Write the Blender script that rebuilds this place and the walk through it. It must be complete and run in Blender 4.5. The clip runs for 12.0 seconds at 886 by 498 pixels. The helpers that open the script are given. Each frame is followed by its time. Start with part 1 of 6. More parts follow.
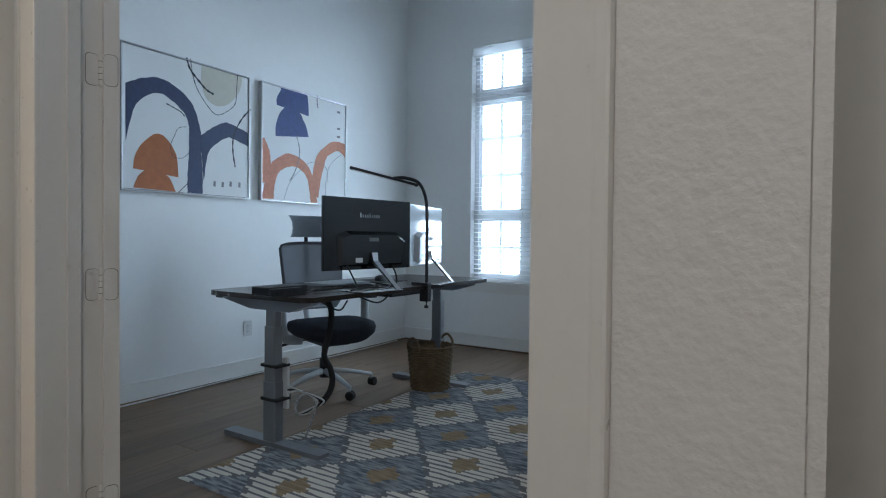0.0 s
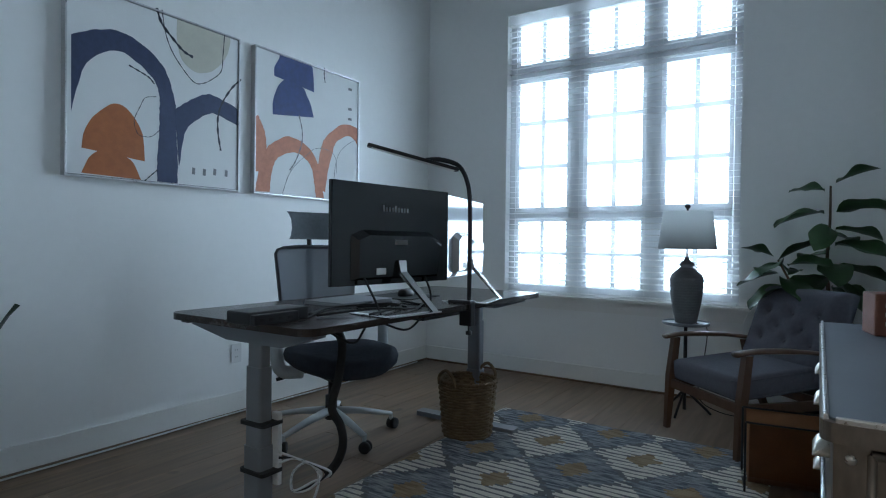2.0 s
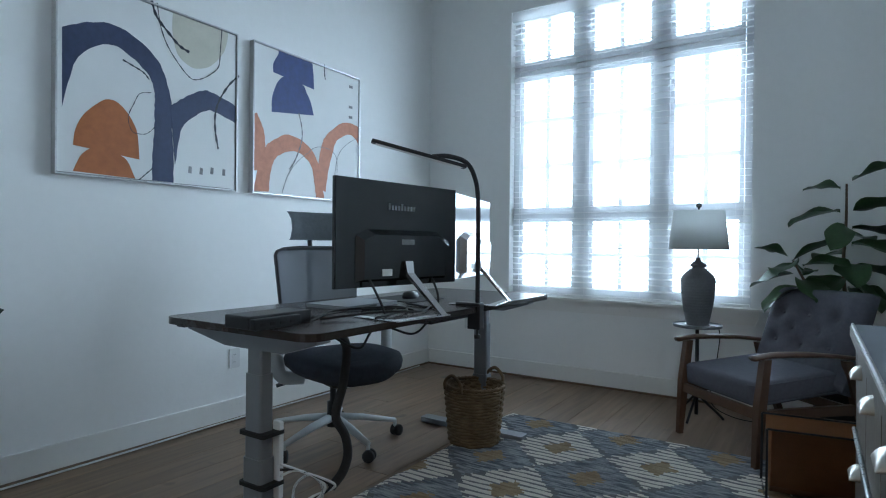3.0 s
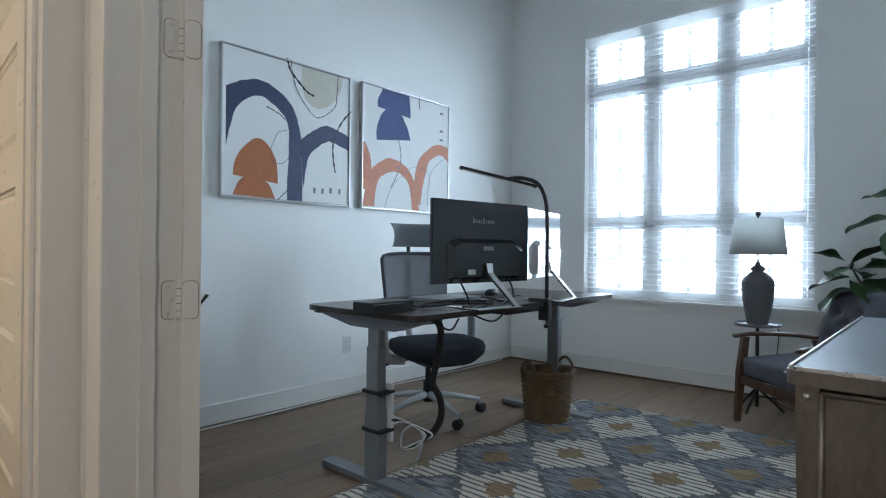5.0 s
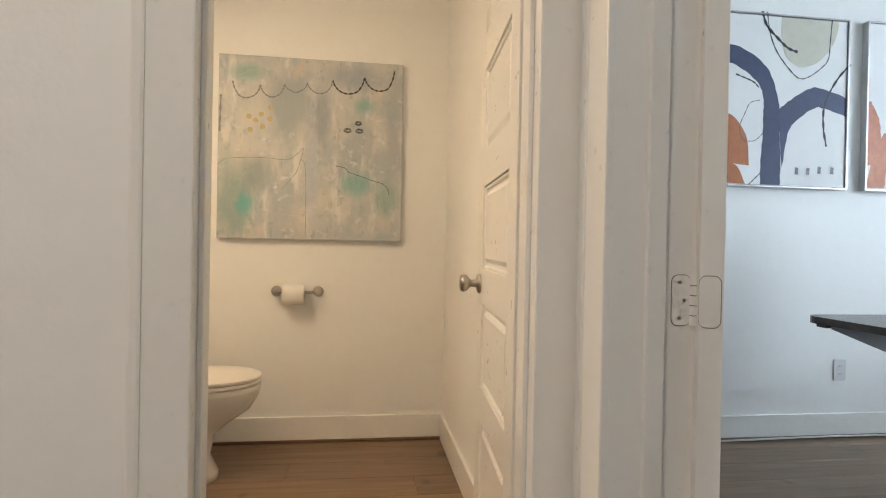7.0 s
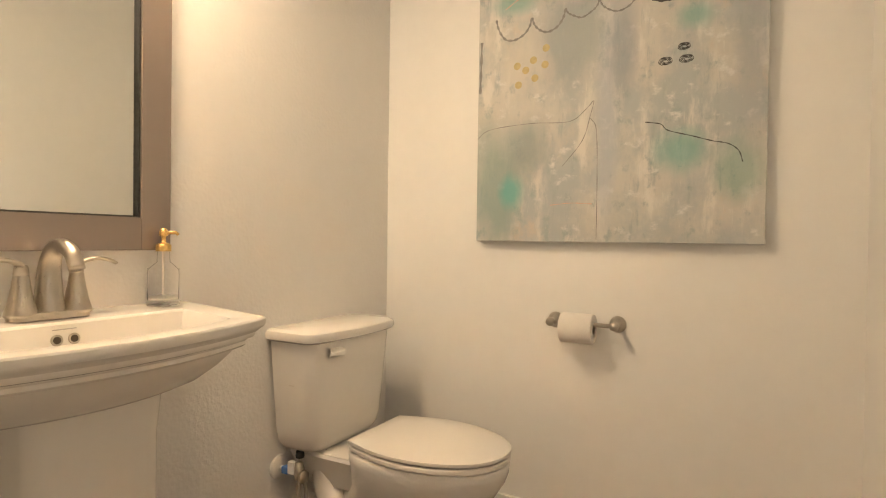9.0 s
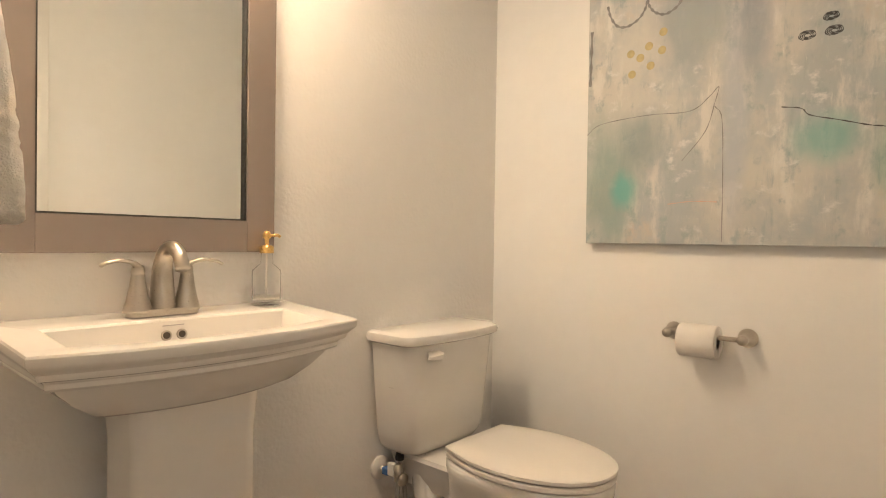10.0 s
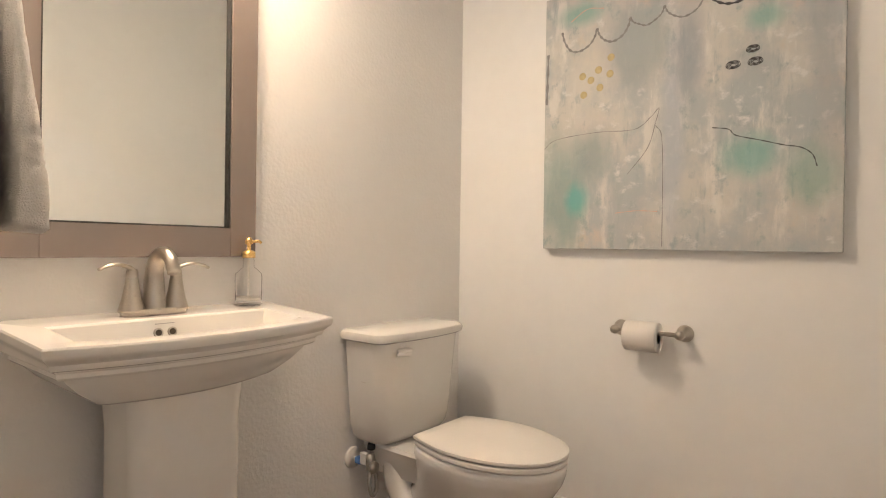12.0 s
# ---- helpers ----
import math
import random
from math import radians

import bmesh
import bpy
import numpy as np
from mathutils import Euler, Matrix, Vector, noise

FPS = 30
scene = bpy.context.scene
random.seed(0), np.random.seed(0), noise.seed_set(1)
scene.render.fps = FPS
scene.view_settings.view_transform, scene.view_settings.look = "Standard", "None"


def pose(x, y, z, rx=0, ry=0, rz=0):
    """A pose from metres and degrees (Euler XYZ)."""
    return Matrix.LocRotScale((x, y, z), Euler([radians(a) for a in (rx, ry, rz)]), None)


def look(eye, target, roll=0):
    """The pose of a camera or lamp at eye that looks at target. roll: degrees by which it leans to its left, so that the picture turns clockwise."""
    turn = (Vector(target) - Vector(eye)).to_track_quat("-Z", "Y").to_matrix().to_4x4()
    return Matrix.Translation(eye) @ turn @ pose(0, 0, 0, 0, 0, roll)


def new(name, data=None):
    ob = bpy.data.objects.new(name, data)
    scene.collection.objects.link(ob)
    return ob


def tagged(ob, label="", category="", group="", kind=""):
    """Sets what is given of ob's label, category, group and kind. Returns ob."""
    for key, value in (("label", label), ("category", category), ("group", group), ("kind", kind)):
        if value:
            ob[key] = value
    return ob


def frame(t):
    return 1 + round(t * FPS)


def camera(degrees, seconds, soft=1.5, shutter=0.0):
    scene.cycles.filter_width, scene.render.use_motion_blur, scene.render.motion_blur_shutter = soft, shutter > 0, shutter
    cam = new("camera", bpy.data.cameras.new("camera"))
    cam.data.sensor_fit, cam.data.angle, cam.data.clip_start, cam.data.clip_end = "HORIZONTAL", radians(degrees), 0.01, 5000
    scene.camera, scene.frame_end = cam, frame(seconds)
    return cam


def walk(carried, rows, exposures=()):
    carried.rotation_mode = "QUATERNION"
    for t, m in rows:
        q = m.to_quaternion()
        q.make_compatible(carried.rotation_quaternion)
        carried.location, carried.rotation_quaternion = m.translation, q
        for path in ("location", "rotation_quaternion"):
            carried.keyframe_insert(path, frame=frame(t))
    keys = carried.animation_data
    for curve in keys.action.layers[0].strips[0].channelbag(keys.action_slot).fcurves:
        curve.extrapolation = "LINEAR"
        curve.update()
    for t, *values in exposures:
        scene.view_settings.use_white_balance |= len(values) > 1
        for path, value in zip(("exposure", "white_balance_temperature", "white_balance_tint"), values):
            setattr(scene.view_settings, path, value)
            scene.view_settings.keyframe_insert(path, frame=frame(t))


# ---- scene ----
cam = camera(75.1, 12.0, soft=1.1)
# seconds, eye x, y, z, yaw, pitch, roll
PATH = [
    (0, 1.050, 0.326, 1.065, 32.45, -1.00, -0.55),
    (0.5, 0.807, 0.556, 1.068, 33.64, -0.93, -0.62),
    (1, 0.637, 0.760, 1.061, 33.54, -0.73, -0.68),
    (1.5, 0.487, 0.890, 1.061, 32.89, -0.67, -0.74),
    (2, 0.410, 0.981, 1.058, 33.14, -0.61, -0.75),
    (2.5, 0.329, 1.034, 1.050, 33.13, -0.48, -0.69),
    (3, 0.318, 1.046, 1.048, 32.91, -0.38, -0.59),
    (3.2, 0.323, 1.043, 1.048, 32.76, -0.41, -0.56),
    (5, 0.688, 0.598, 1.046, 41.55, 0.15, -0.51),
    (5.5, 0.810, 0.570, 1.042, 56.00, -0.06, -0.77),
    (6, 0.754, 0.579, 1.028, 67.80, -0.16, -0.98),
    (6.5, 0.490, 0.595, 1.019, 75.80, -0.24, -1.04),
    (6.7, 0.404, 0.601, 1.013, 78.18, -0.33, -1.08),
    (8.5, -0.693, 0.799, 1.032, 107.45, -0.89, -0.88),
    (9, -0.837, 0.805, 1.024, 118.61, -0.83, -0.80),
    (9.5, -0.906, 0.818, 1.019, 126.00, -0.66, -0.82),
    (10, -0.936, 0.843, 1.024, 131.42, -0.73, -0.80),
    (10.5, -0.953, 0.867, 1.018, 134.30, -0.35, -0.78),
    (11, -0.954, 0.883, 1.018, 135.47, -0.46, -0.83),
    (11.5, -0.926, 0.909, 1.012, 135.42, -0.30, -0.82),
    (12, -0.829, 0.950, 1.027, 128.58, -0.24, -0.80),
]
walk(cam, [(t, pose(x, y, z, 90 + pitch, roll, yaw)) for t, x, y, z, yaw, pitch, roll in PATH],
     [(0, 0.27, 5850, 9), (0.5, 0.38, 5850, 8), (1, 0.2, 5800, 7), (1.5, 0.05, 5800, 7), (2, -0.02, 5850, 7), (2.5, 0.22, 5900, 7), (3.2, 0.42, 5950, 7), (5, 0.6, 6150, 9), (5.5, 0.58, 6350, 11), (6.5, 1.05, 6600, 12), (8.5, 1.16, 6800, 12), (9.5, 1.2, 6550, 13), (10.5, 1.2, 6150, 14), (12, 1.2, 5800, 15)])


# ---- light ----
world = bpy.data.worlds.new("sky")
scene.world = world
world.use_nodes = True
wn = world.node_tree
sky = wn.nodes.new("ShaderNodeTexSky")
sky.sky_type, sky.sun_disc = "NISHITA", False
sky.sun_elevation, sky.sun_rotation = radians(48), radians(200)
wn.links.new(sky.outputs[0], wn.nodes["Background"].inputs[0])
wn.nodes["Background"].inputs[1].default_value = 0.15
sun_data = bpy.data.lights.new("sun", "SUN")
sun_data.energy, sun_data.angle, sun_data.color = 3.0, radians(0.5), (1.0, 0.95, 0.88)
sun = new("sun", sun_data)
sun.matrix_basis = look((0, 0, 20), (6, 16, 0))
skylight = bpy.data.lights.new("window_skylight", "AREA")
skylight.shape, skylight.size, skylight.size_y, skylight.energy, skylight.color = "RECTANGLE", 2.15, 2.7, 178, (0.70, 0.86, 1.0)
new("window_skylight", skylight).matrix_basis = look((-0.91, 5.73, 1.88), (-0.91, 4.73, 2.09))


# ---- materials ----
def material(name, color, rough=0.5, metal=0.0, var=0.06, scale=6.0, bump=0.0, bump_scale=200.0, spec=0.5, coat=0.0, emit=0.0, aniso=(1, 1, 1), rv=0.15):
    """A surface with colour variation at two scales and fine relief."""
    m = bpy.data.materials.new(name)
    m.use_nodes = True
    nt = m.node_tree
    b = nt.nodes["Principled BSDF"]
    co = nt.nodes.new("ShaderNodeTexCoord")
    mp = nt.nodes.new("ShaderNodeMapping")
    mp.inputs["Scale"].default_value = aniso
    nt.links.new(co.outputs["Object"], mp.inputs[0])
    big, fine = nt.nodes.new("ShaderNodeTexNoise"), nt.nodes.new("ShaderNodeTexNoise")
    big.inputs["Scale"].default_value, fine.inputs["Scale"].default_value = scale, scale * 14
    fine.inputs["Detail"].default_value = 5
    for n in (big, fine):
        nt.links.new(mp.outputs[0], n.inputs[0])
    add = nt.nodes.new("ShaderNodeMath")
    add.operation = "ADD"
    nt.links.new(big.outputs[0], add.inputs[0])
    nt.links.new(fine.outputs[0], add.inputs[1])
    ramp = nt.nodes.new("ShaderNodeMapRange")
    ramp.inputs["From Min"].default_value, ramp.inputs["From Max"].default_value = 0.6, 1.4
    ramp.inputs["To Min"].default_value, ramp.inputs["To Max"].default_value = 1 - var, 1 + var
    nt.links.new(add.outputs[0], ramp.inputs[0])
    mul = nt.nodes.new("ShaderNodeVectorMath")
    mul.operation = "SCALE"
    mul.inputs[0].default_value = color
    nt.links.new(ramp.outputs[0], mul.inputs["Scale"])
    nt.links.new(mul.outputs[0], b.inputs["Base Color"])
    rr = nt.nodes.new("ShaderNodeMapRange")
    rr.inputs["From Min"].default_value, rr.inputs["From Max"].default_value = 0.3, 0.7
    rr.inputs["To Min"].default_value, rr.inputs["To Max"].default_value = max(0.02, rough * (1 - rv)), min(1, rough * (1 + rv))
    nt.links.new(fine.outputs[0], rr.inputs[0])
    nt.links.new(rr.outputs[0], b.inputs["Roughness"])
    b.inputs["Metallic"].default_value = metal
    b.inputs["Specular IOR Level"].default_value = spec
    b.inputs["Coat Weight"].default_value = coat
    if emit:
        b.inputs["Emission Color"].default_value, b.inputs["Emission Strength"].default_value = (*color, 1), emit
    if bump:
        n = nt.nodes.new("ShaderNodeTexNoise")
        n.inputs["Scale"].default_value, n.inputs["Detail"].default_value = bump_scale, 3
        nt.links.new(mp.outputs[0], n.inputs[0])
        bp = nt.nodes.new("ShaderNodeBump")
        bp.inputs["Strength"].default_value, bp.inputs["Distance"].default_value = bump, 0.004
        nt.links.new(n.outputs[0], bp.inputs["Height"])
        nt.links.new(bp.outputs[0], b.inputs["Normal"])
    return m


PAINT = material("wall_paint", (0.86, 0.86, 0.845), 0.6, var=0.02, scale=1.5, bump=0.14, bump_scale=60)
TEXTURED = material("textured_wall_paint", (0.80, 0.79, 0.77), 0.6, var=0.02, scale=1.5, bump=0.8, bump_scale=52)
TRIM = material("trim_paint", (0.82, 0.81, 0.78), 0.32, var=0.02, scale=3, bump=0.03, bump_scale=90)
PEEL = material("orange_peel_wall_paint", (0.80, 0.79, 0.77), 0.6, var=0.02, scale=1.5, bump=0.42, bump_scale=85)
CEIL = material("ceiling_paint", (0.86, 0.86, 0.85), 0.8, var=0.02, scale=2, bump=0.3, bump_scale=45)


# ---- builders ----
def part(name, bm, mat, parent=None, label="", smooth=False):
    """Links a bmesh as one mesh object, under a thing or a part."""
    me = bpy.data.meshes.new(name)
    bmesh.ops.recalc_face_normals(bm, faces=bm.faces)
    bm.to_mesh(me)
    bm.free()
    me.materials.append(mat)
    if smooth:
        me.polygons.foreach_set("use_smooth", [True] * len(me.polygons))
    ob = new(name, me)
    if parent is not None:
        ob.parent = parent
    if label:
        tagged(ob, label)
    return ob


def thing(name, label, category, m=None, group="", kind=""):
    ob = new(name)
    ob.empty_display_size = 0.1
    ob.matrix_basis = m or Matrix()
    return tagged(ob, label, category, group, kind)


def box(bm, x0, x1, y0, y1, z0, z1, bevel=0.0, m=None, seg=2):
    r = bmesh.ops.create_cube(bm, size=1)
    t = Matrix.Translation(((x0 + x1) / 2, (y0 + y1) / 2, (z0 + z1) / 2)) @ Matrix.Diagonal((abs(x1 - x0), abs(y1 - y0), abs(z1 - z0), 1))
    bmesh.ops.transform(bm, matrix=t, verts=r["verts"])
    vs = r["verts"]
    if bevel:
        es = list({e for v in vs for e in v.link_edges})
        q = bmesh.ops.bevel(bm, geom=es, offset=bevel, segments=seg, affect="EDGES", profile=0.6)
        vs = list({v for f in q["faces"] for v in f.verts} | {v for v in vs if v.is_valid})
    if m is not None:
        bmesh.ops.transform(bm, matrix=m, verts=vs)
    return bm


def B(*a, **k):
    return box(bmesh.new(), *a, **k)


def lathe(profile, steps=32, m=None, bm=None):
    """A body turned round z from (radius, height) pairs."""
    bm = bm or bmesh.new()
    rings, made = [], []
    for r, z in profile:
        ring = [bm.verts.new((r * math.cos(2 * math.pi * i / steps), r * math.sin(2 * math.pi * i / steps), z)) for i in range(steps)] if r > 1e-5 else [bm.verts.new((0, 0, z))]
        rings.append(ring)
        made += ring
    for a, b in zip(rings, rings[1:]):
        for i in range(steps):
            j = (i + 1) % steps
            q = [a[i % len(a)], a[j % len(a)], b[j % len(b)], b[i % len(b)]]
            q = list(dict.fromkeys(q))
            if len(q) > 2:
                bm.faces.new(q)
    for ring, flip in ((rings[0], True), (rings[-1], False)):
        if len(ring) > 2:
            bm.faces.new(ring[::-1] if flip else ring)
    if m is not None:
        bmesh.ops.transform(bm, matrix=m, verts=made)
    return bm


def spline(pts, n=8):
    """Points of a smooth curve through pts."""
    P = [Vector(p) for p in pts]
    P = [P[0] * 2 - P[1]] + P + [P[-1] * 2 - P[-2]]
    out = []
    for a, b, c, d in zip(P, P[1:], P[2:], P[3:]):
        for k in range(n):
            t = k / n
            out.append(0.5 * ((2 * b) + (c - a) * t + (2 * a - 5 * b + 4 * c - d) * t * t + (3 * b - a - 3 * c + d) * t ** 3))
    return out + [P[-2]]


def tube(pts, r, steps=8, bm=None, flat=1.0):
    """A rod of radius r (a number, or one per point) along pts."""
    bm = bm or bmesh.new()
    P = [Vector(p) for p in pts]
    rings, up = [], None
    for i, p in enumerate(P):
        d = (P[min(i + 1, len(P) - 1)] - P[max(i - 1, 0)]).normalized()
        if up is None:
            up = d.orthogonal().normalized() if abs(d.z) > 0.95 else d.cross(Vector((0, 0, 1))).cross(d).normalized()
        up = (up - d * up.dot(d)).normalized()
        s = d.cross(up)
        rad = r[i] if isinstance(r, (list, tuple)) else r
        rings.append([bm.verts.new(p + rad * (math.cos(2 * math.pi * k / steps) * up * flat + math.sin(2 * math.pi * k / steps) * s)) for k in range(steps)])
    for a, b in zip(rings, rings[1:]):
        for k in range(steps):
            bm.faces.new((a[k], a[(k + 1) % steps], b[(k + 1) % steps], b[k]))
    bm.faces.new(rings[0][::-1])
    bm.faces.new(rings[-1])
    return bm


def prism(poly, depth, m=None, bm=None, bevel=0.0):
    """A flat outline in x, y raised by depth along z."""
    bm = bm or bmesh.new()
    lo, hi = [bm.verts.new((x, y, 0)) for x, y in poly], [bm.verts.new((x, y, depth)) for x, y in poly]
    n = len(poly)
    bm.faces.new(lo[::-1])
    top = bm.faces.new(hi)
    for i in range(n):
        bm.faces.new((lo[i], lo[(i + 1) % n], hi[(i + 1) % n], hi[i]))
    vs = lo + hi
    if bevel:
        q = bmesh.ops.bevel(bm, geom=list(top.edges), offset=bevel, segments=2, affect="EDGES")
        vs = list({v for f in bm.faces for v in f.verts})
    if m is not None:
        bmesh.ops.transform(bm, matrix=m, verts=vs)
    return bm


def rounded(x0, x1, y0, y1, r, n=6):
    out = []
    for cx, cy, a in ((x1 - r, y0 + r, -90), (x1 - r, y1 - r, 0), (x0 + r, y1 - r, 90), (x0 + r, y0 + r, 180)):
        out += [(cx + r * math.cos(radians(a + 90 * k / n)), cy + r * math.sin(radians(a + 90 * k / n))) for k in range(n + 1)]
    return out


# ---- structure ----
CZ, CO = 3.05, 3.66           # ceilings of hall and office
WX, NY, EX = -2.575, 5.29, 0.82   # office walls: art wall, window wall, wall with the screen
SH, SR = 1.065, 1.21           # office door wall: hall face, room face
JL, JR, DH = -0.715, 0.730, 2.44   # office door opening
PH, PR = -0.85, -0.945         # powder door wall: hall face, room face
PJL, PJR, PDH = 0.326, 0.962, 2.06
PX, PY = -2.733, -0.480         # powder room: painting wall, sink wall
OX0, OX1, OZ0, OZ1 = -1.785, -0.035, 0.655, 2.945   # window opening


def wall(name, boxes, label, mat=None):
    bm = bmesh.new()
    for b in boxes:
        box(bm, *b)
    return tagged(part(name, bm, mat or PAINT), label, "wall", kind="structure")


wall("wall_west", [(-2.82, WX, SR, NY + 0.15, 0, CO)], "smooth white office wall with two framed canvases")
wall("wall_north", [(WX, OX0, NY, NY + 0.15, 0, CO), (OX1, EX, NY, NY + 0.15, 0, CO), (OX0, OX1, NY, NY + 0.15, 0, OZ0), (OX0, OX1, NY, NY + 0.15, OZ1, CO)], "white office wall with a tall triple window")
wall("wall_east", [(EX, 1.066, SR, NY + 0.15, 0, CO)], "white office wall behind a metal chest")
wall("wall_south", [(-2.82, JL - 0.02, SH, SR, 0, CO), (JL - 0.02, JR + 0.02, SH, SR, DH + 0.02, CO)], "white textured wall round the office door")
bm = box(bmesh.new(), JR + 0.02, 1.07, SH, SR, 0, CO)
bmesh.ops.bevel(bm, geom=[e for e in bm.edges if all(v.co.x > 1.06 and v.co.y < SH + 0.01 for v in e.verts)], offset=0.02, segments=6, affect="EDGES")
tagged(part("wall_stub", bm, TEXTURED), "textured white wall end with a rounded corner", "wall", kind="structure")
wall("wall_powder_east", [(PR, PH, -2.3, PJL - 0.02, 0, CZ), (PR, PH, PJR + 0.02, SH, 0, CZ), (PR, PH, PJL - 0.02, PJR + 0.02, PDH + 0.02, CZ)], "white textured wall round the powder room door")
wall("wall_powder_west", [(PX - 0.12, PX, PY - 0.12, SH, 0, CZ)], "white powder room wall with a large painting")
wall("wall_powder_south", [(PX, PR, PY - 0.12, PY, 0, CZ)], "white textured powder room wall behind the sink", PEEL)
wall("wall_hall_south", [(PH, 2.7, -2.3, -2.18, 0, CZ)], "plain white hall wall")
wall("wall_hall_east", [(2.58, 2.7, -2.18, 2.6, 0, CZ)], "plain white hall wall")
wall("wall_hall_north", [(1.066, 2.7, 2.6, 2.72, 0, CZ)], "plain white wall at the end of the hall")
for nm, boxes, z in (("ceiling_office", [(-2.82, 0.985, SR, NY + 0.15)], CO), ("ceiling_powder", [(PX - 0.12, PR, PY - 0.12, SH)], CZ), ("ceiling_hall", [(PR, 2.7, -2.3, SH), (0.99, 2.7, SH, 2.72)], CZ + 0.002)):
    bm = bmesh.new()
    for b in boxes:
        box(bm, b[0], b[1], b[2], b[3], z, z + 0.1)
    tagged(part(nm, bm, CEIL), "flat white painted ceiling", "ceiling", kind="structure")


def wood_floor(name, color, rough):
    m = bpy.data.materials.new(name)
    m.use_nodes = True
    nt = m.node_tree
    b = nt.nodes["Principled BSDF"]
    co, mp = nt.nodes.new("ShaderNodeTexCoord"), nt.nodes.new("ShaderNodeMapping")
    mp.inputs["Scale"].default_value = (14, 1.1, 14)
    info = nt.nodes.new("ShaderNodeObjectInfo")
    off = nt.nodes.new("ShaderNodeVectorMath")
    off.operation = "ADD"
    nt.links.new(co.outputs["Object"], off.inputs[0])
    sc = nt.nodes.new("ShaderNodeMath")
    sc.operation = "MULTIPLY"
    sc.inputs[1].default_value = 40
    nt.links.new(info.outputs["Random"], sc.inputs[0])
    nt.links.new(sc.outputs[0], off.inputs[1])
    nt.links.new(off.outputs[0], mp.inputs[0])
    n = nt.nodes.new("ShaderNodeTexNoise")
    n.inputs["Scale"].default_value, n.inputs["Detail"].default_value, n.inputs["Distortion"].default_value = 1.6, 8, 0.8
    nt.links.new(mp.outputs[0], n.inputs[0])
    knot = nt.nodes.new("ShaderNodeTexNoise")
    knot.inputs["Scale"].default_value = 5
    nt.links.new(off.outputs[0], knot.inputs[0])
    kr = nt.nodes.new("ShaderNodeMapRange")
    kr.inputs["From Min"].default_value, kr.inputs["From Max"].default_value = 0.68, 0.76
    kr.inputs["To Min"].default_value, kr.inputs["To Max"].default_value = 1.0, 0.45
    nt.links.new(knot.outputs[0], kr.inputs[0])
    ramp = nt.nodes.new("ShaderNodeValToRGB")
    ramp.color_ramp.elements[0].position, ramp.color_ramp.elements[1].position = 0.3, 0.72
    ramp.color_ramp.elements[0].color = (*[c * 0.72 for c in color], 1)
    ramp.color_ramp.elements[1].color = (*[min(1, c * 1.2) for c in color], 1)
    nt.links.new(n.outputs[0], ramp.inputs[0])
    tone = nt.nodes.new("ShaderNodeMapRange")
    tone.inputs["To Min"].default_value, tone.inputs["To Max"].default_value = 0.85, 1.12
    nt.links.new(info.outputs["Random"], tone.inputs[0])
    mu = nt.nodes.new("ShaderNodeMath")
    mu.operation = "MULTIPLY"
    nt.links.new(tone.outputs[0], mu.inputs[0])
    nt.links.new(kr.outputs[0], mu.inputs[1])
    vs = nt.nodes.new("ShaderNodeVectorMath")
    vs.operation = "SCALE"
    nt.links.new(ramp.outputs[0], vs.inputs[0])
    nt.links.new(mu.outputs[0], vs.inputs["Scale"])
    nt.links.new(vs.outputs[0], b.inputs["Base Color"])
    b.inputs["Roughness"].default_value = rough
    bp = nt.nodes.new("ShaderNodeBump")
    bp.inputs["Strength"].default_value, bp.inputs["Distance"].default_value = 0.12, 0.002
    nt.links.new(n.outputs[0], bp.inputs["Height"])
    nt.links.new(bp.outputs[0], b.inputs["Normal"])
    return m


OAK = wood_floor("oak_floor", (0.22, 0.14, 0.085), 0.42)
JOINT = material("floor_joint", (0.06, 0.04, 0.025), 0.8)
floor = tagged(part("floor", B(-2.82, 2.7, -2.3, NY + 0.15, -0.12, -0.006), JOINT), "brown oak plank floor through the rooms", "floor", kind="structure")
EXT = material("exterior_paint", (0.7, 0.68, 0.64), 0.8, var=0.05, scale=2)

# door linings, stops and casings
CASE_W, CASE_T = 0.105, 0.018


def casing(name, m, w, h):
    """Casing round an opening of width w and height h; local x along the wall, z up, y out of the wall."""
    t = thing(name, "white painted moulded door casing", "door casing", m, kind="structure")
    for nm, x0 in (("casing_leg", -CASE_W), ("casing_leg", w)):
        bm = B(x0, x0 + CASE_W, 0, CASE_T, 0, h + CASE_W, bevel=0.004)
        s = x0 if x0 > 0 else x0 + CASE_W
        d = 1 if x0 > 0 else -1
        box(bm, min(s + d * 0.003, s + d * 0.014), max(s + d * 0.003, s + d * 0.014), -0.001, CASE_T - 0.006, 0, h + 0.01, bevel=0.003)
        o = x0 + CASE_W if x0 > 0 else x0
        box(bm, min(o + d * 0.003, o - d * 0.022), max(o + d * 0.003, o - d * 0.022), -0.002, CASE_T + 0.004, 0.001, h + CASE_W + 0.002, bevel=0.006)
        part(nm, bm, TRIM, t)
    part("casing_head", B(0.002, w - 0.002, 0, CASE_T, h, h + CASE_W, bevel=0.004), TRIM, t)
    return t


def lining(name, boxes):
    t = thing(name, "white painted door lining with stop", "door jamb", kind="structure")
    for k, b in enumerate(boxes):
        part(("jamb_leg", "jamb_leg", "jamb_head", "door_stop", "door_stop")[k], B(*b, bevel=0.002), TRIM, t)
    return t


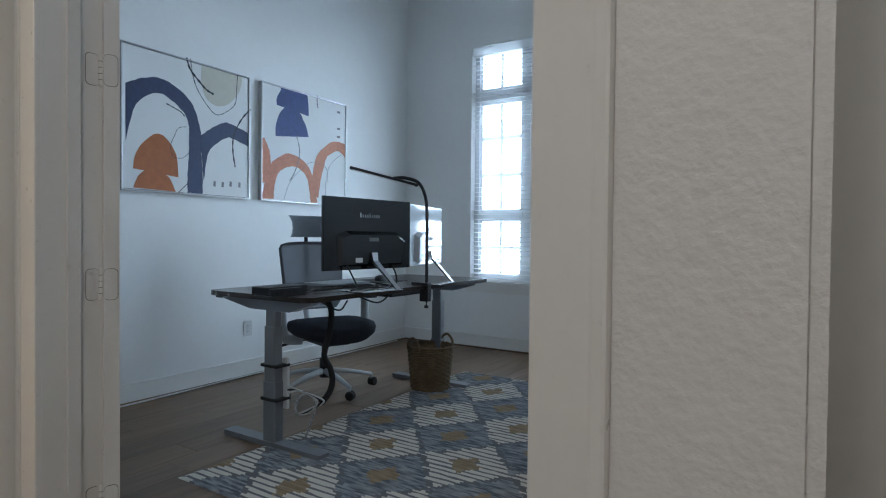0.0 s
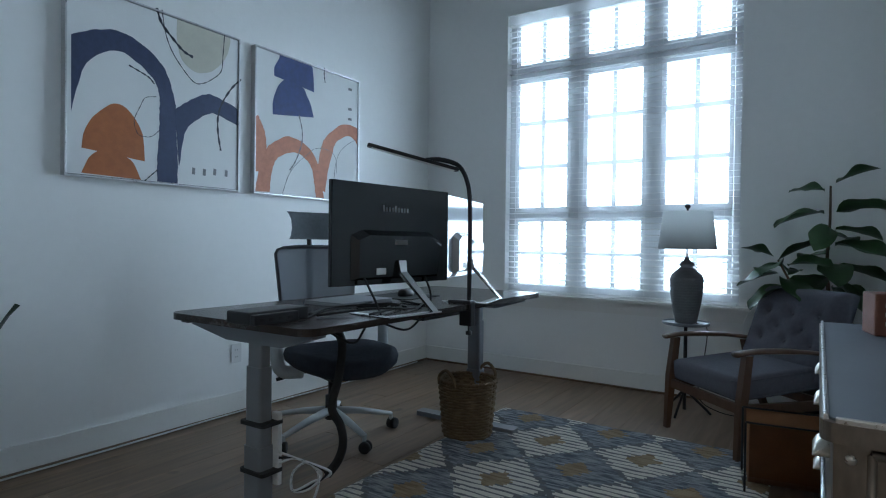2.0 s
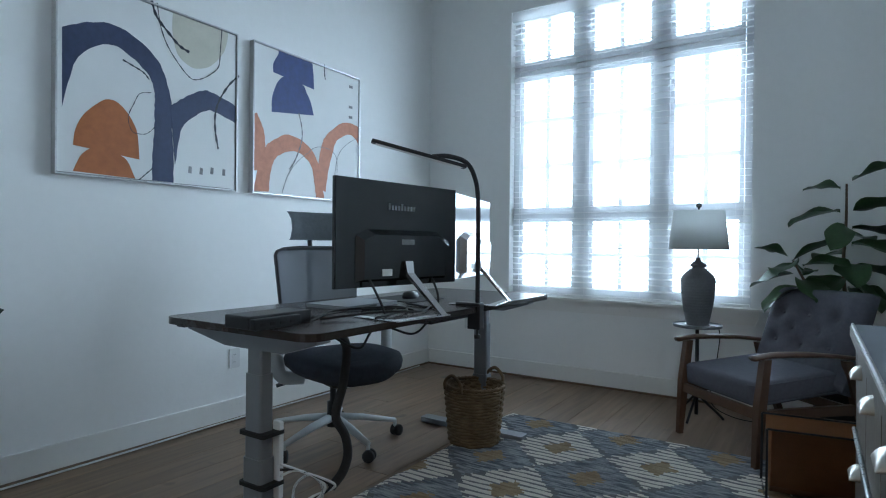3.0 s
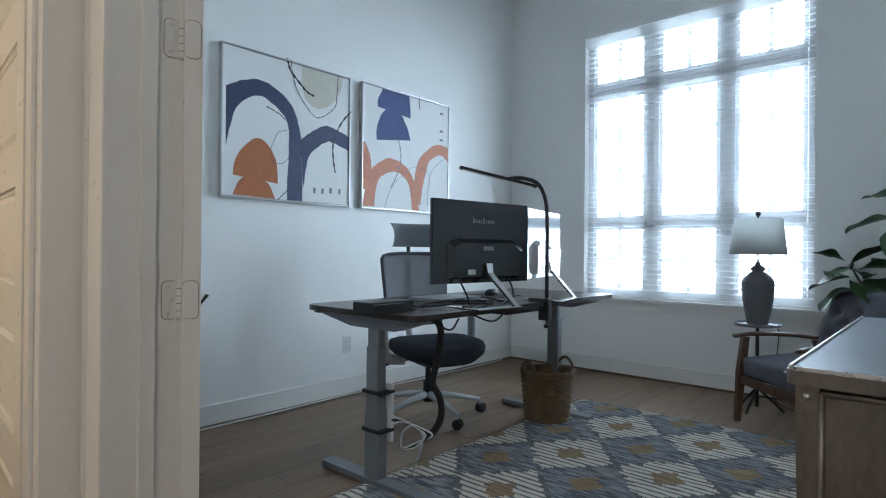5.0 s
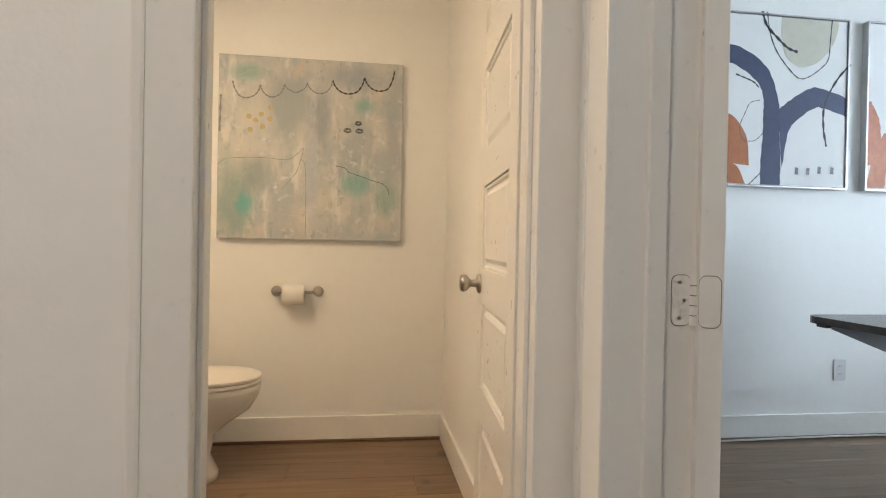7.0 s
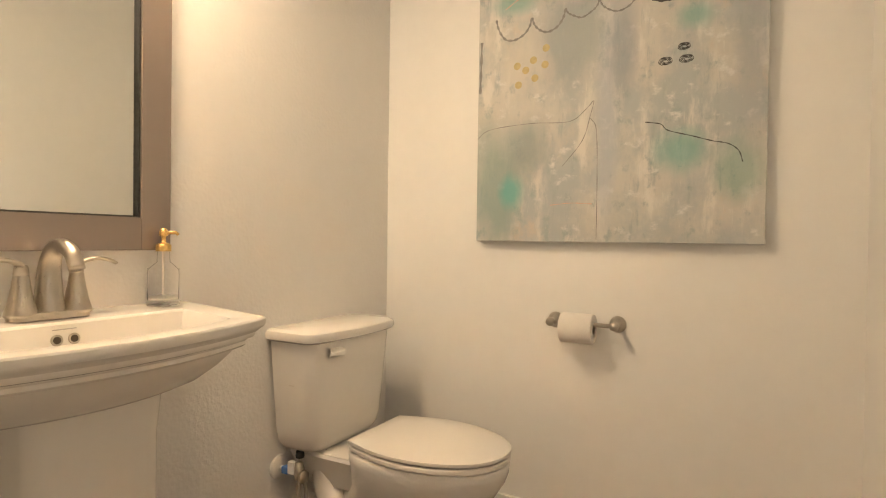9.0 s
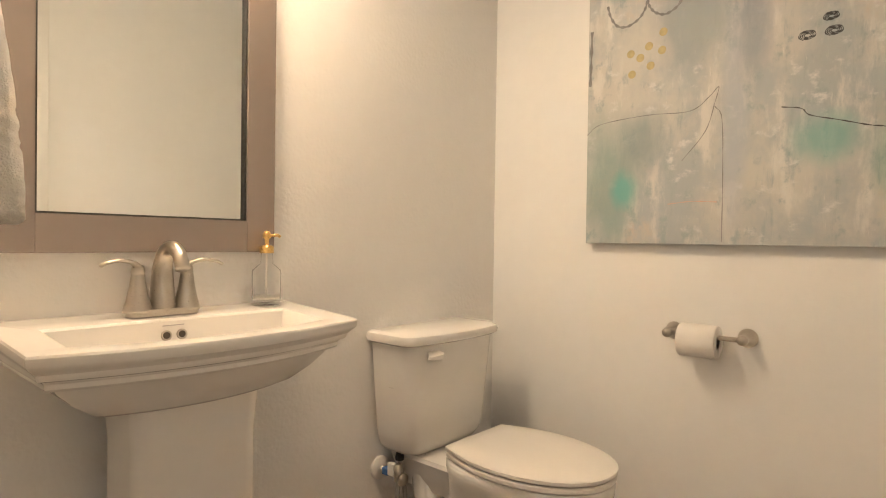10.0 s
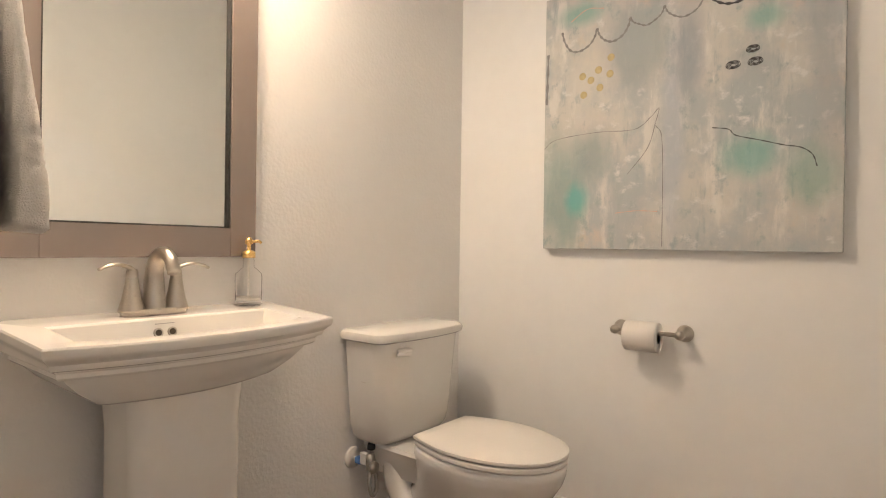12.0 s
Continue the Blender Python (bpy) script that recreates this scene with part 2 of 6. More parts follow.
lining("jamb_office", [(JL - 0.02, JL, SH - 0.004, SR + 0.004, 0, DH), (JR, JR + 0.02, SH - 0.004, SR + 0.004, 0, DH), (JL - 0.02, JR + 0.02, SH - 0.004, SR + 0.004, DH, DH + 0.02),
                       (JL, JL + 0.012, SR - 0.085, SR - 0.05, 0, DH), (JR - 0.012, JR, SR - 0.085, SR - 0.05, 0, DH)])
lining("jamb_powder", [(PR - 0.004, PH + 0.004, PJL - 0.02, PJL, 0, PDH), (PR - 0.004, PH + 0.004, PJR, PJR + 0.02, 0, PDH), (PR - 0.004, PH + 0.004, PJL - 0.02, PJR + 0.02, PDH, PDH + 0.02),
                       (PR + 0.042, PR + 0.075, PJL, PJL + 0.011, 0, PDH), (PR + 0.042, PR + 0.075, PJR - 0.011, PJR, 0, PDH)])
casing("door_casing", pose(JR, SH, 0, 0, 0, 180), JR - JL, DH)
casing("door_casing", pose(PH, PJR, 0, 0, 0, -90), PJR - PJL, PDH)
casing("door_casing", pose(PR, PJL, 0, 0, 0, 90), PJR - PJL, PDH)
casing("door_casing", pose(JL, SR, 0), JR - JL, DH)

BB_H, BB_T = 0.13, 0.015
SHOE = material("base_shoe", (0.16, 0.10, 0.06), 0.5)


def baseboard(x0, x1, y0, y1):
    bm = B(x0, x1, y0, y1, 0, BB_H, bevel=0.003)
    tagged(part("baseboard", bm, TRIM), "flat white painted baseboard", "baseboard", kind="structure")


baseboard(WX, WX + BB_T, SR, NY)
baseboard(WX + BB_T, EX, NY - BB_T, NY)
baseboard(EX - BB_T, EX, SR, NY - BB_T)
baseboard(WX + BB_T, JL - CASE_W - 0.002, SR, SR + BB_T)
baseboard(PX, PX + BB_T, PY, SH)
baseboard(PX + BB_T, PR, PY, PY + BB_T)
baseboard(PX + BB_T, PR, SH - BB_T, SH)
baseboard(PH, PH + BB_T, -2.18, PJL - CASE_W - 0.002)
baseboard(JR + CASE_W + 0.002, 1.046, SH - BB_T, SH)
for a in ((WX + BB_T, WX + BB_T + 0.012, SR, NY), (WX + 0.03, EX, NY - BB_T - 0.012, NY - BB_T), (PX + BB_T, PX + BB_T + 0.012, PY, SH), (PX + 0.03, PR, PY + BB_T, PY + BB_T + 0.012)):
    tagged(part("shoe_moulding", B(*a, 0, 0.016, bevel=0.005), SHOE), "thin stained wood shoe moulding on the floor", "trim", kind="structure")

# ---- window ----
VINYL = material("window_vinyl", (0.75, 0.76, 0.78), 0.4, var=0.02)
GLASS = bpy.data.materials.new("window_glass")
GLASS.use_nodes = True
g = GLASS.node_tree.nodes["Principled BSDF"]
g.inputs["Transmission Weight"].default_value, g.inputs["Roughness"].default_value, g.inputs["IOR"].default_value = 1.0, 0.0, 1.45
win = thing("window_1", "tall white triple window with grids and transoms", "window", kind="structure")
WY0, WY1 = NY + 0.075, NY + 0.125
UW = (OX1 - OX0) / 3
ZM, ZT0, ZT1 = 1.30, 2.415, 2.515      # meeting rail, transom bar
bm = bmesh.new()
for x in (OX0, OX1 - 0.05):
    box(bm, x, x + 0.05, WY0, WY1, OZ0, OZ1)
for z0, z1 in ((OZ0, OZ0 + 0.05), (OZ1 - 0.05, OZ1)):
    box(bm, OX0 + 0.05, OX1 - 0.05, WY0, WY1, z0, z1)
part("window_frame", bm, VINYL, win)
for i in (1, 2):
    part("mullion", B(OX0 + UW * i - 0.055, OX0 + UW * i + 0.055, WY0 - 0.004, WY1, OZ0 + 0.05, OZ1 - 0.05, bevel=0.004), VINYL, win)
for i in range(3):
    x0, x1 = OX0 + UW * i + 0.055, OX0 + UW * (i + 1) - 0.055
    part("transom_bar", B(x0, x1, WY0 - 0.006, WY1, ZT0, ZT1, bevel=0.006), VINYL, win)
    part("meeting_rail", B(x0, x1, WY0 - 0.008, WY1 - 0.012, ZM - 0.03, ZM + 0.03, bevel=0.004), VINYL, win)
    for z0, z1, rows in ((OZ0 + 0.05, ZM - 0.03, 2), (ZM + 0.03, ZT0, 3), (ZT1, OZ1 - 0.05, 1)):
        bm = bmesh.new()
        for xa, xb in ((x0, x0 + 0.03), (x1 - 0.03, x1)):
            box(bm, xa, xb, WY0 + 0.004, WY1 - 0.01, z0, z1)
        for za, zb in ((z0, z0 + 0.03), (z1 - 0.03, z1)):
            box(bm, x0 + 0.03, x1 - 0.03, WY0 + 0.004, WY1 - 0.01, za, zb)
        sash = part("sash", bm, VINYL, win)
        bm = box(bmesh.new(), (x0 + x1) / 2 - 0.016, (x0 + x1) / 2 + 0.016, WY0 + 0.008, WY0 + 0.03, z0 + 0.03, z1 - 0.03)
        for k in range(1, rows):
            z = z0 + (z1 - z0) * k / rows
            box(bm, x0 + 0.03, x1 - 0.03, WY0 + 0.0085, WY0 + 0.0295, z - 0.016, z + 0.016)
        part("grid", bm, VINYL, sash)
        pane = part("pane", B(x0 + 0.028, x1 - 0.028, WY0 + 0.033, WY0 + 0.036, z0 + 0.028, z1 - 0.028), GLASS, sash, "clear glass pane")
        pane.visible_shadow = False
bm = prism([(OX0 - 0.075, 0), (OX1 + 0.075, 0), (OX1 + 0.075, 0.10), (OX0 - 0.075, 0.10)], 0.022, pose(0, NY - 0.05, OZ0 - 0.022))
box(bm, OX0 + 0.001, OX1 - 0.001, NY + 0.045, NY + 0.15, OZ0 - 0.021, OZ0 + 0.0)
tagged(part("window_sill", bm, TRIM), "white painted window stool", "window sill", kind="structure")
bm = prism([(OX0 - 0.06, 0), (OX1 + 0.06, 0), (OX1 + 0.03, -0.085), (OX0 - 0.03, -0.085)], 0.02, pose(0, NY, OZ0 - 0.023, 90))
tagged(part("window_apron", bm, TRIM), "white painted apron under the window", "trim", kind="structure")

# blinds
SLAT = material("blind_slat", (0.82, 0.82, 0.82), 0.45, var=0.02)
nt = SLAT.node_tree
mx, tl = nt.nodes.new("ShaderNodeMixShader"), nt.nodes.new("ShaderNodeBsdfTranslucent")
tl.inputs[0].default_value, mx.inputs[0].default_value = (0.88, 0.88, 0.88, 1), 0.7
nt.links.new(nt.nodes["Principled BSDF"].outputs[0], mx.inputs[1])
nt.links.new(tl.outputs[0], mx.inputs[2])
nt.links.new(mx.outputs[0], nt.nodes["Material Output"].inputs[0])
BY = NY + 0.04
blind = thing("window_blind", "open white two-inch slatted window blind", "blind", pose((OX0 + OX1) / 2, BY, OZ1 - 0.04))
hw = (OX1 - OX0) / 2 - 0.008
part("valance", B(-hw, hw, -0.036, 0.03, -0.045, 0.038, bevel=0.004), SLAT, blind)
first, zz, ns = None, 0, 0
while OZ1 - 0.04 - 0.085 - ns * 0.0445 > OZ0 + 0.04:
    z = -0.085 - ns * 0.0445
    if first is None:
        first = part("slat", B(-hw, hw, -0.025, 0.025, -0.0014, 0.0014), SLAT, blind)
        sl = first
    else:
        sl = new("slat", first.data)
        sl.parent = blind
    sl.location, sl.rotation_euler = (0, 0, z), (radians(9 + random.uniform(-1, 1)), 0, 0)
    ns += 1
part("bottom_rail", B(-hw, hw, -0.025, 0.025, OZ0 + 0.004 - OZ1 + 0.04, OZ0 + 0.022 - OZ1 + 0.04, bevel=0.003), SLAT, blind)
for x in (-hw + 0.09, -UW + UW * 0.72, -0.25, 0.25, UW - UW * 0.72, hw - 0.09):
    part("ladder_cord", B(x - 0.0012, x + 0.0012, -0.027, -0.025, OZ0 + 0.02 - OZ1 + 0.04, -0.03), SLAT, blind)


# ---- doors ----
NICKEL = material("satin_nickel", (0.50, 0.465, 0.41), 0.32, metal=1.0, var=0.05, scale=20)
HINGE = material("painted_hinge", (0.80, 0.79, 0.76), 0.4, var=0.03)
# dark colour standing in for the shaded line round hinge leaves
EDGE_SHADE = material("hinge_edge_shade", (0.22, 0.20, 0.18), 0.8, var=0.2, scale=60)
DARK = material("dark_gap", (0.02, 0.02, 0.02), 0.8)


def door(name, label, m, w, h, rows, knob, side):
    """A panel door: hinge edge at the origin, leaf along +x, thickness along +y; side: the face (-1 at y=0, 1) with a visible knob."""
    t = thing(name, label, "door", m, kind="structure")
    th, st, rail = 0.042, 0.105, 0.11
    bm = bmesh.new()
    for x0, x1 in ((0, st), (w - st, w)):
        box(bm, x0, x1, 0, th, 0.01, h, bevel=0.002)
    gap = (h - 0.01 - rail * (rows + 1) - 0.08) / rows
    z = 0.01
    spans = []
    for i in range(rows + 1):
        r = rail + (0.08 if i == 0 else 0)
        box(bm, st, w - st, 0.0003, th - 0.0003, z, z + r)
        z += r
        if i < rows:
            spans.append((z, z + gap))
            z += gap
    part("stile_and_rail", bm, TRIM, t)
    for z0, z1 in spans:
        bm = box(bmesh.new(), st, w - st, 0.012, th - 0.012, z0, z1)
        for y0, y1 in ((0.004, 0.012), (th - 0.012, th - 0.004)):
            out, d = [], 0.034
            poly = [(st + d, z0 + d), (w - st - d, z0 + d), (w - st - d, z1 - d), (st + d, z1 - d)]
            y_far, y_near = (0.004, 0.015) if y0 < 0.01 else (th - 0.004, th - 0.015)
            lo = [bm.verts.new((x + (0.02 if x > w / 2 else -0.02), y_near, zz + (0.02 if zz > (z0 + z1) / 2 else -0.02))) for x, zz in poly]
            hi = [bm.verts.new((x, y_far, zz)) for x, zz in poly]
            bm.faces.new(hi)
            for k in range(4):
                bm.faces.new((lo[k], lo[(k + 1) % 4], hi[(k + 1) % 4], hi[k]))
        for a, b, c, e in ((st, st + 0.012, z0, z1), (w - st - 0.012, w - st, z0, z1), (st + 0.001, w - st - 0.001, z0 - 0.001, z0 + 0.012), (st + 0.001, w - st - 0.001, z1 - 0.012, z1 + 0.001)):
            box(bm, a, b, 0.005 + (b - a > 0.1) * 0.0006, th - 0.005 - (b - a > 0.1) * 0.0006, c, e, bevel=0.004, seg=1)
        part("panel", bm, TRIM, t)
    if knob:
        for s in (-1, 1):
            y = 0 if s < 0 else th
            mm = pose(w - 0.062, y, knob, 90 if s < 0 else -90)
            k = part("knob", lathe([(0.031, 0), (0.033, 0.004), (0.028, 0.010), (0.013, 0.014), (0.011, 0.030), (0.016, 0.036), (0.026, 0.044), (0.028, 0.054), (0.025, 0.063), (0.014, 0.067), (0, 0.068)], 28, mm), NICKEL, t, "satin nickel door knob", True)
    return t


def hinge(parent, x, y, z, *leaves):
    """A butt hinge at x, y with its middle at z: leaves as (direction in degrees, offset), under parent."""
    t = parent
    bm = lathe([(0.0065, -0.045), (0.0065, 0.045), (0.004, 0.05)], 12, pose(x, y, z))
    h = part("hinge", bm, HINGE, t, "white painted butt hinge")
    for z1 in (-0.027, -0.009, 0.009, 0.027):
        part("hinge_seam", lathe([(0.0068, z1 - 0.0006), (0.0068, z1 + 0.0006)], 12, pose(x, y, z)), DARK, h)
    for ang, n in leaves:
        mm = pose(x, y, z, 0, 0, ang) @ pose(0, n, 0, 90)
        # slightly larger dark plate: paints the shade along the leaf's edge
        part("leaf_outline_shade", prism(rounded(0.004, 0.0415, -0.0465, 0.0465, 0.013), 0.0022, mm @ pose(0, 0, 0.0004)), EDGE_SHADE, h)
        lf = part("hinge_leaf", prism(rounded(0.004, 0.04, -0.045, 0.045, 0.012), 0.003, mm), HINGE, h)
        for sx, sz in ((0.026, -0.032), (0.016, 0.0), (0.026, 0.032)):
            part("screw", lathe([(0.0035, 0), (0.003, 0.0036), (0, 0.0037)], 8, pose(x, y, z, 0, 0, ang) @ pose(sx, n, sz, 90)), HINGE, lf)


# pair of office doors folded back into the room
HP = (JL + 0.002, SR + 0.012)
ld = door("door_1", "white panelled office door folded back against the wall", pose(HP[0] + 0.022, HP[1] - 0.006, 0, 0, 0, 162) @ pose(0, -0.042, 0), 0.70, DH - 0.015, 5, 0.87, 1)
rd = door("door_2", "white panelled office door standing open at the wall", pose(JR - 0.004, SR + 0.012, 0, 0, 0, 89.5) @ pose(0, 0, 0), 0.70, DH - 0.015, 5, 0.87, 1)
hinges = thing("door_hinges", "white painted door hinges on the jamb", "hinge", kind="structure")
for z in (0.28, 0.922, 1.548, 2.2):
    hinge(hinges, JL + 0.004, SR + 0.008, z, (-90, -0.0025), (72, -0.0185))
    hinge(hinges, JR - 0.004, SR + 0.008, z, (-90, 0.0050), (180, -0.0025))
pd = door("door_3", "white panelled powder room door standing open", pose(-0.985, 0.962, 0, 0, 0, 175.4) @ pose(0, -0.042, 0), 0.66, PDH - 0.012, 5, 0.89, 1)
for z in (0.25, 1.80):
    hinge(hinges, -0.968, 0.985, z, (-90, -0.0155))
part("strike_plate", prism(rounded(-0.014, 0.018, -0.03, 0.03, 0.008), 0.002, pose(PR + 0.02, PJL - 0.0005, 0.905, -90)), NICKEL, hinges, "satin nickel strike plate")

# ---- lamps: powder room vanity, added hall ceiling lights ----
BULB = material("frosted_lit_glass", (1.0, 0.80, 0.55), 0.5, emit=5.4)
WARM = (1.0, 0.77, 0.52)


def vanity_light(x, y, z):
    t = thing("vanity_light", "satin nickel vanity light with three lit shades", "wall lamp", pose(x, y, z))
    part("back_plate", B(-0.25, 0.25, 0, 0.025, -0.05, 0.05, bevel=0.008), NICKEL, t)
    for dx in (-0.19, 0, 0.19):
        part("arm", tube(spline([(dx, 0.02, 0), (dx, 0.18, 0.012), (dx, 0.22, -0.03)], 5), 0.008), NICKEL, t, smooth=True)
        part("shade", lathe([(0.025, 0.02), (0.045, -0.03), (0.06, -0.10), (0.056, -0.10), (0.041, -0.03), (0.02, 0.016)], 24, pose(dx, 0.22, -0.05)), BULB, t, "lit frosted glass shade", True)
    return t


vanity_light(-1.465, PY, 2.24)
for dx in (-0.19, 0.0, 0.19):
    ldat = bpy.data.lights.new("vanity_bulb", "POINT")
    ldat.energy, ldat.color, ldat.shadow_soft_size = 6.4, WARM, 0.042
    new("vanity_bulb", ldat).matrix_basis = pose(-1.465 + dx, PY + 0.22, 2.112)


def added_ceiling_lamp(x, y, z):
    t = thing("added_ceiling_light", "round white flush ceiling light, unseen, added to light the hall", "ceiling lamp", pose(x, y, z))
    part("trim_ring", lathe([(0.10, 0), (0.10, -0.012), (0.075, -0.016), (0.07, -0.004)], 32), TRIM, t, smooth=True)
    part("lens", lathe([(0.07, -0.006), (0.0, -0.008)], 32), BULB, t, "lit frosted lens")


# Unseen fixtures, added to give the hall its warm light.
for x, y, power in ((0.9, -0.6, 15), (1.8, 1.2, 1.5)):
    added_ceiling_lamp(x, y, CZ)
    ldat = bpy.data.lights.new("added_hall_lamp", "AREA")
    ldat.shape, ldat.size, ldat.energy, ldat.color = "DISK", 0.16, power, (1.0, 0.90, 0.78)
    new("added_hall_lamp", ldat).matrix_basis = look((x, y, CZ - 0.03), (x, y, 0))

# ---- powder room ----
CHINA = material("vitreous_china", (0.80, 0.78, 0.74), 0.16, var=0.015, scale=3, rv=0)
PLASTIC = material("white_plastic", (0.80, 0.77, 0.72), 0.28, var=0.02, rv=0)


GREYMARK = material("grey_print", (0.42, 0.41, 0.40), 0.6)
# near-black colour for the shade inside the overflow holes
DARKHOLE = material("hole_shade", (0.06, 0.045, 0.03), 0.5)


def smooth_by_angle(ob, degrees):
    """Smooth shading with creases kept where faces meet at more than the given angle."""
    me = ob.data
    bm_ = bmesh.new()
    bm_.from_mesh(me)
    for f in bm_.faces:
        f.smooth = True
    for e in bm_.edges:
        e.smooth = len(e.link_faces) == 2 and e.calc_face_angle(0) < radians(degrees)
    bm_.to_mesh(me)
    bm_.free()
    return ob


def loft(levels, bm=None, cap_first=True, cap_last=True):
    """Skins a row of outlines (lists of points with equal counts)."""
    bm = bm or bmesh.new()
    rings = [[bm.verts.new(p) for p in lv] for lv in levels]
    n = len(rings[0])
    for a, b in zip(rings, rings[1:]):
        for k in range(n):
            bm.faces.new((a[k], a[(k + 1) % n], b[(k + 1) % n], b[k]))
    if cap_first:
        bm.faces.new(rings[0][::-1])
    if cap_last:
        bm.faces.new(rings[-1])
    return bm


def sink_outline(hw, depth, bow, z, y0=0.0, n=12, rise=0.0, taper=0.0):
    """Back edge straight at y0 (raised by rise), nearly square sides, bowed front."""
    P = []
    hb = hw + taper
    for k in range(n):
        P.append((-hb + 2 * hb * k / n, y0, z + rise))
    for k in range(n):
        P.append((hb + (hw - hb) * k / n, y0 + (depth - y0) * k / n, z + rise * (1 - k / n)))
    for k in range(2 * n):
        u = -1 + k / n
        P.append((-u * hw, depth + bow * (1 - u * u), z))
    for k in range(n):
        P.append((-hw + (hw - hb) * k / n, depth - (depth - y0) * k / n, z + rise * k / n))
    return P


def pedestal_sink(x, y):
    t = thing("pedestal_sink", "white ceramic pedestal sink with stepped bowed front", "sink", pose(x, y, 0))
    Z = 0.846
    # half width, depth at the sides, bow, height, back edge, raised back, side taper
    L = [(0.125, 0.175, 0.030, 0.700, 0.03, 0, 0), (0.172, 0.200, 0.036, 0.703, 0.02, 0, 0), (0.196, 0.214, 0.040, 0.712, 0.01, 0, 0), (0.236, 0.238, 0.047, 0.742, 0, 0, 0), (0.262, 0.252, 0.050, 0.768, 0, 0, 0),
         (0.268, 0.256, 0.052, 0.777, 0, 0, 0), (0.280, 0.268, 0.053, 0.779, 0, 0, 0), (0.285, 0.272, 0.054, 0.784, 0, 0, 0), (0.285, 0.272, 0.054, 0.792, 0, 0, 0), (0.289, 0.275, 0.055, 0.797, 0, 0, 0),
         (0.297, 0.283, 0.056, 0.800, 0, 0, 0), (0.300, 0.286, 0.057, 0.806, 0, 0, 0), (0.301, 0.287, 0.057, 0.811, 0, 0.004, 0), (0.307, 0.293, 0.058, 0.818, 0, 0.010, 0.002), (0.313, 0.300, 0.060, 0.824, 0, 0.014, 0.004),
         (0.316, 0.302, 0.060, 0.829, 0, 0.016, 0.005), (0.317, 0.303, 0.060, Z - 0.005, 0, 0.018, 0.006), (0.315, 0.301, 0.060, Z - 0.001, 0.001, 0.018, 0.006), (0.311, 0.298, 0.059, Z, 0.004, 0.018, 0.006)]
    levels = [sink_outline(a, d, b, z, y0=e, rise=r, taper=tp) for a, d, b, z, e, r, tp in L]
    inner = [(0.252, 0.262, 0.050, Z - 0.001, 0.100, 0.011, 0), (0.248, 0.258, 0.050, Z - 0.005, 0.106, 0.010, 0), (0.240, 0.250, 0.046, Z - 0.035, 0.112, 0.004, 0), (0.226, 0.235, 0.036, 0.765, 0.124, 0, 0), (0.185, 0.205, 0.02, 0.742, 0.140, 0, 0), (0.08, 0.175, 0.004, 0.737, 0.155, 0, 0)]
    levels += [sink_outline(a, d, b, z, y0=e, rise=r, taper=tp) for a, d, b, z, e, r, tp in inner]
    basin = part("basin", loft(levels), CHINA, t)
    smooth_by_angle(basin, 32)
    prof = []
    for hw, d0, d1, z in ((0.145, 0.05, 0.245, 0.0), (0.145, 0.05, 0.245, 0.06), (0.132, 0.06, 0.225, 0.085), (0.126, 0.065, 0.212, 0.30), (0.126, 0.065, 0.212, 0.62), (0.132, 0.06, 0.218, 0.705)):
        P = []
        for cx, cy, a in ((hw - 0.035, d1 - 0.035, 0), (-hw + 0.035, d1 - 0.035, 90)):
            P += [(cx + 0.035 * math.cos(radians(a + 15 * k)), cy + 0.035 * math.sin(radians(a + 15 * k)), z) for k in range(7)]
        prof.append([(-hw, d0, z), (hw, d0, z)] + P)
    smooth_by_angle(part("pedestal", loft(prof), CHINA, t), 30)
    for dx in (0.0, 0.032):
        part("overflow_hole", lathe([(0.011, 0), (0.011, 0.004), (0.008, 0.005), (0.007, 0.003), (0, 0.003)], 16, pose(dx, 0.110, 0.822, -80)), NICKEL, t, smooth=True)
        # dark disc paints the hole's inner shade over the nickel dish
        part("hole_shadow", lathe([(0.0072, 0.0032), (0.0070, 0.0046), (0, 0.0046)], 14, pose(dx, 0.110, 0.822, -80)), DARKHOLE, t)
    part("maker_mark", B(-0.006, 0.038, 0.108, 0.1095, 0.8412, 0.8430), GREYMARK, t, "tiny grey printed maker's mark")
    part("drain", lathe([(0.022, 0), (0.020, 0.004), (0.008, 0.003), (0, 0.002)], 20, pose(0, 0.165, 0.738)), NICKEL, t, smooth=True)
    return t


pedestal_sink(-1.482, PY)


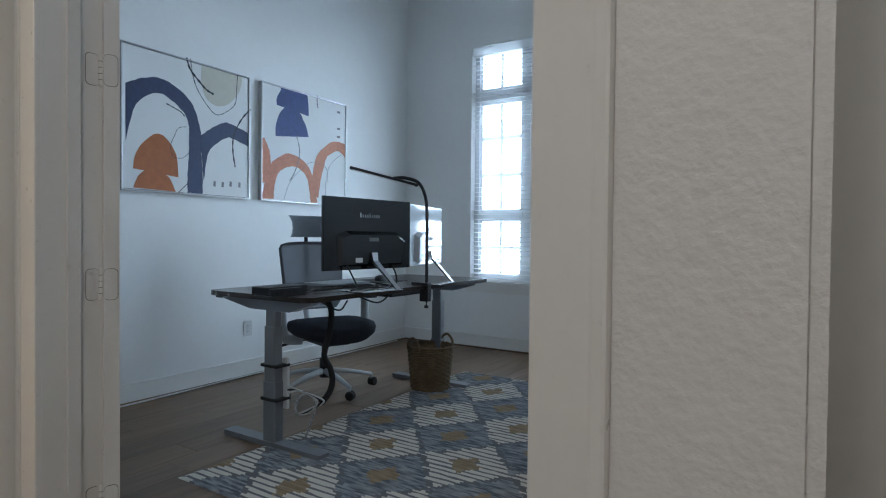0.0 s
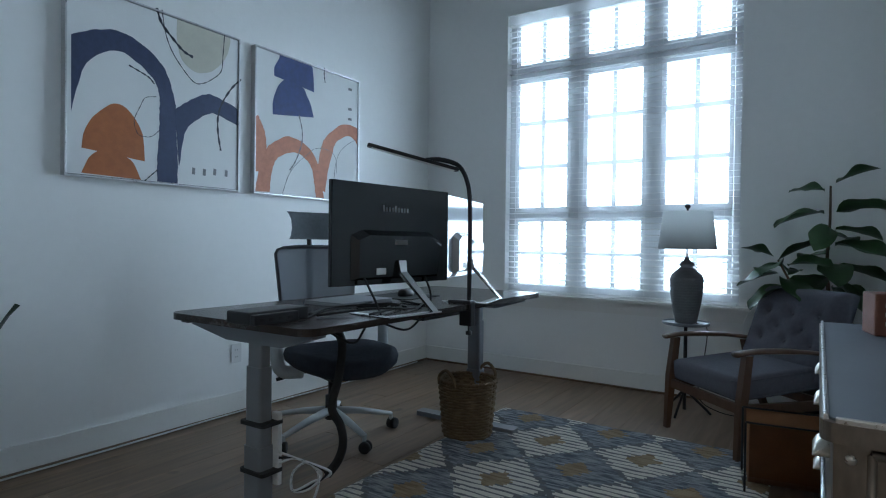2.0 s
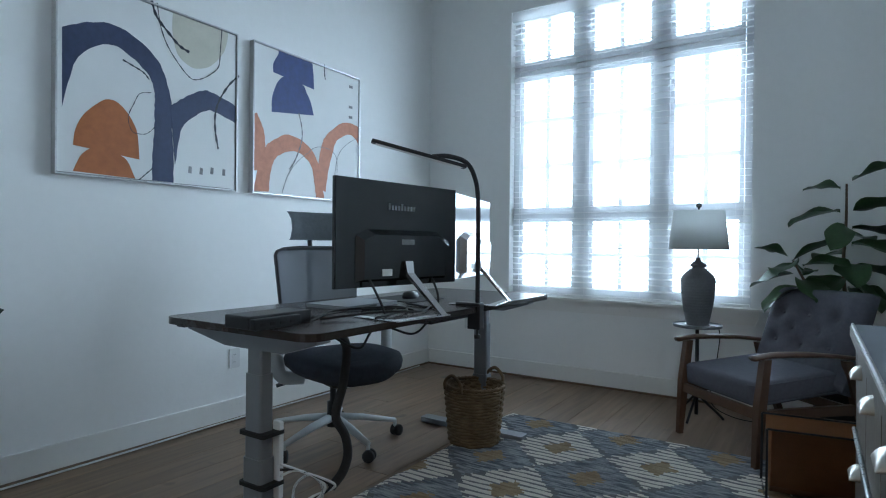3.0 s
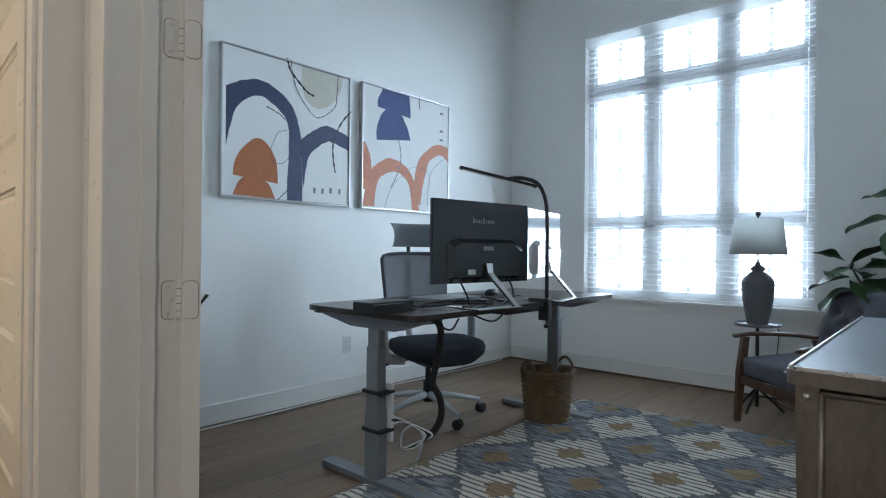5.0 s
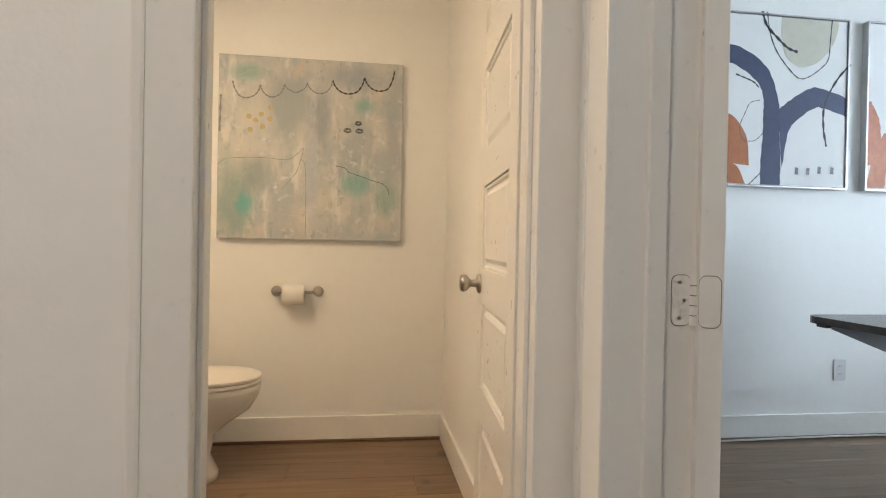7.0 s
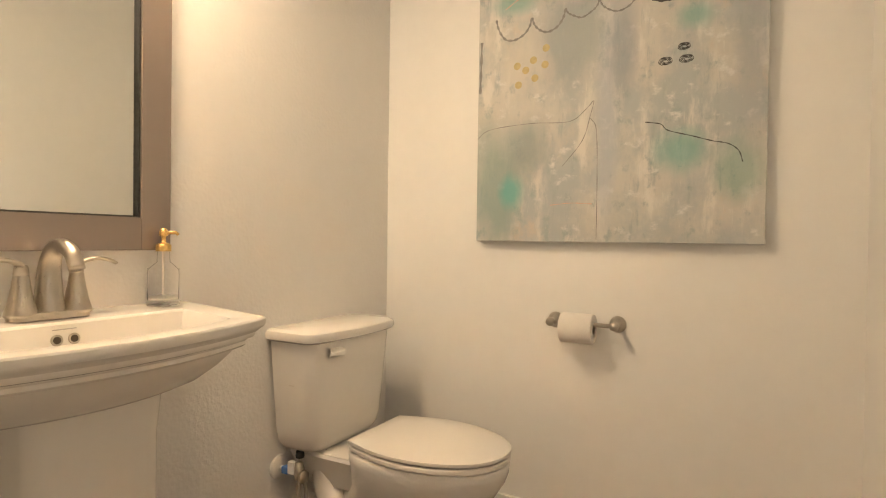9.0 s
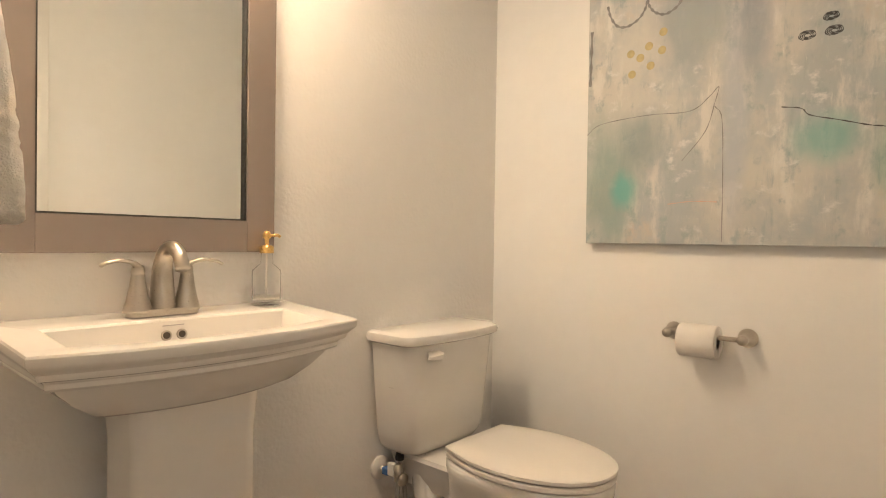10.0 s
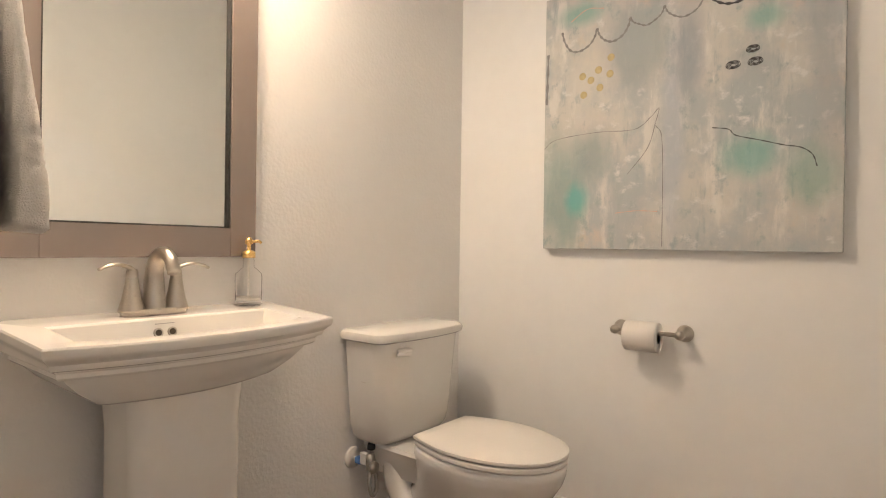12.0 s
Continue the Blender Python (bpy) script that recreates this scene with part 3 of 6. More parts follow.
def faucet(x, y, z):
    t = thing("faucet", "brushed nickel two-handle faucet on the sink", "faucet", pose(x, y, z))
    part("base_plate", prism(rounded(-0.074, 0.074, -0.026, 0.026, 0.025), 0.014, bevel=0.004), NICKEL, t)
    pts = spline([(0, 0, 0.008), (0, -0.003, 0.06), (0, 0.0, 0.105), (0, 0.018, 0.136), (0, 0.048, 0.143), (0, 0.078, 0.128), (0, 0.094, 0.100)], 6)
    n = len(pts)
    part("spout", tube(pts, [0.027 - 0.0125 * min(1, i / n * 1.7) for i in range(n)], 18), NICKEL, t, smooth=True)
    for s in (-1, 1):
        part("handle_base", lathe([(0.029, 0.008), (0.028, 0.014), (0.022, 0.035), (0.017, 0.06), (0.0135, 0.084), (0.0135, 0.086), (0.0125, 0.087), (0.0135, 0.088), (0.0125, 0.100), (0.010, 0.106), (0, 0.108)], 24, pose(s * 0.051, 0, 0)), NICKEL, t, smooth=True)
        part("lever", tube(spline([(s * 0.047, 0, 0.099), (s * 0.060, 0.003, 0.110), (s * 0.085, 0.008, 0.117), (s * 0.112, 0.012, 0.113), (s * 0.126, 0.013, 0.106)], 5), [0.011] * 6 + [0.0095] * 5 + [0.0085] * 5 + [0.0075] * 5, 12, flat=0.5), NICKEL, t, smooth=True)


faucet(-1.466, PY + 0.056, 0.860)
CLEAR = bpy.data.materials.new("clear_bottle")
CLEAR.use_nodes = True
g = CLEAR.node_tree.nodes["Principled BSDF"]
g.inputs["Transmission Weight"].default_value, g.inputs["Roughness"].default_value, g.inputs["IOR"].default_value = 1.0, 0.02, 1.03
g.inputs["Base Color"].default_value = (1.0, 1.0, 1.0, 1)
GOLD = material("brushed_gold", (0.75, 0.52, 0.20), 0.28, metal=1.0, var=0.05, scale=30)


def soap_bottle(x, y, z):
    t = thing("soap_dispenser", "clear glass soap dispenser with gold pump", "soap dispenser", pose(x, y, z, 0, 0, -30))
    part("bottle", lathe([(0.0, 0.0), (0.034, 0), (0.036, 0.004), (0.036, 0.078), (0.034, 0.088), (0.024, 0.097), (0.0155, 0.103), (0.0155, 0.122), (0.020, 0.125), (0.020, 0.128), (0.013, 0.128), (0.013, 0.103), (0.022, 0.095), (0.0325, 0.085), (0.0335, 0.077), (0.0335, 0.014), (0, 0.014)], 32), CLEAR, t, smooth=True)
    part("soap", lathe([(0, 0.0145), (0.033, 0.0145), (0.033, 0.022), (0, 0.022)], 28), SOAPM, t, "thin layer of pale soap", True)
    part("collar", lathe([(0.017, 0.128), (0.017, 0.143), (0.012, 0.147), (0.005, 0.149), (0.005, 0.163), (0.010, 0.166), (0.010, 0.175), (0.006, 0.182), (0, 0.184)], 24), GOLD, t, "gold pump head", True)
    part("nozzle", tube([(0, 0, 0.171), (-0.026, 0.0, 0.173), (-0.032, 0, 0.168)], 0.004), GOLD, t, smooth=True)
    part("dip_tube", tube([(0, 0, 0.023), (0, 0, 0.127)], 0.0028), PLASTIC, t)


SOAPM = material("pale_soap", (0.75, 0.73, 0.68), 0.3, var=0.02)
soap_bottle(-1.719, PY + 0.05, 0.8615)
FRAMEW = material("mirror_frame", (0.33, 0.28, 0.25), 0.27, metal=0.5, var=0.012, scale=3, rv=0)
MIRROR = bpy.data.materials.new("mirror_silver")
MIRROR.use_nodes = True
g = MIRROR.node_tree.nodes["Principled BSDF"]
g.inputs["Metallic"].default_value, g.inputs["Roughness"].default_value, g.inputs["Base Color"].default_value = 1.0, 0.015, (0.86, 0.88, 0.86, 1)


def wall_mirror(x0, x1, z0, z1, y):
    t = thing("wall_mirror", "rectangular mirror in a flat bronze-brown frame", "mirror", pose((x0 + x1) / 2, y, z0))
    w, h, f = (x1 - x0) / 2, z1 - z0, 0.076
    for nm, b in (("frame_stile", (-w, -w + f, 0, h)), ("frame_stile", (w - f, w, 0, h)), ("frame_rail", (-w + f, w - f, 0, f)), ("frame_rail", (-w + f, w - f, h - f, h))):
        part(nm, B(b[0], b[1], 0.002, 0.026, b[2], b[3], bevel=0.0015), FRAMEW, t)
    bm = bmesh.new()
    for b in ((-w + f, -w + f + 0.004, f, h - f), (w - f - 0.004, w - f, f, h - f), (-w + f, w - f, f, f + 0.004), (-w + f, w - f, h - f - 0.004, h - f)):
        box(bm, b[0], b[1], 0.006, 0.020, b[2], b[3])
    part("rebate", bm, DARK, t)
    part("mirror_glass", B(-w + f, w - f, 0.004, 0.010, f, h - f), MIRROR, t, "clear silvered mirror glass")


wall_mirror(-1.755, -1.166, 0.992, 1.91, PY)


def egg(hw, back, front, z, n=36, yc=0.0):
    P = []
    for k in range(n):
        a = 2 * math.pi * k / n
        c, s = math.cos(a), math.sin(a)
        r = front if c > 0 else back
        P.append((hw * math.copysign(abs(s) ** (0.9 if c > 0 else 0.75), s), yc + r * math.copysign(abs(c) ** (1.0 if c > 0 else 0.8), c), z))
    return P


def rrect(hw, y0, y1, r, z, n=5):
    return [(a, b, z) for a, b in rounded(-hw, hw, y0, y1, r, n)]


def seat_outline(hw, back_hw, y0, y1, z, n=14):
    """Straight back edge at y0, sides swelling to hw, elongated round front at y1."""
    ym = y0 + (y1 - y0) * 0.42
    side = [(back_hw + (hw - back_hw) * math.sin(math.pi / 2 * k / n) , y0 + (ym - y0) * k / n) for k in range(n)]
    front = [(hw * math.cos(math.pi / 2 * k / n) ** 0.92, ym + (y1 - ym) * math.sin(math.pi / 2 * k / n)) for k in range(n + 1)]
    right = side + front
    return [(a, b, z) for a, b in right] + [(-a, b, z) for a, b in right[-2::-1]]


def tank_outline(hw, y0, y1, r, bow, z, n=6):
    """Flat back, rounded front corners, slightly bowed front."""
    P = [(-hw, y0, z), (hw, y0, z)]
    for cx, a in ((hw - r, 0), (-hw + r, 90)):
        P += [(cx + r * math.cos(radians(a + 90 * k / n)), y1 - r + r * math.sin(radians(a + 90 * k / n)), z) for k in range(n + 1)]
        if a == 0:
            P += [((hw - r) * (1 - 2 * k / 8), y1 + bow * math.sin(math.pi * k / 8), z) for k in range(1, 8)]
    return P


def toilet(x, y):
    t = thing("toilet", "white two-piece elongated toilet with closed lid", "toilet", pose(x, y, 0))
    smooth_by_angle(part("tank", loft([tank_outline(0.135, 0.03, 0.125, 0.04, 0.004, 0.378), tank_outline(0.160, 0.022, 0.140, 0.045, 0.005, 0.385), tank_outline(0.176, 0.018, 0.150, 0.045, 0.006, 0.405), tank_outline(0.184, 0.015, 0.157, 0.045, 0.007, 0.44), tank_outline(0.194, 0.012, 0.164, 0.045, 0.008, 0.56), tank_outline(0.206, 0.010, 0.170, 0.042, 0.009, 0.716)]), CHINA, t), 40)
    smooth_by_angle(part("tank_lid", loft([tank_outline(0.207, 0.008, 0.172, 0.042, 0.012, 0.7165), tank_outline(0.221, 0.004, 0.184, 0.042, 0.018, 0.724), tank_outline(0.224, 0.003, 0.187, 0.042, 0.020, 0.736), tank_outline(0.221, 0.004, 0.184, 0.042, 0.020, 0.748), tank_outline(0.208, 0.010, 0.170, 0.04, 0.018, 0.756), tank_outline(0.15, 0.03, 0.13, 0.03, 0.01, 0.761)]), CHINA, t), 40)
    part("tank_mark", prism(rounded(-0.011, 0.011, -0.013, 0.013, 0.003), 0.0008, Matrix(((0, 0, 1, 0.1955), (1, 0, 0, 0.085), (0, 1, 0, 0.60), (0, 0, 0, 1)))), GREYMARK_PALE, t, "faint printed mark")
    smooth_by_angle(part("flush_lever", loft([[(0.088, 0.176, 0.698), (0.135, 0.176, 0.698), (0.138, 0.176, 0.672), (0.092, 0.176, 0.670)], [(0.088, 0.196, 0.695), (0.150, 0.194, 0.691), (0.154, 0.194, 0.680), (0.096, 0.196, 0.672)], [(0.094, 0.203, 0.690), (0.147, 0.199, 0.688), (0.150, 0.199, 0.682), (0.10, 0.203, 0.676)]]), PLASTIC, t, "white plastic flush lever"), 30)
    part("bowl", loft([egg(0.115, 0.22, 0.20, 0.0, yc=0.32), egg(0.115, 0.22, 0.20, 0.03, yc=0.32), egg(0.098, 0.20, 0.165, 0.10, yc=0.32), egg(0.10, 0.20, 0.175, 0.19, yc=0.33), egg(0.120, 0.20, 0.205, 0.24, yc=0.36), egg(0.146, 0.20, 0.245, 0.295, yc=0.40), egg(0.166, 0.20, 0.272, 0.345, yc=0.405), egg(0.174, 0.20, 0.282, 0.375, yc=0.405), egg(0.175, 0.20, 0.284, 0.398, yc=0.405), egg(0.170, 0.19, 0.278, 0.404, yc=0.405)]), CHINA, t, smooth=True)
    smooth_by_angle(part("deck", loft([tank_outline(0.10, 0.035, 0.30, 0.05, 0, 0.27), tank_outline(0.12, 0.03, 0.30, 0.05, 0, 0.33), tank_outline(0.135, 0.025, 0.30, 0.05, 0, 0.366), tank_outline(0.13, 0.03, 0.30, 0.05, 0, 0.3775)]), CHINA, t), 40)
    smooth_by_angle(part("seat", loft([seat_outline(0.174, 0.128, 0.255, 0.684, 0.405), seat_outline(0.180, 0.134, 0.25, 0.690, 0.410), seat_outline(0.180, 0.134, 0.25, 0.690, 0.419), seat_outline(0.176, 0.130, 0.254, 0.686, 0.423)]), PLASTIC, t), 35)
    smooth_by_angle(part("lid", loft([seat_outline(0.177, 0.131, 0.252, 0.687, 0.4265), seat_outline(0.182, 0.136, 0.247, 0.692, 0.430), seat_outline(0.182, 0.136, 0.247, 0.692, 0.438), seat_outline(0.172, 0.128, 0.255, 0.682, 0.4435), seat_outline(0.10, 0.08, 0.30, 0.58, 0.4465)]), PLASTIC, t), 35)
    for dx in (-0.075, 0.075):
        part("seat_hinge", B(dx - 0.022, dx + 0.022, 0.222, 0.248, 0.3785, 0.424, bevel=0.006), PLASTIC, t)
        part("tank_bolt", lathe([(0.008, -0.006), (0.008, 0.004), (0, 0.006)], 10, pose(dx * 1.3, 0.135, 0.372)), DARK, t)
    part("trapway", tube(spline([(0.055, 0.42, 0.26), (0.078, 0.33, 0.17), (0.082, 0.22, 0.16), (0.080, 0.14, 0.24), (0.07, 0.11, 0.34)], 6), 0.045, 12), CHINA, t, smooth=True)
    for s_ in (-1, 1):
        part("bolt_cap", lathe([(0.016, 0), (0.015, 0.012), (0.008, 0.02), (0, 0.022)], 16, pose(s_ * 0.128, 0.30, 0.0)), PLASTIC, t, smooth=True)


GREYMARK_PALE = material("pale_grey_print", (0.66, 0.63, 0.58), 0.5)
toilet(-2.312, PY)
WHITETAG = material("white_tag", (0.75, 0.74, 0.72), 0.7)
BLUE = material("blue_tag", (0.08, 0.2, 0.5), 0.5)
v = thing("water_valve", "chrome toilet supply valve with braided hose", "water valve", pose(-2.15, PY, 0.32))
part("escutcheon", lathe([(0.036, 0), (0.034, 0.010), (0.012, 0.014)], 24, pose(0, 0, 0, -90)), PLASTIC, v, smooth=True)
part("stem", tube([(0, 0.005, 0), (0, 0.09, 0)], 0.008), PLASTIC, v, smooth=True)
part("tag", B(-0.010, 0.012, 0.024, 0.05, -0.012, 0.010, bevel=0.004), BLUE, v, "blue plastic tag")
part("paper_tag", B(-0.004, 0.014, 0.052, 0.078, -0.006, 0.03, bevel=0.001), WHITETAG, v, "white paper tag")
HOSE = material("braided_hose", (0.42, 0.40, 0.37), 0.35, metal=0.9, bump=0.5, bump_scale=500)
part("body", lathe([(0.012, -0.02), (0.014, 0), (0.012, 0.03)], 16, pose(0, 0.085, 0)), NICKEL, v, smooth=True)
part("oval_handle", lathe([(0.018, 0), (0.02, 0.006), (0.018, 0.012)], 20, pose(0, 0.098, -0.01, -90)), NICKEL, v, smooth=True)
part("hose", tube(spline([(0, 0.088, -0.015), (0.012, 0.095, -0.06), (0.004, 0.10, -0.10), (-0.018, 0.098, -0.085), (-0.018, 0.09, -0.02), (-0.012, 0.08, 0.035), (-0.012, 0.078, 0.058)], 7), 0.0065), HOSE, v, smooth=True)
part("hose_nut", lathe([(0.013, 0), (0.014, 0.006), (0.012, 0.02)], 12, pose(-0.012, 0.078, 0.04)), DARK, v, smooth=True)


def paper_holder(y0, y1, z):
    t = thing("toilet_paper_holder", "satin nickel holder with a white paper roll", "toilet paper holder", pose(PX, (y0 + y1) / 2, z))
    h = (y1 - y0) / 2
    for s in (-1, 1):
        part("mount", lathe([(0.026, 0), (0.027, 0.005), (0.02, 0.014), (0.012, 0.022), (0.011, 0.05), (0.015, 0.062), (0.013, 0.074), (0, 0.078)], 24, pose(0, s * h, 0, 0, 90)), NICKEL, t, smooth=True)
    part("bar", tube([(0.062, -h, 0), (0.062, h, 0)], 0.007), NICKEL, t, smooth=True)
    PAPER = material("tissue_paper", (0.80, 0.78, 0.74), 0.9, var=0.03, scale=30, bump=0.3, bump_scale=300)
    part("paper_roll", lathe([(0.019, -0.052), (0.046, -0.052), (0.0475, -0.05), (0.0475, 0.05), (0.046, 0.052), (0.019, 0.052), (0.019, -0.052)], 36, pose(0.064, -0.012, -0.014, 90)), PAPER, t, "white toilet paper roll", True)


paper_holder(0.212, 0.417, 0.763)


def ring(m, r, rr, n=28):
    return tube([m @ Vector((r * math.cos(2 * math.pi * k / n), r * math.sin(2 * math.pi * k / n), 0)) for k in range(n + 1)], rr)


TOWEL = material("terry_towel", (0.68, 0.66, 0.63), 0.95, var=0.10, scale=25, bump=1.0, bump_scale=420, spec=0.1)
tw = thing("hand_towel", "thick grey terry hand towel hung over a ring", "towel", pose(PR, -0.15, 1.50))
part("towel_ring", ring(pose(-0.14, 0, 0, 90), 0.075, 0.005), NICKEL, tw, smooth=True)
part("ring_mount", lathe([(0.024, 0), (0.02, 0.012), (0.009, 0.02), (0.009, 0.14), (0, 0.142)], 20, pose(0, 0, 0.075, 0, -90)), NICKEL, tw, smooth=True)
for x_top, x_end, t_top, t_end, zb in ((-0.118, -0.088, 0.020, 0.050, -0.464), (-0.150, -0.170, 0.016, 0.025, -0.458)):
    levels = []
    for k in range(57):
        u = k / 56
        z = -0.062 + (zb + 0.062) * u
        grow = min(1, u * 1.15) ** 0.8
        hw, th, cx = 0.045 + 0.075 * grow, t_top + (t_end - t_top) * grow, x_top + (x_end - x_top) * grow
        if 0.62 < u < 0.645 or 0.69 < u < 0.715 or 0.74 < u < 0.76:
            hw, th = hw * 0.975, th * 0.92
        if k == 56:
            hw, th = hw * 0.9, th * 0.7
        levels.append([(cx + th * math.copysign(abs(math.cos(a)) ** 0.6, math.cos(a)) + 0.0025 * math.sin(3 * a + 5 * u) + 0.002 * math.sin(11 * a + 17 * u), hw * math.copysign(abs(math.sin(a)) ** 0.8, math.sin(a)), z + 0.004 * math.sin(2 * a)) for a in [2 * math.pi * i / 36 for i in range(36)]])
    part("towel_fold", loft(levels), TOWEL, tw, smooth=True)

# large abstract painting
ART = bpy.data.materials.new("abstract_wash")
ART.use_nodes = True
nt = ART.node_tree
co = nt.nodes.new("ShaderNodeTexCoord")


def noise_node(scale, stretch, detail=6, off=0.0):
    mp = nt.nodes.new("ShaderNodeMapping")
    mp.inputs["Scale"].default_value, mp.inputs["Location"].default_value = stretch, (off, off, off)
    nt.links.new(co.outputs["Object"], mp.inputs[0])
    n = nt.nodes.new("ShaderNodeTexNoise")
    n.inputs["Scale"].default_value, n.inputs["Detail"].default_value, n.inputs["Roughness"].default_value = scale, detail, 0.65
    nt.links.new(mp.outputs[0], n.inputs[0])
    return n


def mix_color(fac, a, b):
    m = nt.nodes.new("ShaderNodeMix")
    m.data_type = "RGBA"
    nt.links.new(fac, m.inputs[0])
    for sock, v in ((m.inputs[6], a), (m.inputs[7], b)):
        if isinstance(v, tuple):
            sock.default_value = (*v, 1)
        else:
            nt.links.new(v, sock)
    return m.outputs[2]


def ranged(sock, lo, hi):
    r = nt.nodes.new("ShaderNodeMapRange")
    r.interpolation_type = "SMOOTHSTEP"
    r.inputs["From Min"].default_value, r.inputs["From Max"].default_value = lo, hi
    nt.links.new(sock, r.inputs[0])
    return r.outputs[0]


def patch(y, z, ry, rz, seed):
    """A brushed blotch at y, z on the canvas with ragged edges."""
    mp = nt.nodes.new("ShaderNodeMapping")
    mp.vector_type = "TEXTURE"
    mp.inputs["Location"].default_value, mp.inputs["Scale"].default_value = (0, y, z), (10, ry, rz)
    nt.links.new(co.outputs["Object"], mp.inputs[0])
    ln = nt.nodes.new("ShaderNodeVectorMath")
    ln.operation = "LENGTH"
    nt.links.new(mp.outputs[0], ln.inputs[0])
    ad = nt.nodes.new("ShaderNodeMath")
    ad.operation = "ADD"
    nt.links.new(ln.outputs["Value"], ad.inputs[0])
    n = noise_node(9, (1, 1, 0.4), 6, seed)
    nt.links.new(n.outputs[0], ad.inputs[1])
    r = nt.nodes.new("ShaderNodeMapRange")
    r.inputs["From Min"].default_value, r.inputs["From Max"].default_value = 0.85, 1.6
    r.inputs["To Min"].default_value, r.inputs["To Max"].default_value = 0.7, 0.0
    nt.links.new(ad.outputs[0], r.inputs[0])
    return r.outputs[0]


c = mix_color(ranged(noise_node(4, (1, 1.2, 0.9), 12).outputs[0], 0.40, 0.60), (0.56, 0.555, 0.53), (0.42, 0.46, 0.48))
c = mix_color(ranged(noise_node(6, (1, 2.2, 0.7), 12, 3.1).outputs[0], 0.52, 0.66), c, (0.66, 0.65, 0.62))
c = mix_color(ranged(noise_node(5, (1, 1.6, 1.1), 12, 5.3).outputs[0], 0.58, 0.72), c, (0.59, 0.53, 0.47))
c = mix_color(ranged(noise_node(9, (1, 3.2, 0.6), 10, 7.7).outputs[0], 0.56, 0.72), c, (0.36, 0.41, 0.43))
c = mix_color(ranged(noise_node(16, (1, 1.3, 1.0), 12, 2.2).outputs[0], 0.55, 0.70), c, (0.34, 0.40, 0.42))
c = mix_color(ranged(noise_node(14, (1, 1.0, 1.4), 12, 6.6).outputs[0], 0.56, 0.70), c, (0.68, 0.68, 0.67))
c = mix_color(ranged(noise_node(30, (1, 3.0, 0.5), 8, 9.9).outputs[0], 0.60, 0.78), c, (0.70, 0.69, 0.66))
for y, z, ry, rz, col in ((0.07, 0.20, 0.13, 0.26, (0.22, 0.33, 0.31)), (0.13, 0.17, 0.05, 0.07, (0.10, 0.42, 0.40)), (0.67, 0.28, 0.10, 0.08, (0.15, 0.40, 0.38)), (0.19, 0.32, 0.09, 0.12, (0.24, 0.30, 0.31)),
                         (0.83, 0.22, 0.08, 0.10, (0.24, 0.38, 0.34)), (0.707, 0.68, 0.07, 0.05, (0.22, 0.43, 0.40)), (0.32, 0.66, 0.12, 0.18, (0.30, 0.34, 0.37)), (0.13, 0.82, 0.10, 0.05, (0.20, 0.40, 0.37)), (0.36, 0.66, 0.10, 0.14, (0.36, 0.41, 0.42)), (0.65, 0.82, 0.16, 0.07, (0.33, 0.37, 0.43)),
                         (0.45, 0.35, 0.04, 0.40, (0.45, 0.49, 0.55)), (0.50, 0.62, 0.05, 0.20, (0.30, 0.33, 0.38)), (0.17, 0.60, 0.09, 0.10, (0.60, 0.58, 0.53)), (0.86, 0.55, 0.05, 0.35, (0.40, 0.42, 0.44))):
    c = mix_color(patch(y, z, ry, rz, y * 9), c, col)
b = nt.nodes["Principled BSDF"]
nt.links.new(c, b.inputs["Base Color"])
b.inputs["Roughness"].default_value = 0.55
bp = nt.nodes.new("ShaderNodeBump")
bp.inputs["Strength"].default_value, bp.inputs["Distance"].default_value = 0.35, 0.003
nt.links.new(noise_node(40, (1, 2, 0.7), 6).outputs[0], bp.inputs["Height"])
nt.links.new(bp.outputs[0], b.inputs["Normal"])
CHARCOAL = material("charcoal_line", (0.06, 0.06, 0.065), 0.8, var=0.3, scale=40)
GREYLINE = material("grey_pencil_line", (0.24, 0.24, 0.245), 0.8, var=0.3, scale=40)
OCHRE = material("ochre_dab", (0.50, 0.42, 0.22), 0.7, var=0.2, scale=60)
PINKL = material("pink_scratch", (0.62, 0.40, 0.32), 0.7, var=0.2, scale=60)
pw, ph = 0.90, 0.90
pt = thing("abstract_painting", "large blue-grey abstract canvas with scalloped charcoal lines", "painting", pose(PX, -0.075, 1.025))
part("canvas", B(0.002, 0.036, 0, pw, 0, ph, bevel=0.003), ART, pt)


def stroke(name, pts, r, mat, parent, n=6, x=0.036):
    """A painted line on a canvas: flat ribbon through (y, z) points."""
    P = spline([(x, a, b_) for a, b_ in pts], n) if len(pts) > 2 else [Vector((x, a, b_)) for a, b_ in pts]
    bm = bmesh.new()
    L, R = [], []
    for i, p in enumerate(P):
        d = (P[min(i + 1, len(P) - 1)] - P[max(i - 1, 0)]).normalized()
        s = Vector((0, -d.z, d.y)) * r * (0.8 + 0.35 * math.sin(i * 1.7))
        L.append(bm.verts.new(p + s + Vector((0.0008, 0, 0))))
        R.append(bm.verts.new(p - s + Vector((0.0008, 0, 0))))
    for i in range(len(P) - 1):
        bm.faces.new((L[i], L[i + 1], R[i + 1], R[i]))
    ex = bmesh.ops.extrude_face_region(bm, geom=list(bm.faces))
    bmesh.ops.translate(bm, vec=(-0.0012, 0, 0), verts=[v for v in ex["geom"] if isinstance(v, bmesh.types.BMVert)])
    return part(name, bm, mat, parent)


cusps = [(0.066, 0.770), (0.197, 0.757), (0.313, 0.768), (0.423, 0.779), (0.547, 0.800), (0.705, 0.823), (0.856, 0.865)]
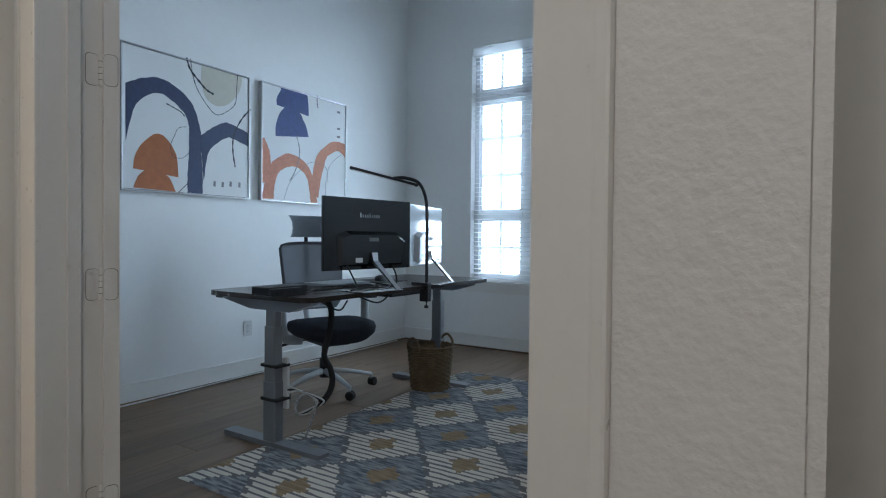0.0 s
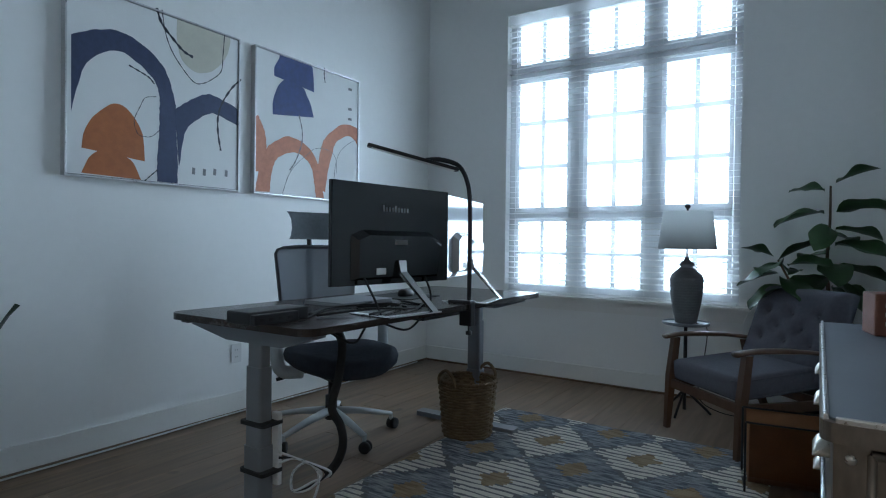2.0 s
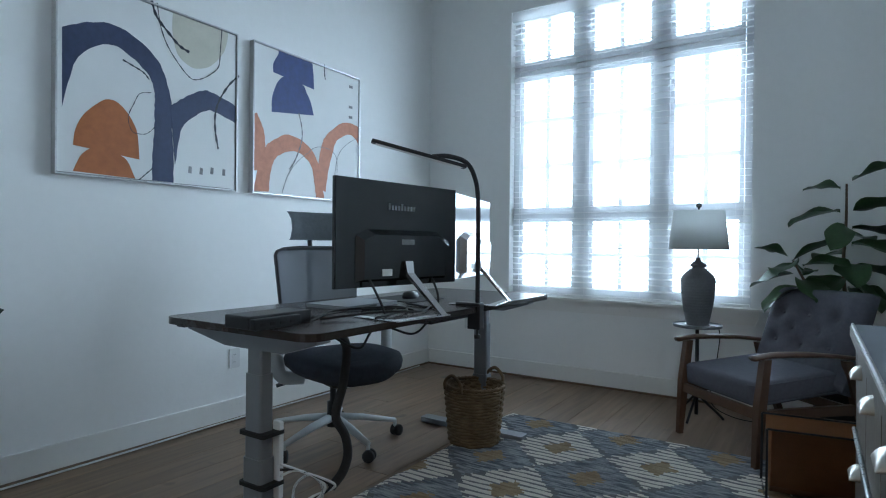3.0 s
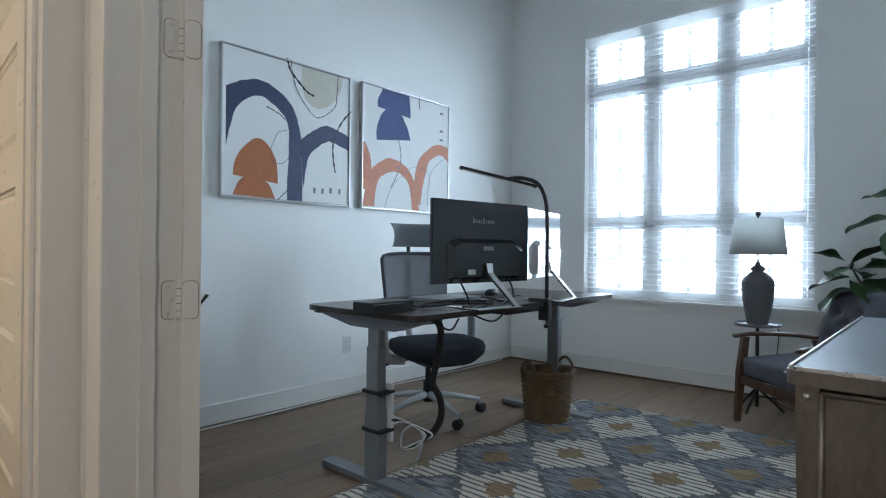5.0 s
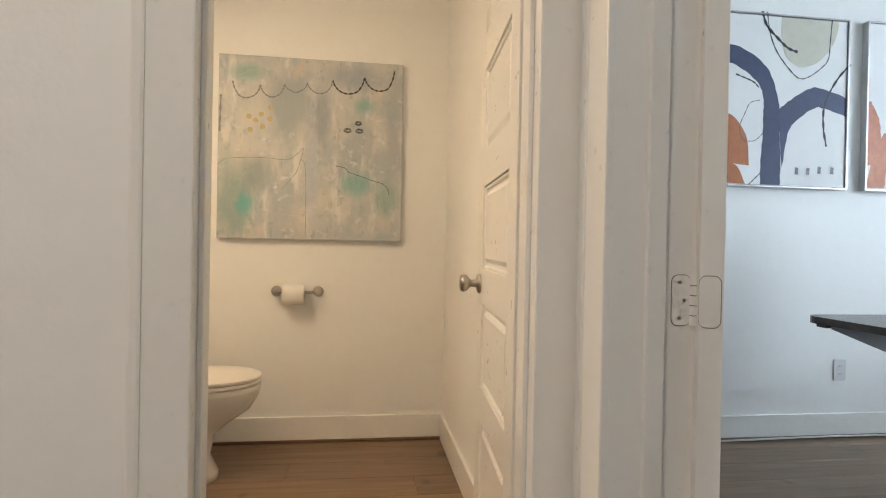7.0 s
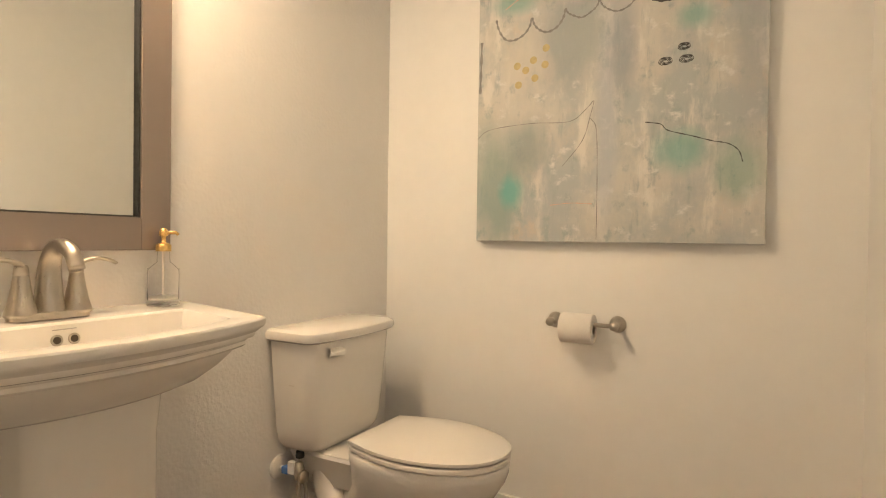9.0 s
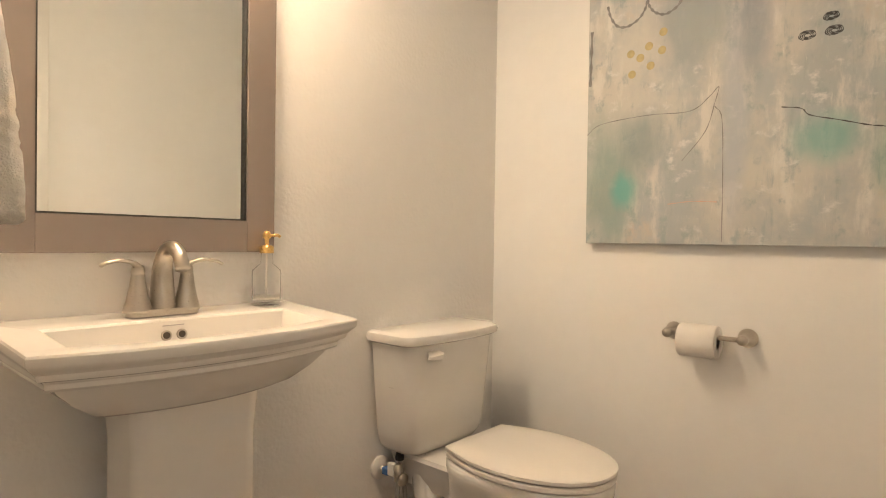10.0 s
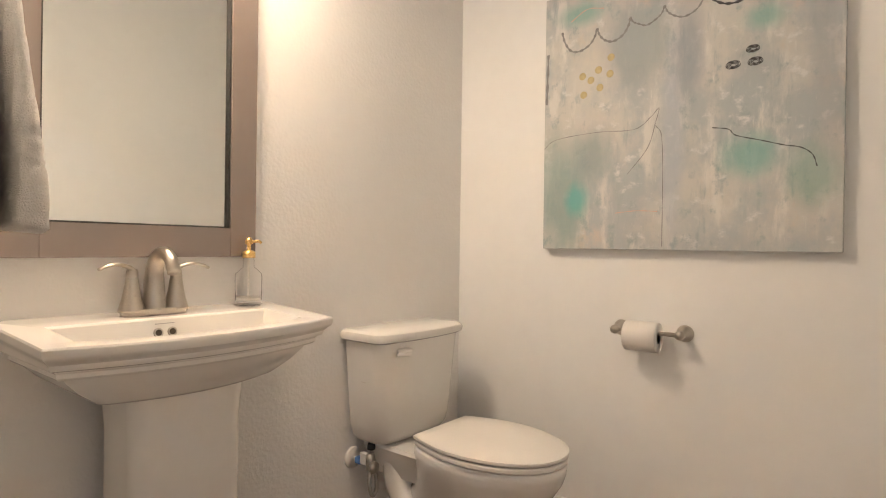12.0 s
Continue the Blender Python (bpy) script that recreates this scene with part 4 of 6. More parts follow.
dips = [0.690, 0.700, 0.729, 0.729, 0.736, 0.759]
for i, dip in enumerate(dips):
    (a, za), (b_, zb) = cusps[i], cusps[i + 1]
    stroke("scallop", [(a, za), (a + (b_ - a) * 0.08, za - (za - dip) * 0.45), (a + (b_ - a) * 0.25, dip + 0.010), ((a + b_) / 2, dip), (b_ - (b_ - a) * 0.22, dip + 0.014), (b_ - (b_ - a) * 0.06, zb - (zb - dip) * 0.4), (b_, zb)], 0.0042 if i in (0, 1, 4, 5) else 0.0032, CHARCOAL if i in (4, 5) else GREYLINE, pt)
for y, z in ((0.146, 0.60), (0.204, 0.613), (0.248, 0.648), (0.245, 0.593), (0.177, 0.582), (0.151, 0.535), (0.21, 0.552)):
    part("ochre_dab", lathe([(0.013, 0.0361), (0.012, 0.0369), (0, 0.037)], 12, Matrix.Translation((0, y, z)) @ pose(0, 0, 0, 0, 90)), OCHRE, pt)
for y, z, r in ((0.626, 0.552, 0.018), (0.685, 0.552, 0.018), (0.678, 0.590, 0.016)):
    stroke("scribble_ring", [(y + r * k / 40 * math.cos(k * 0.7) * 1.0 + r * 0.35 * math.cos(k * 0.7), z + (r * k / 45 + r * 0.25) * 0.75 * math.sin(k * 0.7)) for k in range(34)], 0.0014, CHARCOAL, pt, 2)
stroke("line", [(0.569, 0.373), (0.615, 0.363), (0.635, 0.343), (0.70, 0.322), (0.76, 0.302), (0.80, 0.292), (0.828, 0.27), (0.839, 0.237)], 0.0016, CHARCOAL, pt)
stroke("line", [(0.0, 0.36), (0.05, 0.39), (0.2, 0.40), (0.33, 0.395), (0.385, 0.43), (0.41, 0.455), (0.40, 0.41), (0.375, 0.33), (0.31, 0.25)], 0.0012, GREYLINE, pt)
stroke("line", [(0.40, 0.40), (0.42, 0.36), (0.425, 0.2), (0.425, 0.01)], 0.0013, GREYLINE, pt)
stroke("line", [(0.27, 0.122), (0.34, 0.128), (0.41, 0.124)], 0.0014, PINKL, pt)
stroke("line", [(0.008, 0.52), (0.01, 0.60), (0.012, 0.70)], 0.005, GREYLINE, pt)
stroke("line", [(0.10, 0.80), (0.16, 0.83), (0.22, 0.82)], 0.0014, PINKL, pt)


# ---- office: wall art ----
CANVAS = material("white_canvas", (0.78, 0.78, 0.77), 0.7, var=0.02, scale=12, bump=0.12, bump_scale=300)
NAVY = material("navy_paint", (0.035, 0.05, 0.115), 0.6, var=0.25, scale=30, bump=0.2, bump_scale=150)
BLUEP = material("blue_paint", (0.035, 0.06, 0.20), 0.6, var=0.25, scale=25, bump=0.2, bump_scale=150)
RUST = material("rust_paint", (0.42, 0.13, 0.035), 0.6, var=0.18, scale=25, bump=0.2, bump_scale=150)
CORAL = material("coral_paint", (0.55, 0.22, 0.13), 0.6, var=0.18, scale=25, bump=0.2, bump_scale=150)
BEIGE = material("beige_paint", (0.58, 0.56, 0.47), 0.6, var=0.08, scale=15)
INK = material("ink_line", (0.03, 0.035, 0.05), 0.7, var=0.2, scale=40)
PALE = material("pale_green_paint", (0.66, 0.70, 0.66), 0.7, var=0.05, scale=20)
ALFRAME = material("brushed_aluminium", (0.62, 0.62, 0.62), 0.3, metal=0.9, var=0.05, scale=10)
FX = 0.034


def framed(y0, y1, z0, z1, label):
    t = thing("framed_canvas", label, "painting", pose(WX, y0, z0), "framed canvases on the office wall")
    w, h = y1 - y0, z1 - z0
    part("canvas", B(0.002, FX, 0.012, w - 0.012, 0.012, h - 0.012), CANVAS, t)
    for b in ((0, 0.008, 0, h), (w - 0.008, w, 0, h), (0.008, w - 0.008, 0, 0.008), (0.008, w - 0.008, h - 0.008, h)):
        part("frame_bar", B(0.001, FX + 0.008, b[0], b[1], b[2], b[3], bevel=0.001), ALFRAME, t)
    bm = bmesh.new()
    for b in ((0.008, 0.012, 0.008, h - 0.008), (w - 0.012, w - 0.008, 0.008, h - 0.008), (0.012, w - 0.012, 0.008, 0.012), (0.012, w - 0.012, h - 0.012, h - 0.008)):
        box(bm, 0.002, 0.02, *b)
    part("shadow_gap", bm, DARK, t)
    return t, w, h


def shape(t, w, h, pts, mat, lift=0.0):
    """A painted patch from (u, v) corners on a canvas."""
    cl = [(min(max(u * w, 0.0125), w - 0.0125), min(max(v * h, 0.0125), h - 0.0125)) for u, v in pts]
    out = []
    for p in cl:
        if not out or (abs(p[0] - out[-1][0]) + abs(p[1] - out[-1][1])) > 1e-4:
            out.append(p)
    m = Matrix(((0, 0, 1, FX - 0.0004), (1, 0, 0, 0), (0, 1, 0, 0), (0, 0, 0, 1)))
    part("painted_shape", prism(out, 0.0012 + lift, m), mat, t)


def arc(cu, cv, ru, rv, a0, a1, n=22):
    return [(cu + ru * math.cos(radians(a0 + (a1 - a0) * k / n)) * (1 + 0.012 * math.sin(k * 2.1)), cv + rv * math.sin(radians(a0 + (a1 - a0) * k / n)) * (1 + 0.012 * math.sin(k * 1.3 + 1))) for k in range(n + 1)]


def line(t, w, h, pts, r, mat):
    stroke("painted_line", [(u * w, v * h) for u, v in pts], r, mat, t, x=FX + 0.001)


def band(t, w, h, outer, inner, mat, lift=0.0):
    """A painted arch between two brushed edges."""
    a = spline([(u, v, 0) for u, v in outer], 5)
    b = spline([(u, v, 0) for u, v in inner], 5)
    shape(t, w, h, [(p[0] + 0.002 * math.sin(i * 2.3), p[1] + 0.002 * math.sin(i * 1.7)) for i, p in enumerate(list(a) + list(b)[::-1])], mat, lift)


def dome(t, w, h, pts, mat, lift=0.0):
    """A painted half round: curved over the top, one straight edge between its ends."""
    shape(t, w, h, [(p[0], p[1]) for p in spline([(u, v, 0) for u, v in pts], 4)], mat, lift)


t, w, h = framed(2.262, 3.226, 1.352, 2.270, "square canvas, navy arches and rust domes, thin silver frame")
band(t, w, h, [(0.03, 0.72), (0.14, 0.78), (0.27, 0.81), (0.41, 0.76), (0.51, 0.67), (0.56, 0.54), (0.58, 0.43), (0.58, 0.31), (0.59, 0.17), (0.59, -0.0)],
     [(0.03, 0.33), (0.1, 0.59), (0.24, 0.7), (0.35, 0.67), (0.45, 0.59), (0.48, 0.5), (0.48, 0.42), (0.48, 0.3), (0.47, 0.15), (0.47, 0.0)], NAVY)
band(t, w, h, [(0.57, 0.45), (0.63, 0.5), (0.7, 0.55), (0.78, 0.59), (0.86, 0.58), (1.0, 0.54)],
     [(0.6, 0.12), (0.63, 0.31), (0.68, 0.39), (0.79, 0.47), (0.86, 0.47), (1.0, 0.43)], NAVY, 0.0006)
dome(t, w, h, [(0.08, 0.15), (0.09, 0.23), (0.12, 0.3), (0.15, 0.34), (0.19, 0.38), (0.23, 0.41), (0.28, 0.41), (0.33, 0.37), (0.37, 0.31), (0.39, 0.25), (0.4, 0.12)], RUST, 0.0003)
dome(t, w, h, [(0.08, 0.02), (0.1, 0.07), (0.12, 0.11), (0.17, 0.15), (0.24, 0.14), (0.3, 0.13), (0.34, 0.1), (0.38, 0.01)], RUST)
dome(t, w, h, [(0.58, 0.99), (0.58, 0.87), (0.61, 0.76), (0.68, 0.71), (0.74, 0.71), (0.82, 0.75), (0.9, 0.85), (0.93, 0.95), (0.93, 0.99)], BEIGE)
line(t, w, h, [(0.46, 1.01), (0.49, 0.93), (0.56, 0.86), (0.62, 0.81), (0.68, 0.79)], 0.008, INK)
line(t, w, h, [(0.49, 1.01), (0.51, 0.89), (0.55, 0.79), (0.62, 0.7), (0.69, 0.64), (0.75, 0.65), (0.82, 0.7), (0.87, 0.76), (0.88, 0.86), (0.89, 1.0)], 0.0028, INK)
line(t, w, h, [(1.01, 0.74), (0.94, 0.66), (0.88, 0.56), (0.85, 0.47), (0.85, 0.36), (0.87, 0.25)], 0.0065, INK)
line(t, w, h, [(0.31, 0.64), (0.37, 0.62), (0.42, 0.6), (0.45, 0.57)], 0.004, INK)
line(t, w, h, [(0.46, 0.5), (0.4, 0.48), (0.37, 0.42), (0.34, 0.34), (0.36, 0.27), (0.4, 0.26), (0.44, 0.27), (0.48, 0.31)], 0.0018, INK)
line(t, w, h, [(0.4, 0.01), (0.43, 0.04), (0.47, 0.08)], 0.003, INK)
for u, v in [(0.69, 0.1), (0.76, 0.1), (0.83, 0.11), (0.91, 0.11)]:
    shape(t, w, h, [(u - 0.011, v - 0.02), (u + 0.009, v - 0.022), (u + 0.011, v + 0.018), (u - 0.008, v + 0.021)], GREYLINE)
t, w, h = framed(3.338, 4.302, 1.352, 2.275, "square canvas, coral arches and blue domes, thin silver frame")
dome(t, w, h, [(0.16, 0.83), (0.16, 0.89), (0.2, 0.96), (0.23, 1.01), (0.47, 1.01), (0.51, 0.93), (0.52, 0.8)], BLUEP, 0.0005)
dome(t, w, h, [(0.15, 0.56), (0.15, 0.65), (0.18, 0.74), (0.21, 0.79), (0.27, 0.83), (0.41, 0.81), (0.45, 0.76), (0.49, 0.7), (0.52, 0.61)], BLUEP)
band(t, w, h, [(0.03, 0.53), (0.06, 0.48), (0.09, 0.41), (0.1, 0.31), (0.1, 0.16)],
     [(0.01, 0.52), (0.01, 0.47), (0.01, 0.39), (0.01, 0.29), (0.01, 0.15)], CORAL, 0)
band(t, w, h, [(0.01, 0.01), (0.04, 0.15), (0.1, 0.31), (0.15, 0.36), (0.29, 0.43), (0.47, 0.38), (0.57, 0.26), (0.6, 0.14), (0.63, 0.01)],
     [(0.13, 0.02), (0.14, 0.13), (0.17, 0.23), (0.22, 0.28), (0.32, 0.32), (0.41, 0.31), (0.5, 0.24), (0.53, 0.13), (0.55, 0.01)], CORAL, 0.0004)
band(t, w, h, [(0.56, 0.09), (0.57, 0.26), (0.6, 0.4), (0.65, 0.49), (0.81, 0.61), (0.95, 0.62), (1.0, 0.6)],
     [(0.64, 0.06), (0.67, 0.23), (0.71, 0.36), (0.75, 0.46), (0.87, 0.53), (0.94, 0.52), (1.0, 0.47)], CORAL, 0.0008)
line(t, w, h, [(0.38, 0.6), (0.41, 0.5), (0.41, 0.41), (0.38, 0.32), (0.34, 0.24), (0.3, 0.19)], 0.005, GREYLINE)
line(t, w, h, [(0.24, 0.02), (0.29, 0.15), (0.37, 0.25), (0.47, 0.33), (0.52, 0.37), (0.59, 0.39), (0.69, 0.38), (0.75, 0.33), (0.76, 0.22)], 0.0018, GREYLINE)
line(t, w, h, [(1.0, 0.53), (0.87, 0.46), (0.78, 0.37), (0.74, 0.24), (0.73, 0.06)], 0.0018, GREYLINE)
line(t, w, h, [(0.62, 1.01), (0.62, 0.95), (0.63, 0.9)], 0.005, INK)
for u, v in [(0.9, 0.91), (0.9, 0.75), (0.9, 0.67), (0.9, 0.6)]:
    shape(t, w, h, [(u - 0.02, v - 0.01), (u + 0.02, v - 0.008), (u + 0.02, v + 0.012), (u - 0.02, v + 0.01)], GREYLINE)


# ---- office: rug ----
def rug_material():
    m = bpy.data.materials.new("woven_rug")
    m.use_nodes = True
    nt = m.node_tree
    L = nt.links

    def mth(op, a, b=None):
        n = nt.nodes.new("ShaderNodeMath")
        n.operation = op
        for s, v in zip(n.inputs, (a, b)):
            if v is None:
                continue
            if isinstance(v, (int, float)):
                s.default_value = v
            else:
                L.new(v, s)
        return n.outputs[0]

    co = nt.nodes.new("ShaderNodeTexCoord")
    sep = nt.nodes.new("ShaderNodeSeparateXYZ")
    L.new(co.outputs["Object"], sep.inputs[0])
    row = mth("FLOOR", mth("DIVIDE", sep.outputs[1], 0.014))
    wn_ = nt.nodes.new("ShaderNodeTexWhiteNoise")
    wn_.noise_dimensions = "1D"
    L.new(row, wn_.inputs["W"])
    jit = mth("MULTIPLY", mth("SUBTRACT", wn_.outputs["Value"], 0.5), 0.07)
    yq = mth("MULTIPLY", row, 0.014)
    X = mth("ADD", mth("DIVIDE", mth("ADD", sep.outputs[0], 0.777), 0.49), jit)
    Y = mth("DIVIDE", mth("SUBTRACT", yq, 3.855), 0.61)
    a, b = mth("ADD", X, Y), mth("SUBTRACT", X, Y)
    ra, rb = mth("ROUND", a), mth("ROUND", b)
    fa, fb = mth("ABSOLUTE", mth("SUBTRACT", a, ra)), mth("ABSOLUTE", mth("SUBTRACT", b, rb))
    even = mth("LESS_THAN", mth("FLOORED_MODULO", mth("SUBTRACT", ra, rb), 2), 0.5)
    tan = mth("LESS_THAN", mth("MAXIMUM", fa, fb), 0.17)
    stripe = mth("LESS_THAN", mth("FLOORED_MODULO", row, 3), 0.5)
    nz = nt.nodes.new("ShaderNodeTexNoise")
    mp = nt.nodes.new("ShaderNodeMapping")
    mp.inputs["Scale"].default_value = (9, 70, 1)
    L.new(co.outputs["Object"], mp.inputs[0])
    L.new(mp.outputs[0], nz.inputs[0])
    nz.inputs["Scale"].default_value, nz.inputs["Detail"].default_value = 1, 4

    def mix(f, c0, c1):
        n = nt.nodes.new("ShaderNodeMix")
        n.data_type = "RGBA"
        L.new(f, n.inputs[0])
        for s, v in ((n.inputs[6], c0), (n.inputs[7], c1)):
            if isinstance(v, tuple):
                s.default_value = (*v, 1)
            else:
                L.new(v, s)
        return n.outputs[2]

    rr = nt.nodes.new("ShaderNodeMapRange")
    rr.inputs["From Min"].default_value, rr.inputs["From Max"].default_value = 0.4, 0.6
    L.new(nz.outputs[0], rr.inputs[0])
    slate = mix(rr.outputs[0], (0.135, 0.15, 0.18), (0.40, 0.415, 0.44))
    cream = mix(stripe, (0.78, 0.75, 0.68), (0.22, 0.22, 0.23))
    tanc = mix(rr.outputs[0], (0.30, 0.22, 0.14), (0.42, 0.33, 0.22))
    c = mix(even, slate, cream)
    c = mix(tan, c, tanc)
    edge = mth("GREATER_THAN", mth("MAXIMUM", fa, fb), 0.465)
    c = mix(mth("MULTIPLY", edge, mth("LESS_THAN", wn_.outputs["Value"], 0.6)), c, (0.20, 0.20, 0.21))
    bs = nt.nodes["Principled BSDF"]
    L.new(c, bs.inputs["Base Color"])
    bs.inputs["Roughness"].default_value = 0.95
    bs.inputs["Specular IOR Level"].default_value = 0.1
    n2 = nt.nodes.new("ShaderNodeTexNoise")
    n2.inputs["Scale"].default_value = 160
    L.new(co.outputs["Object"], n2.inputs[0])
    bp = nt.nodes.new("ShaderNodeBump")
    bp.inputs["Strength"].default_value, bp.inputs["Distance"].default_value = 0.9, 0.006
    L.new(n2.outputs[0], bp.inputs["Height"])
    L.new(bp.outputs[0], bs.inputs["Normal"])
    return m


RX0, RX1, RY0, RY1 = -1.275, 0.245, 1.83, 4.27
bm = bmesh.new()
rows_y = int((RY1 - RY0) / 0.0035)
prev = None
for j in range(rows_y + 1):
    y = RY0 + (RY1 - RY0) * j / rows_y
    ph_ = (y / 0.014) % 1.0
    hgt = 0.009 + 0.007 * abs(math.sin(math.pi * ph_))
    cur = []
    for i in range(41):
        x = RX0 + (RX1 - RX0) * i / 40
        e = 0.004 * noise.noise((x * 7, y * 23, 0)) + 0.003 * noise.noise((x * 30, y * 60, 2))
        wob = 0.006 * noise.noise((0, y * 9, i * 0.01)) if i in (0, 40) else 0
        cur.append(bm.verts.new((x + wob, y, (hgt + e) if 0 < i < 40 and 0 < j < rows_y else 0.002)))
    if prev:
        for i in range(40):
            bm.faces.new((prev[i], prev[i + 1], cur[i + 1], cur[i]))
    prev = cur
tagged(part("area_rug", bm, rug_material(), smooth=True), "chunky woven rug with slate and cream diamonds", "rug")

# ---- office: desk ----
DESKTOP = material("dark_walnut_top", (0.035, 0.024, 0.02), 0.26, var=0.3, scale=5, aniso=(6, 0.6, 6), rv=0.05)
STEEL = material("grey_powder_coat", (0.20, 0.21, 0.23), 0.42, var=0.05, scale=15, bump=0.05, bump_scale=600)
BLACK = material("black_plastic", (0.012, 0.012, 0.014), 0.42, var=0.2, scale=20)
RUBBER = material("black_rubber", (0.015, 0.015, 0.015), 0.75, var=0.2, scale=30)
WHITEP = material("white_cable_plastic", (0.70, 0.70, 0.69), 0.4, var=0.03)
DZ = 0.781
DX0, DX1, DY0, DY1 = -1.668, -0.915, 2.245, 4.06
desk = thing("standing_desk", "dark walnut sit-stand desk on grey steel legs", "desk", pose(0, 0, 0))
bm = prism(rounded(DX0, DX1, DY0, DY1, 0.06), 0.025, pose(0, 0, DZ - 0.025))
part("desktop", bm, DESKTOP, desk)
for ly, fx0, fx1 in ((2.335, -1.59, -0.885), (3.875, -1.635, -0.98)):
    cx = -1.245
    leg = part("leg", prism(rounded(cx - 0.045, cx + 0.045, ly - 0.032, ly + 0.032, 0.012), 0.30, pose(0, 0, 0.033)), STEEL, desk)
    part("leg_stage", prism(rounded(cx - 0.04, cx + 0.04, ly - 0.028, ly + 0.028, 0.01), 0.28, pose(0, 0, 0.333)), STEEL, leg)
    part("leg_stage", prism(rounded(cx - 0.035, cx + 0.035, ly - 0.024, ly + 0.024, 0.01), 0.11, pose(0, 0, 0.613)), STEEL, leg)
    foot = prism(rounded(fx0, fx1, ly - 0.038, ly + 0.038, 0.01), 0.028, pose(0, 0, 0.005))
    part("foot", foot, STEEL, desk)
    for fx in (fx0 + 0.05, fx1 - 0.05):
        part("levelling_foot", lathe([(0.018, 0), (0.018, 0.006)], 14, pose(fx, ly, 0)), BLACK, desk)
    m = Matrix(((1, 0, 0, 0), (0, 0, 1, ly - 0.03), (0, 1, 0, 0), (0, 0, 0, 1)))
    part("side_bracket", prism([(-1.60, DZ - 0.026), (-0.95, DZ - 0.026), (-0.95, DZ - 0.04), (-1.10, DZ - 0.085), (-1.39, DZ - 0.085), (-1.60, DZ - 0.045)], 0.06, m), STEEL, desk)
part("cross_beam", B(-1.29, -1.20, 2.34, 3.86, DZ - 0.07, DZ - 0.027, bevel=0.004), STEEL, desk)
part("control_box", B(-1.16, -1.0, 3.0, 3.35, DZ - 0.06, DZ - 0.026, bevel=0.006), BLACK, desk)
part("keypad", B(DX0 + 0.003, DX0 + 0.05, 2.30, 2.42, DZ - 0.045, DZ - 0.026, bevel=0.005), BLACK, desk)
# power strip strapped to the leg
ps = thing("power_strip", "white power strip strapped to the desk leg", "power strip", pose(-1.195, 2.372, 0.19))
part("strip_body", B(-0.02, 0.016, -0.006, 0.014, 0.0, 0.26, bevel=0.006), WHITEP, ps)
for z in (0.05, 0.22):
    part("strap", prism(rounded(-0.105, 0.02, -0.078, 0.018, 0.012), 0.013, pose(0, 0, z)), RUBBER, ps, "black hook-and-loop strap")


def cable(name, pts, r, mat, label, n=8):
    return tagged(part(name, tube(spline(pts, n), r, 8), mat, smooth=True), label, "cable")


cable("cable_sleeve", [(-1.04, 2.50, DZ - 0.03), (-1.06, 2.56, 0.68), (-1.07, 2.555, 0.56), (-1.08, 2.53, 0.45), (-1.06, 2.555, 0.38), (-1.055, 2.565, 0.31), (-1.065, 2.55, 0.25), (-1.09, 2.52, 0.20)], 0.0165, RUBBER, "black fabric cable sleeve hanging from the desk")
for k in range(3):
    r0 = 0.045 + 0.012 * k
    cable("power_cable", [(-1.18, 2.37, 0.27 + 0.02 * k), (-1.14, 2.42, 0.28), (-1.13 + r0, 2.44 + r0, 0.22), (-1.14, 2.46 + r0 * 0.5, 0.15 + 0.01 * k), (-1.16, 2.42, 0.16), (-1.15, 2.41, 0.23), (-1.12, 2.45, 0.26), (-1.10, 2.49, 0.19), (-1.14, 2.46, 0.03)], 0.0045, WHITEP if k != 1 else RUBBER, "coiled cable beside the desk leg")
cable("wall_cable", [(WX + 0.04, 1.45, 0.008), (WX + 0.045, 2.4, 0.008), (WX + 0.035, 3.2, 0.012), (WX + 0.045, 4.1, 0.008), (WX + 0.06, 4.6, 0.012), (WX + 0.04, 5.1, 0.01)], 0.005, WHITEP, "white cable lying along the wall")
for pts in ([(-0.98, 2.62, DZ + 0.008), (-1.05, 2.9, DZ + 0.012), (-1.2, 2.8, DZ + 0.008), (-1.3, 3.1, DZ + 0.008)], [(-1.1, 2.47, DZ + 0.01), (-1.02, 2.7, DZ + 0.02), (-0.98, 2.9, DZ + 0.008), (-1.1, 3.15, DZ + 0.01)],
            [(-1.02, 2.62, 0.94), (-0.99, 2.66, 0.84), (-1.03, 2.74, DZ + 0.01), (-1.1, 2.9, DZ + 0.008)], [(-1.0, 2.98, 0.94), (-0.97, 3.0, 0.85), (-1.02, 3.05, DZ + 0.008), (-1.2, 3.1, DZ + 0.008)],
            [(-1.0, 2.7, DZ - 0.03), (-0.98, 2.85, DZ - 0.075), (-1.0, 3.0, DZ - 0.03)], [(-1.05, 2.45, DZ - 0.03), (-1.0, 2.55, DZ - 0.09), (-1.02, 2.64, DZ - 0.05)], [(-1.15, 2.48, DZ + 0.01), (-1.25, 2.7, DZ + 0.008), (-1.15, 2.95, DZ + 0.009), (-1.02, 2.9, DZ + 0.008)]):
    cable("monitor_cable", pts, 0.0045, RUBBER, "black cable on the desk")

GLOSSB = material("gloss_black", (0.008, 0.009, 0.012), 0.12, var=0.1, scale=10, rv=0)
CHROME = material("polished_silver", (0.60, 0.60, 0.61), 0.18, metal=1.0, var=0.03, rv=0)
GLOSSW = material("gloss_silver_back", (0.62, 0.64, 0.67), 0.08, metal=0.55, var=0.02, rv=0)
SCREEN = material("dark_screen", (0.006, 0.006, 0.008), 0.06, rv=0)


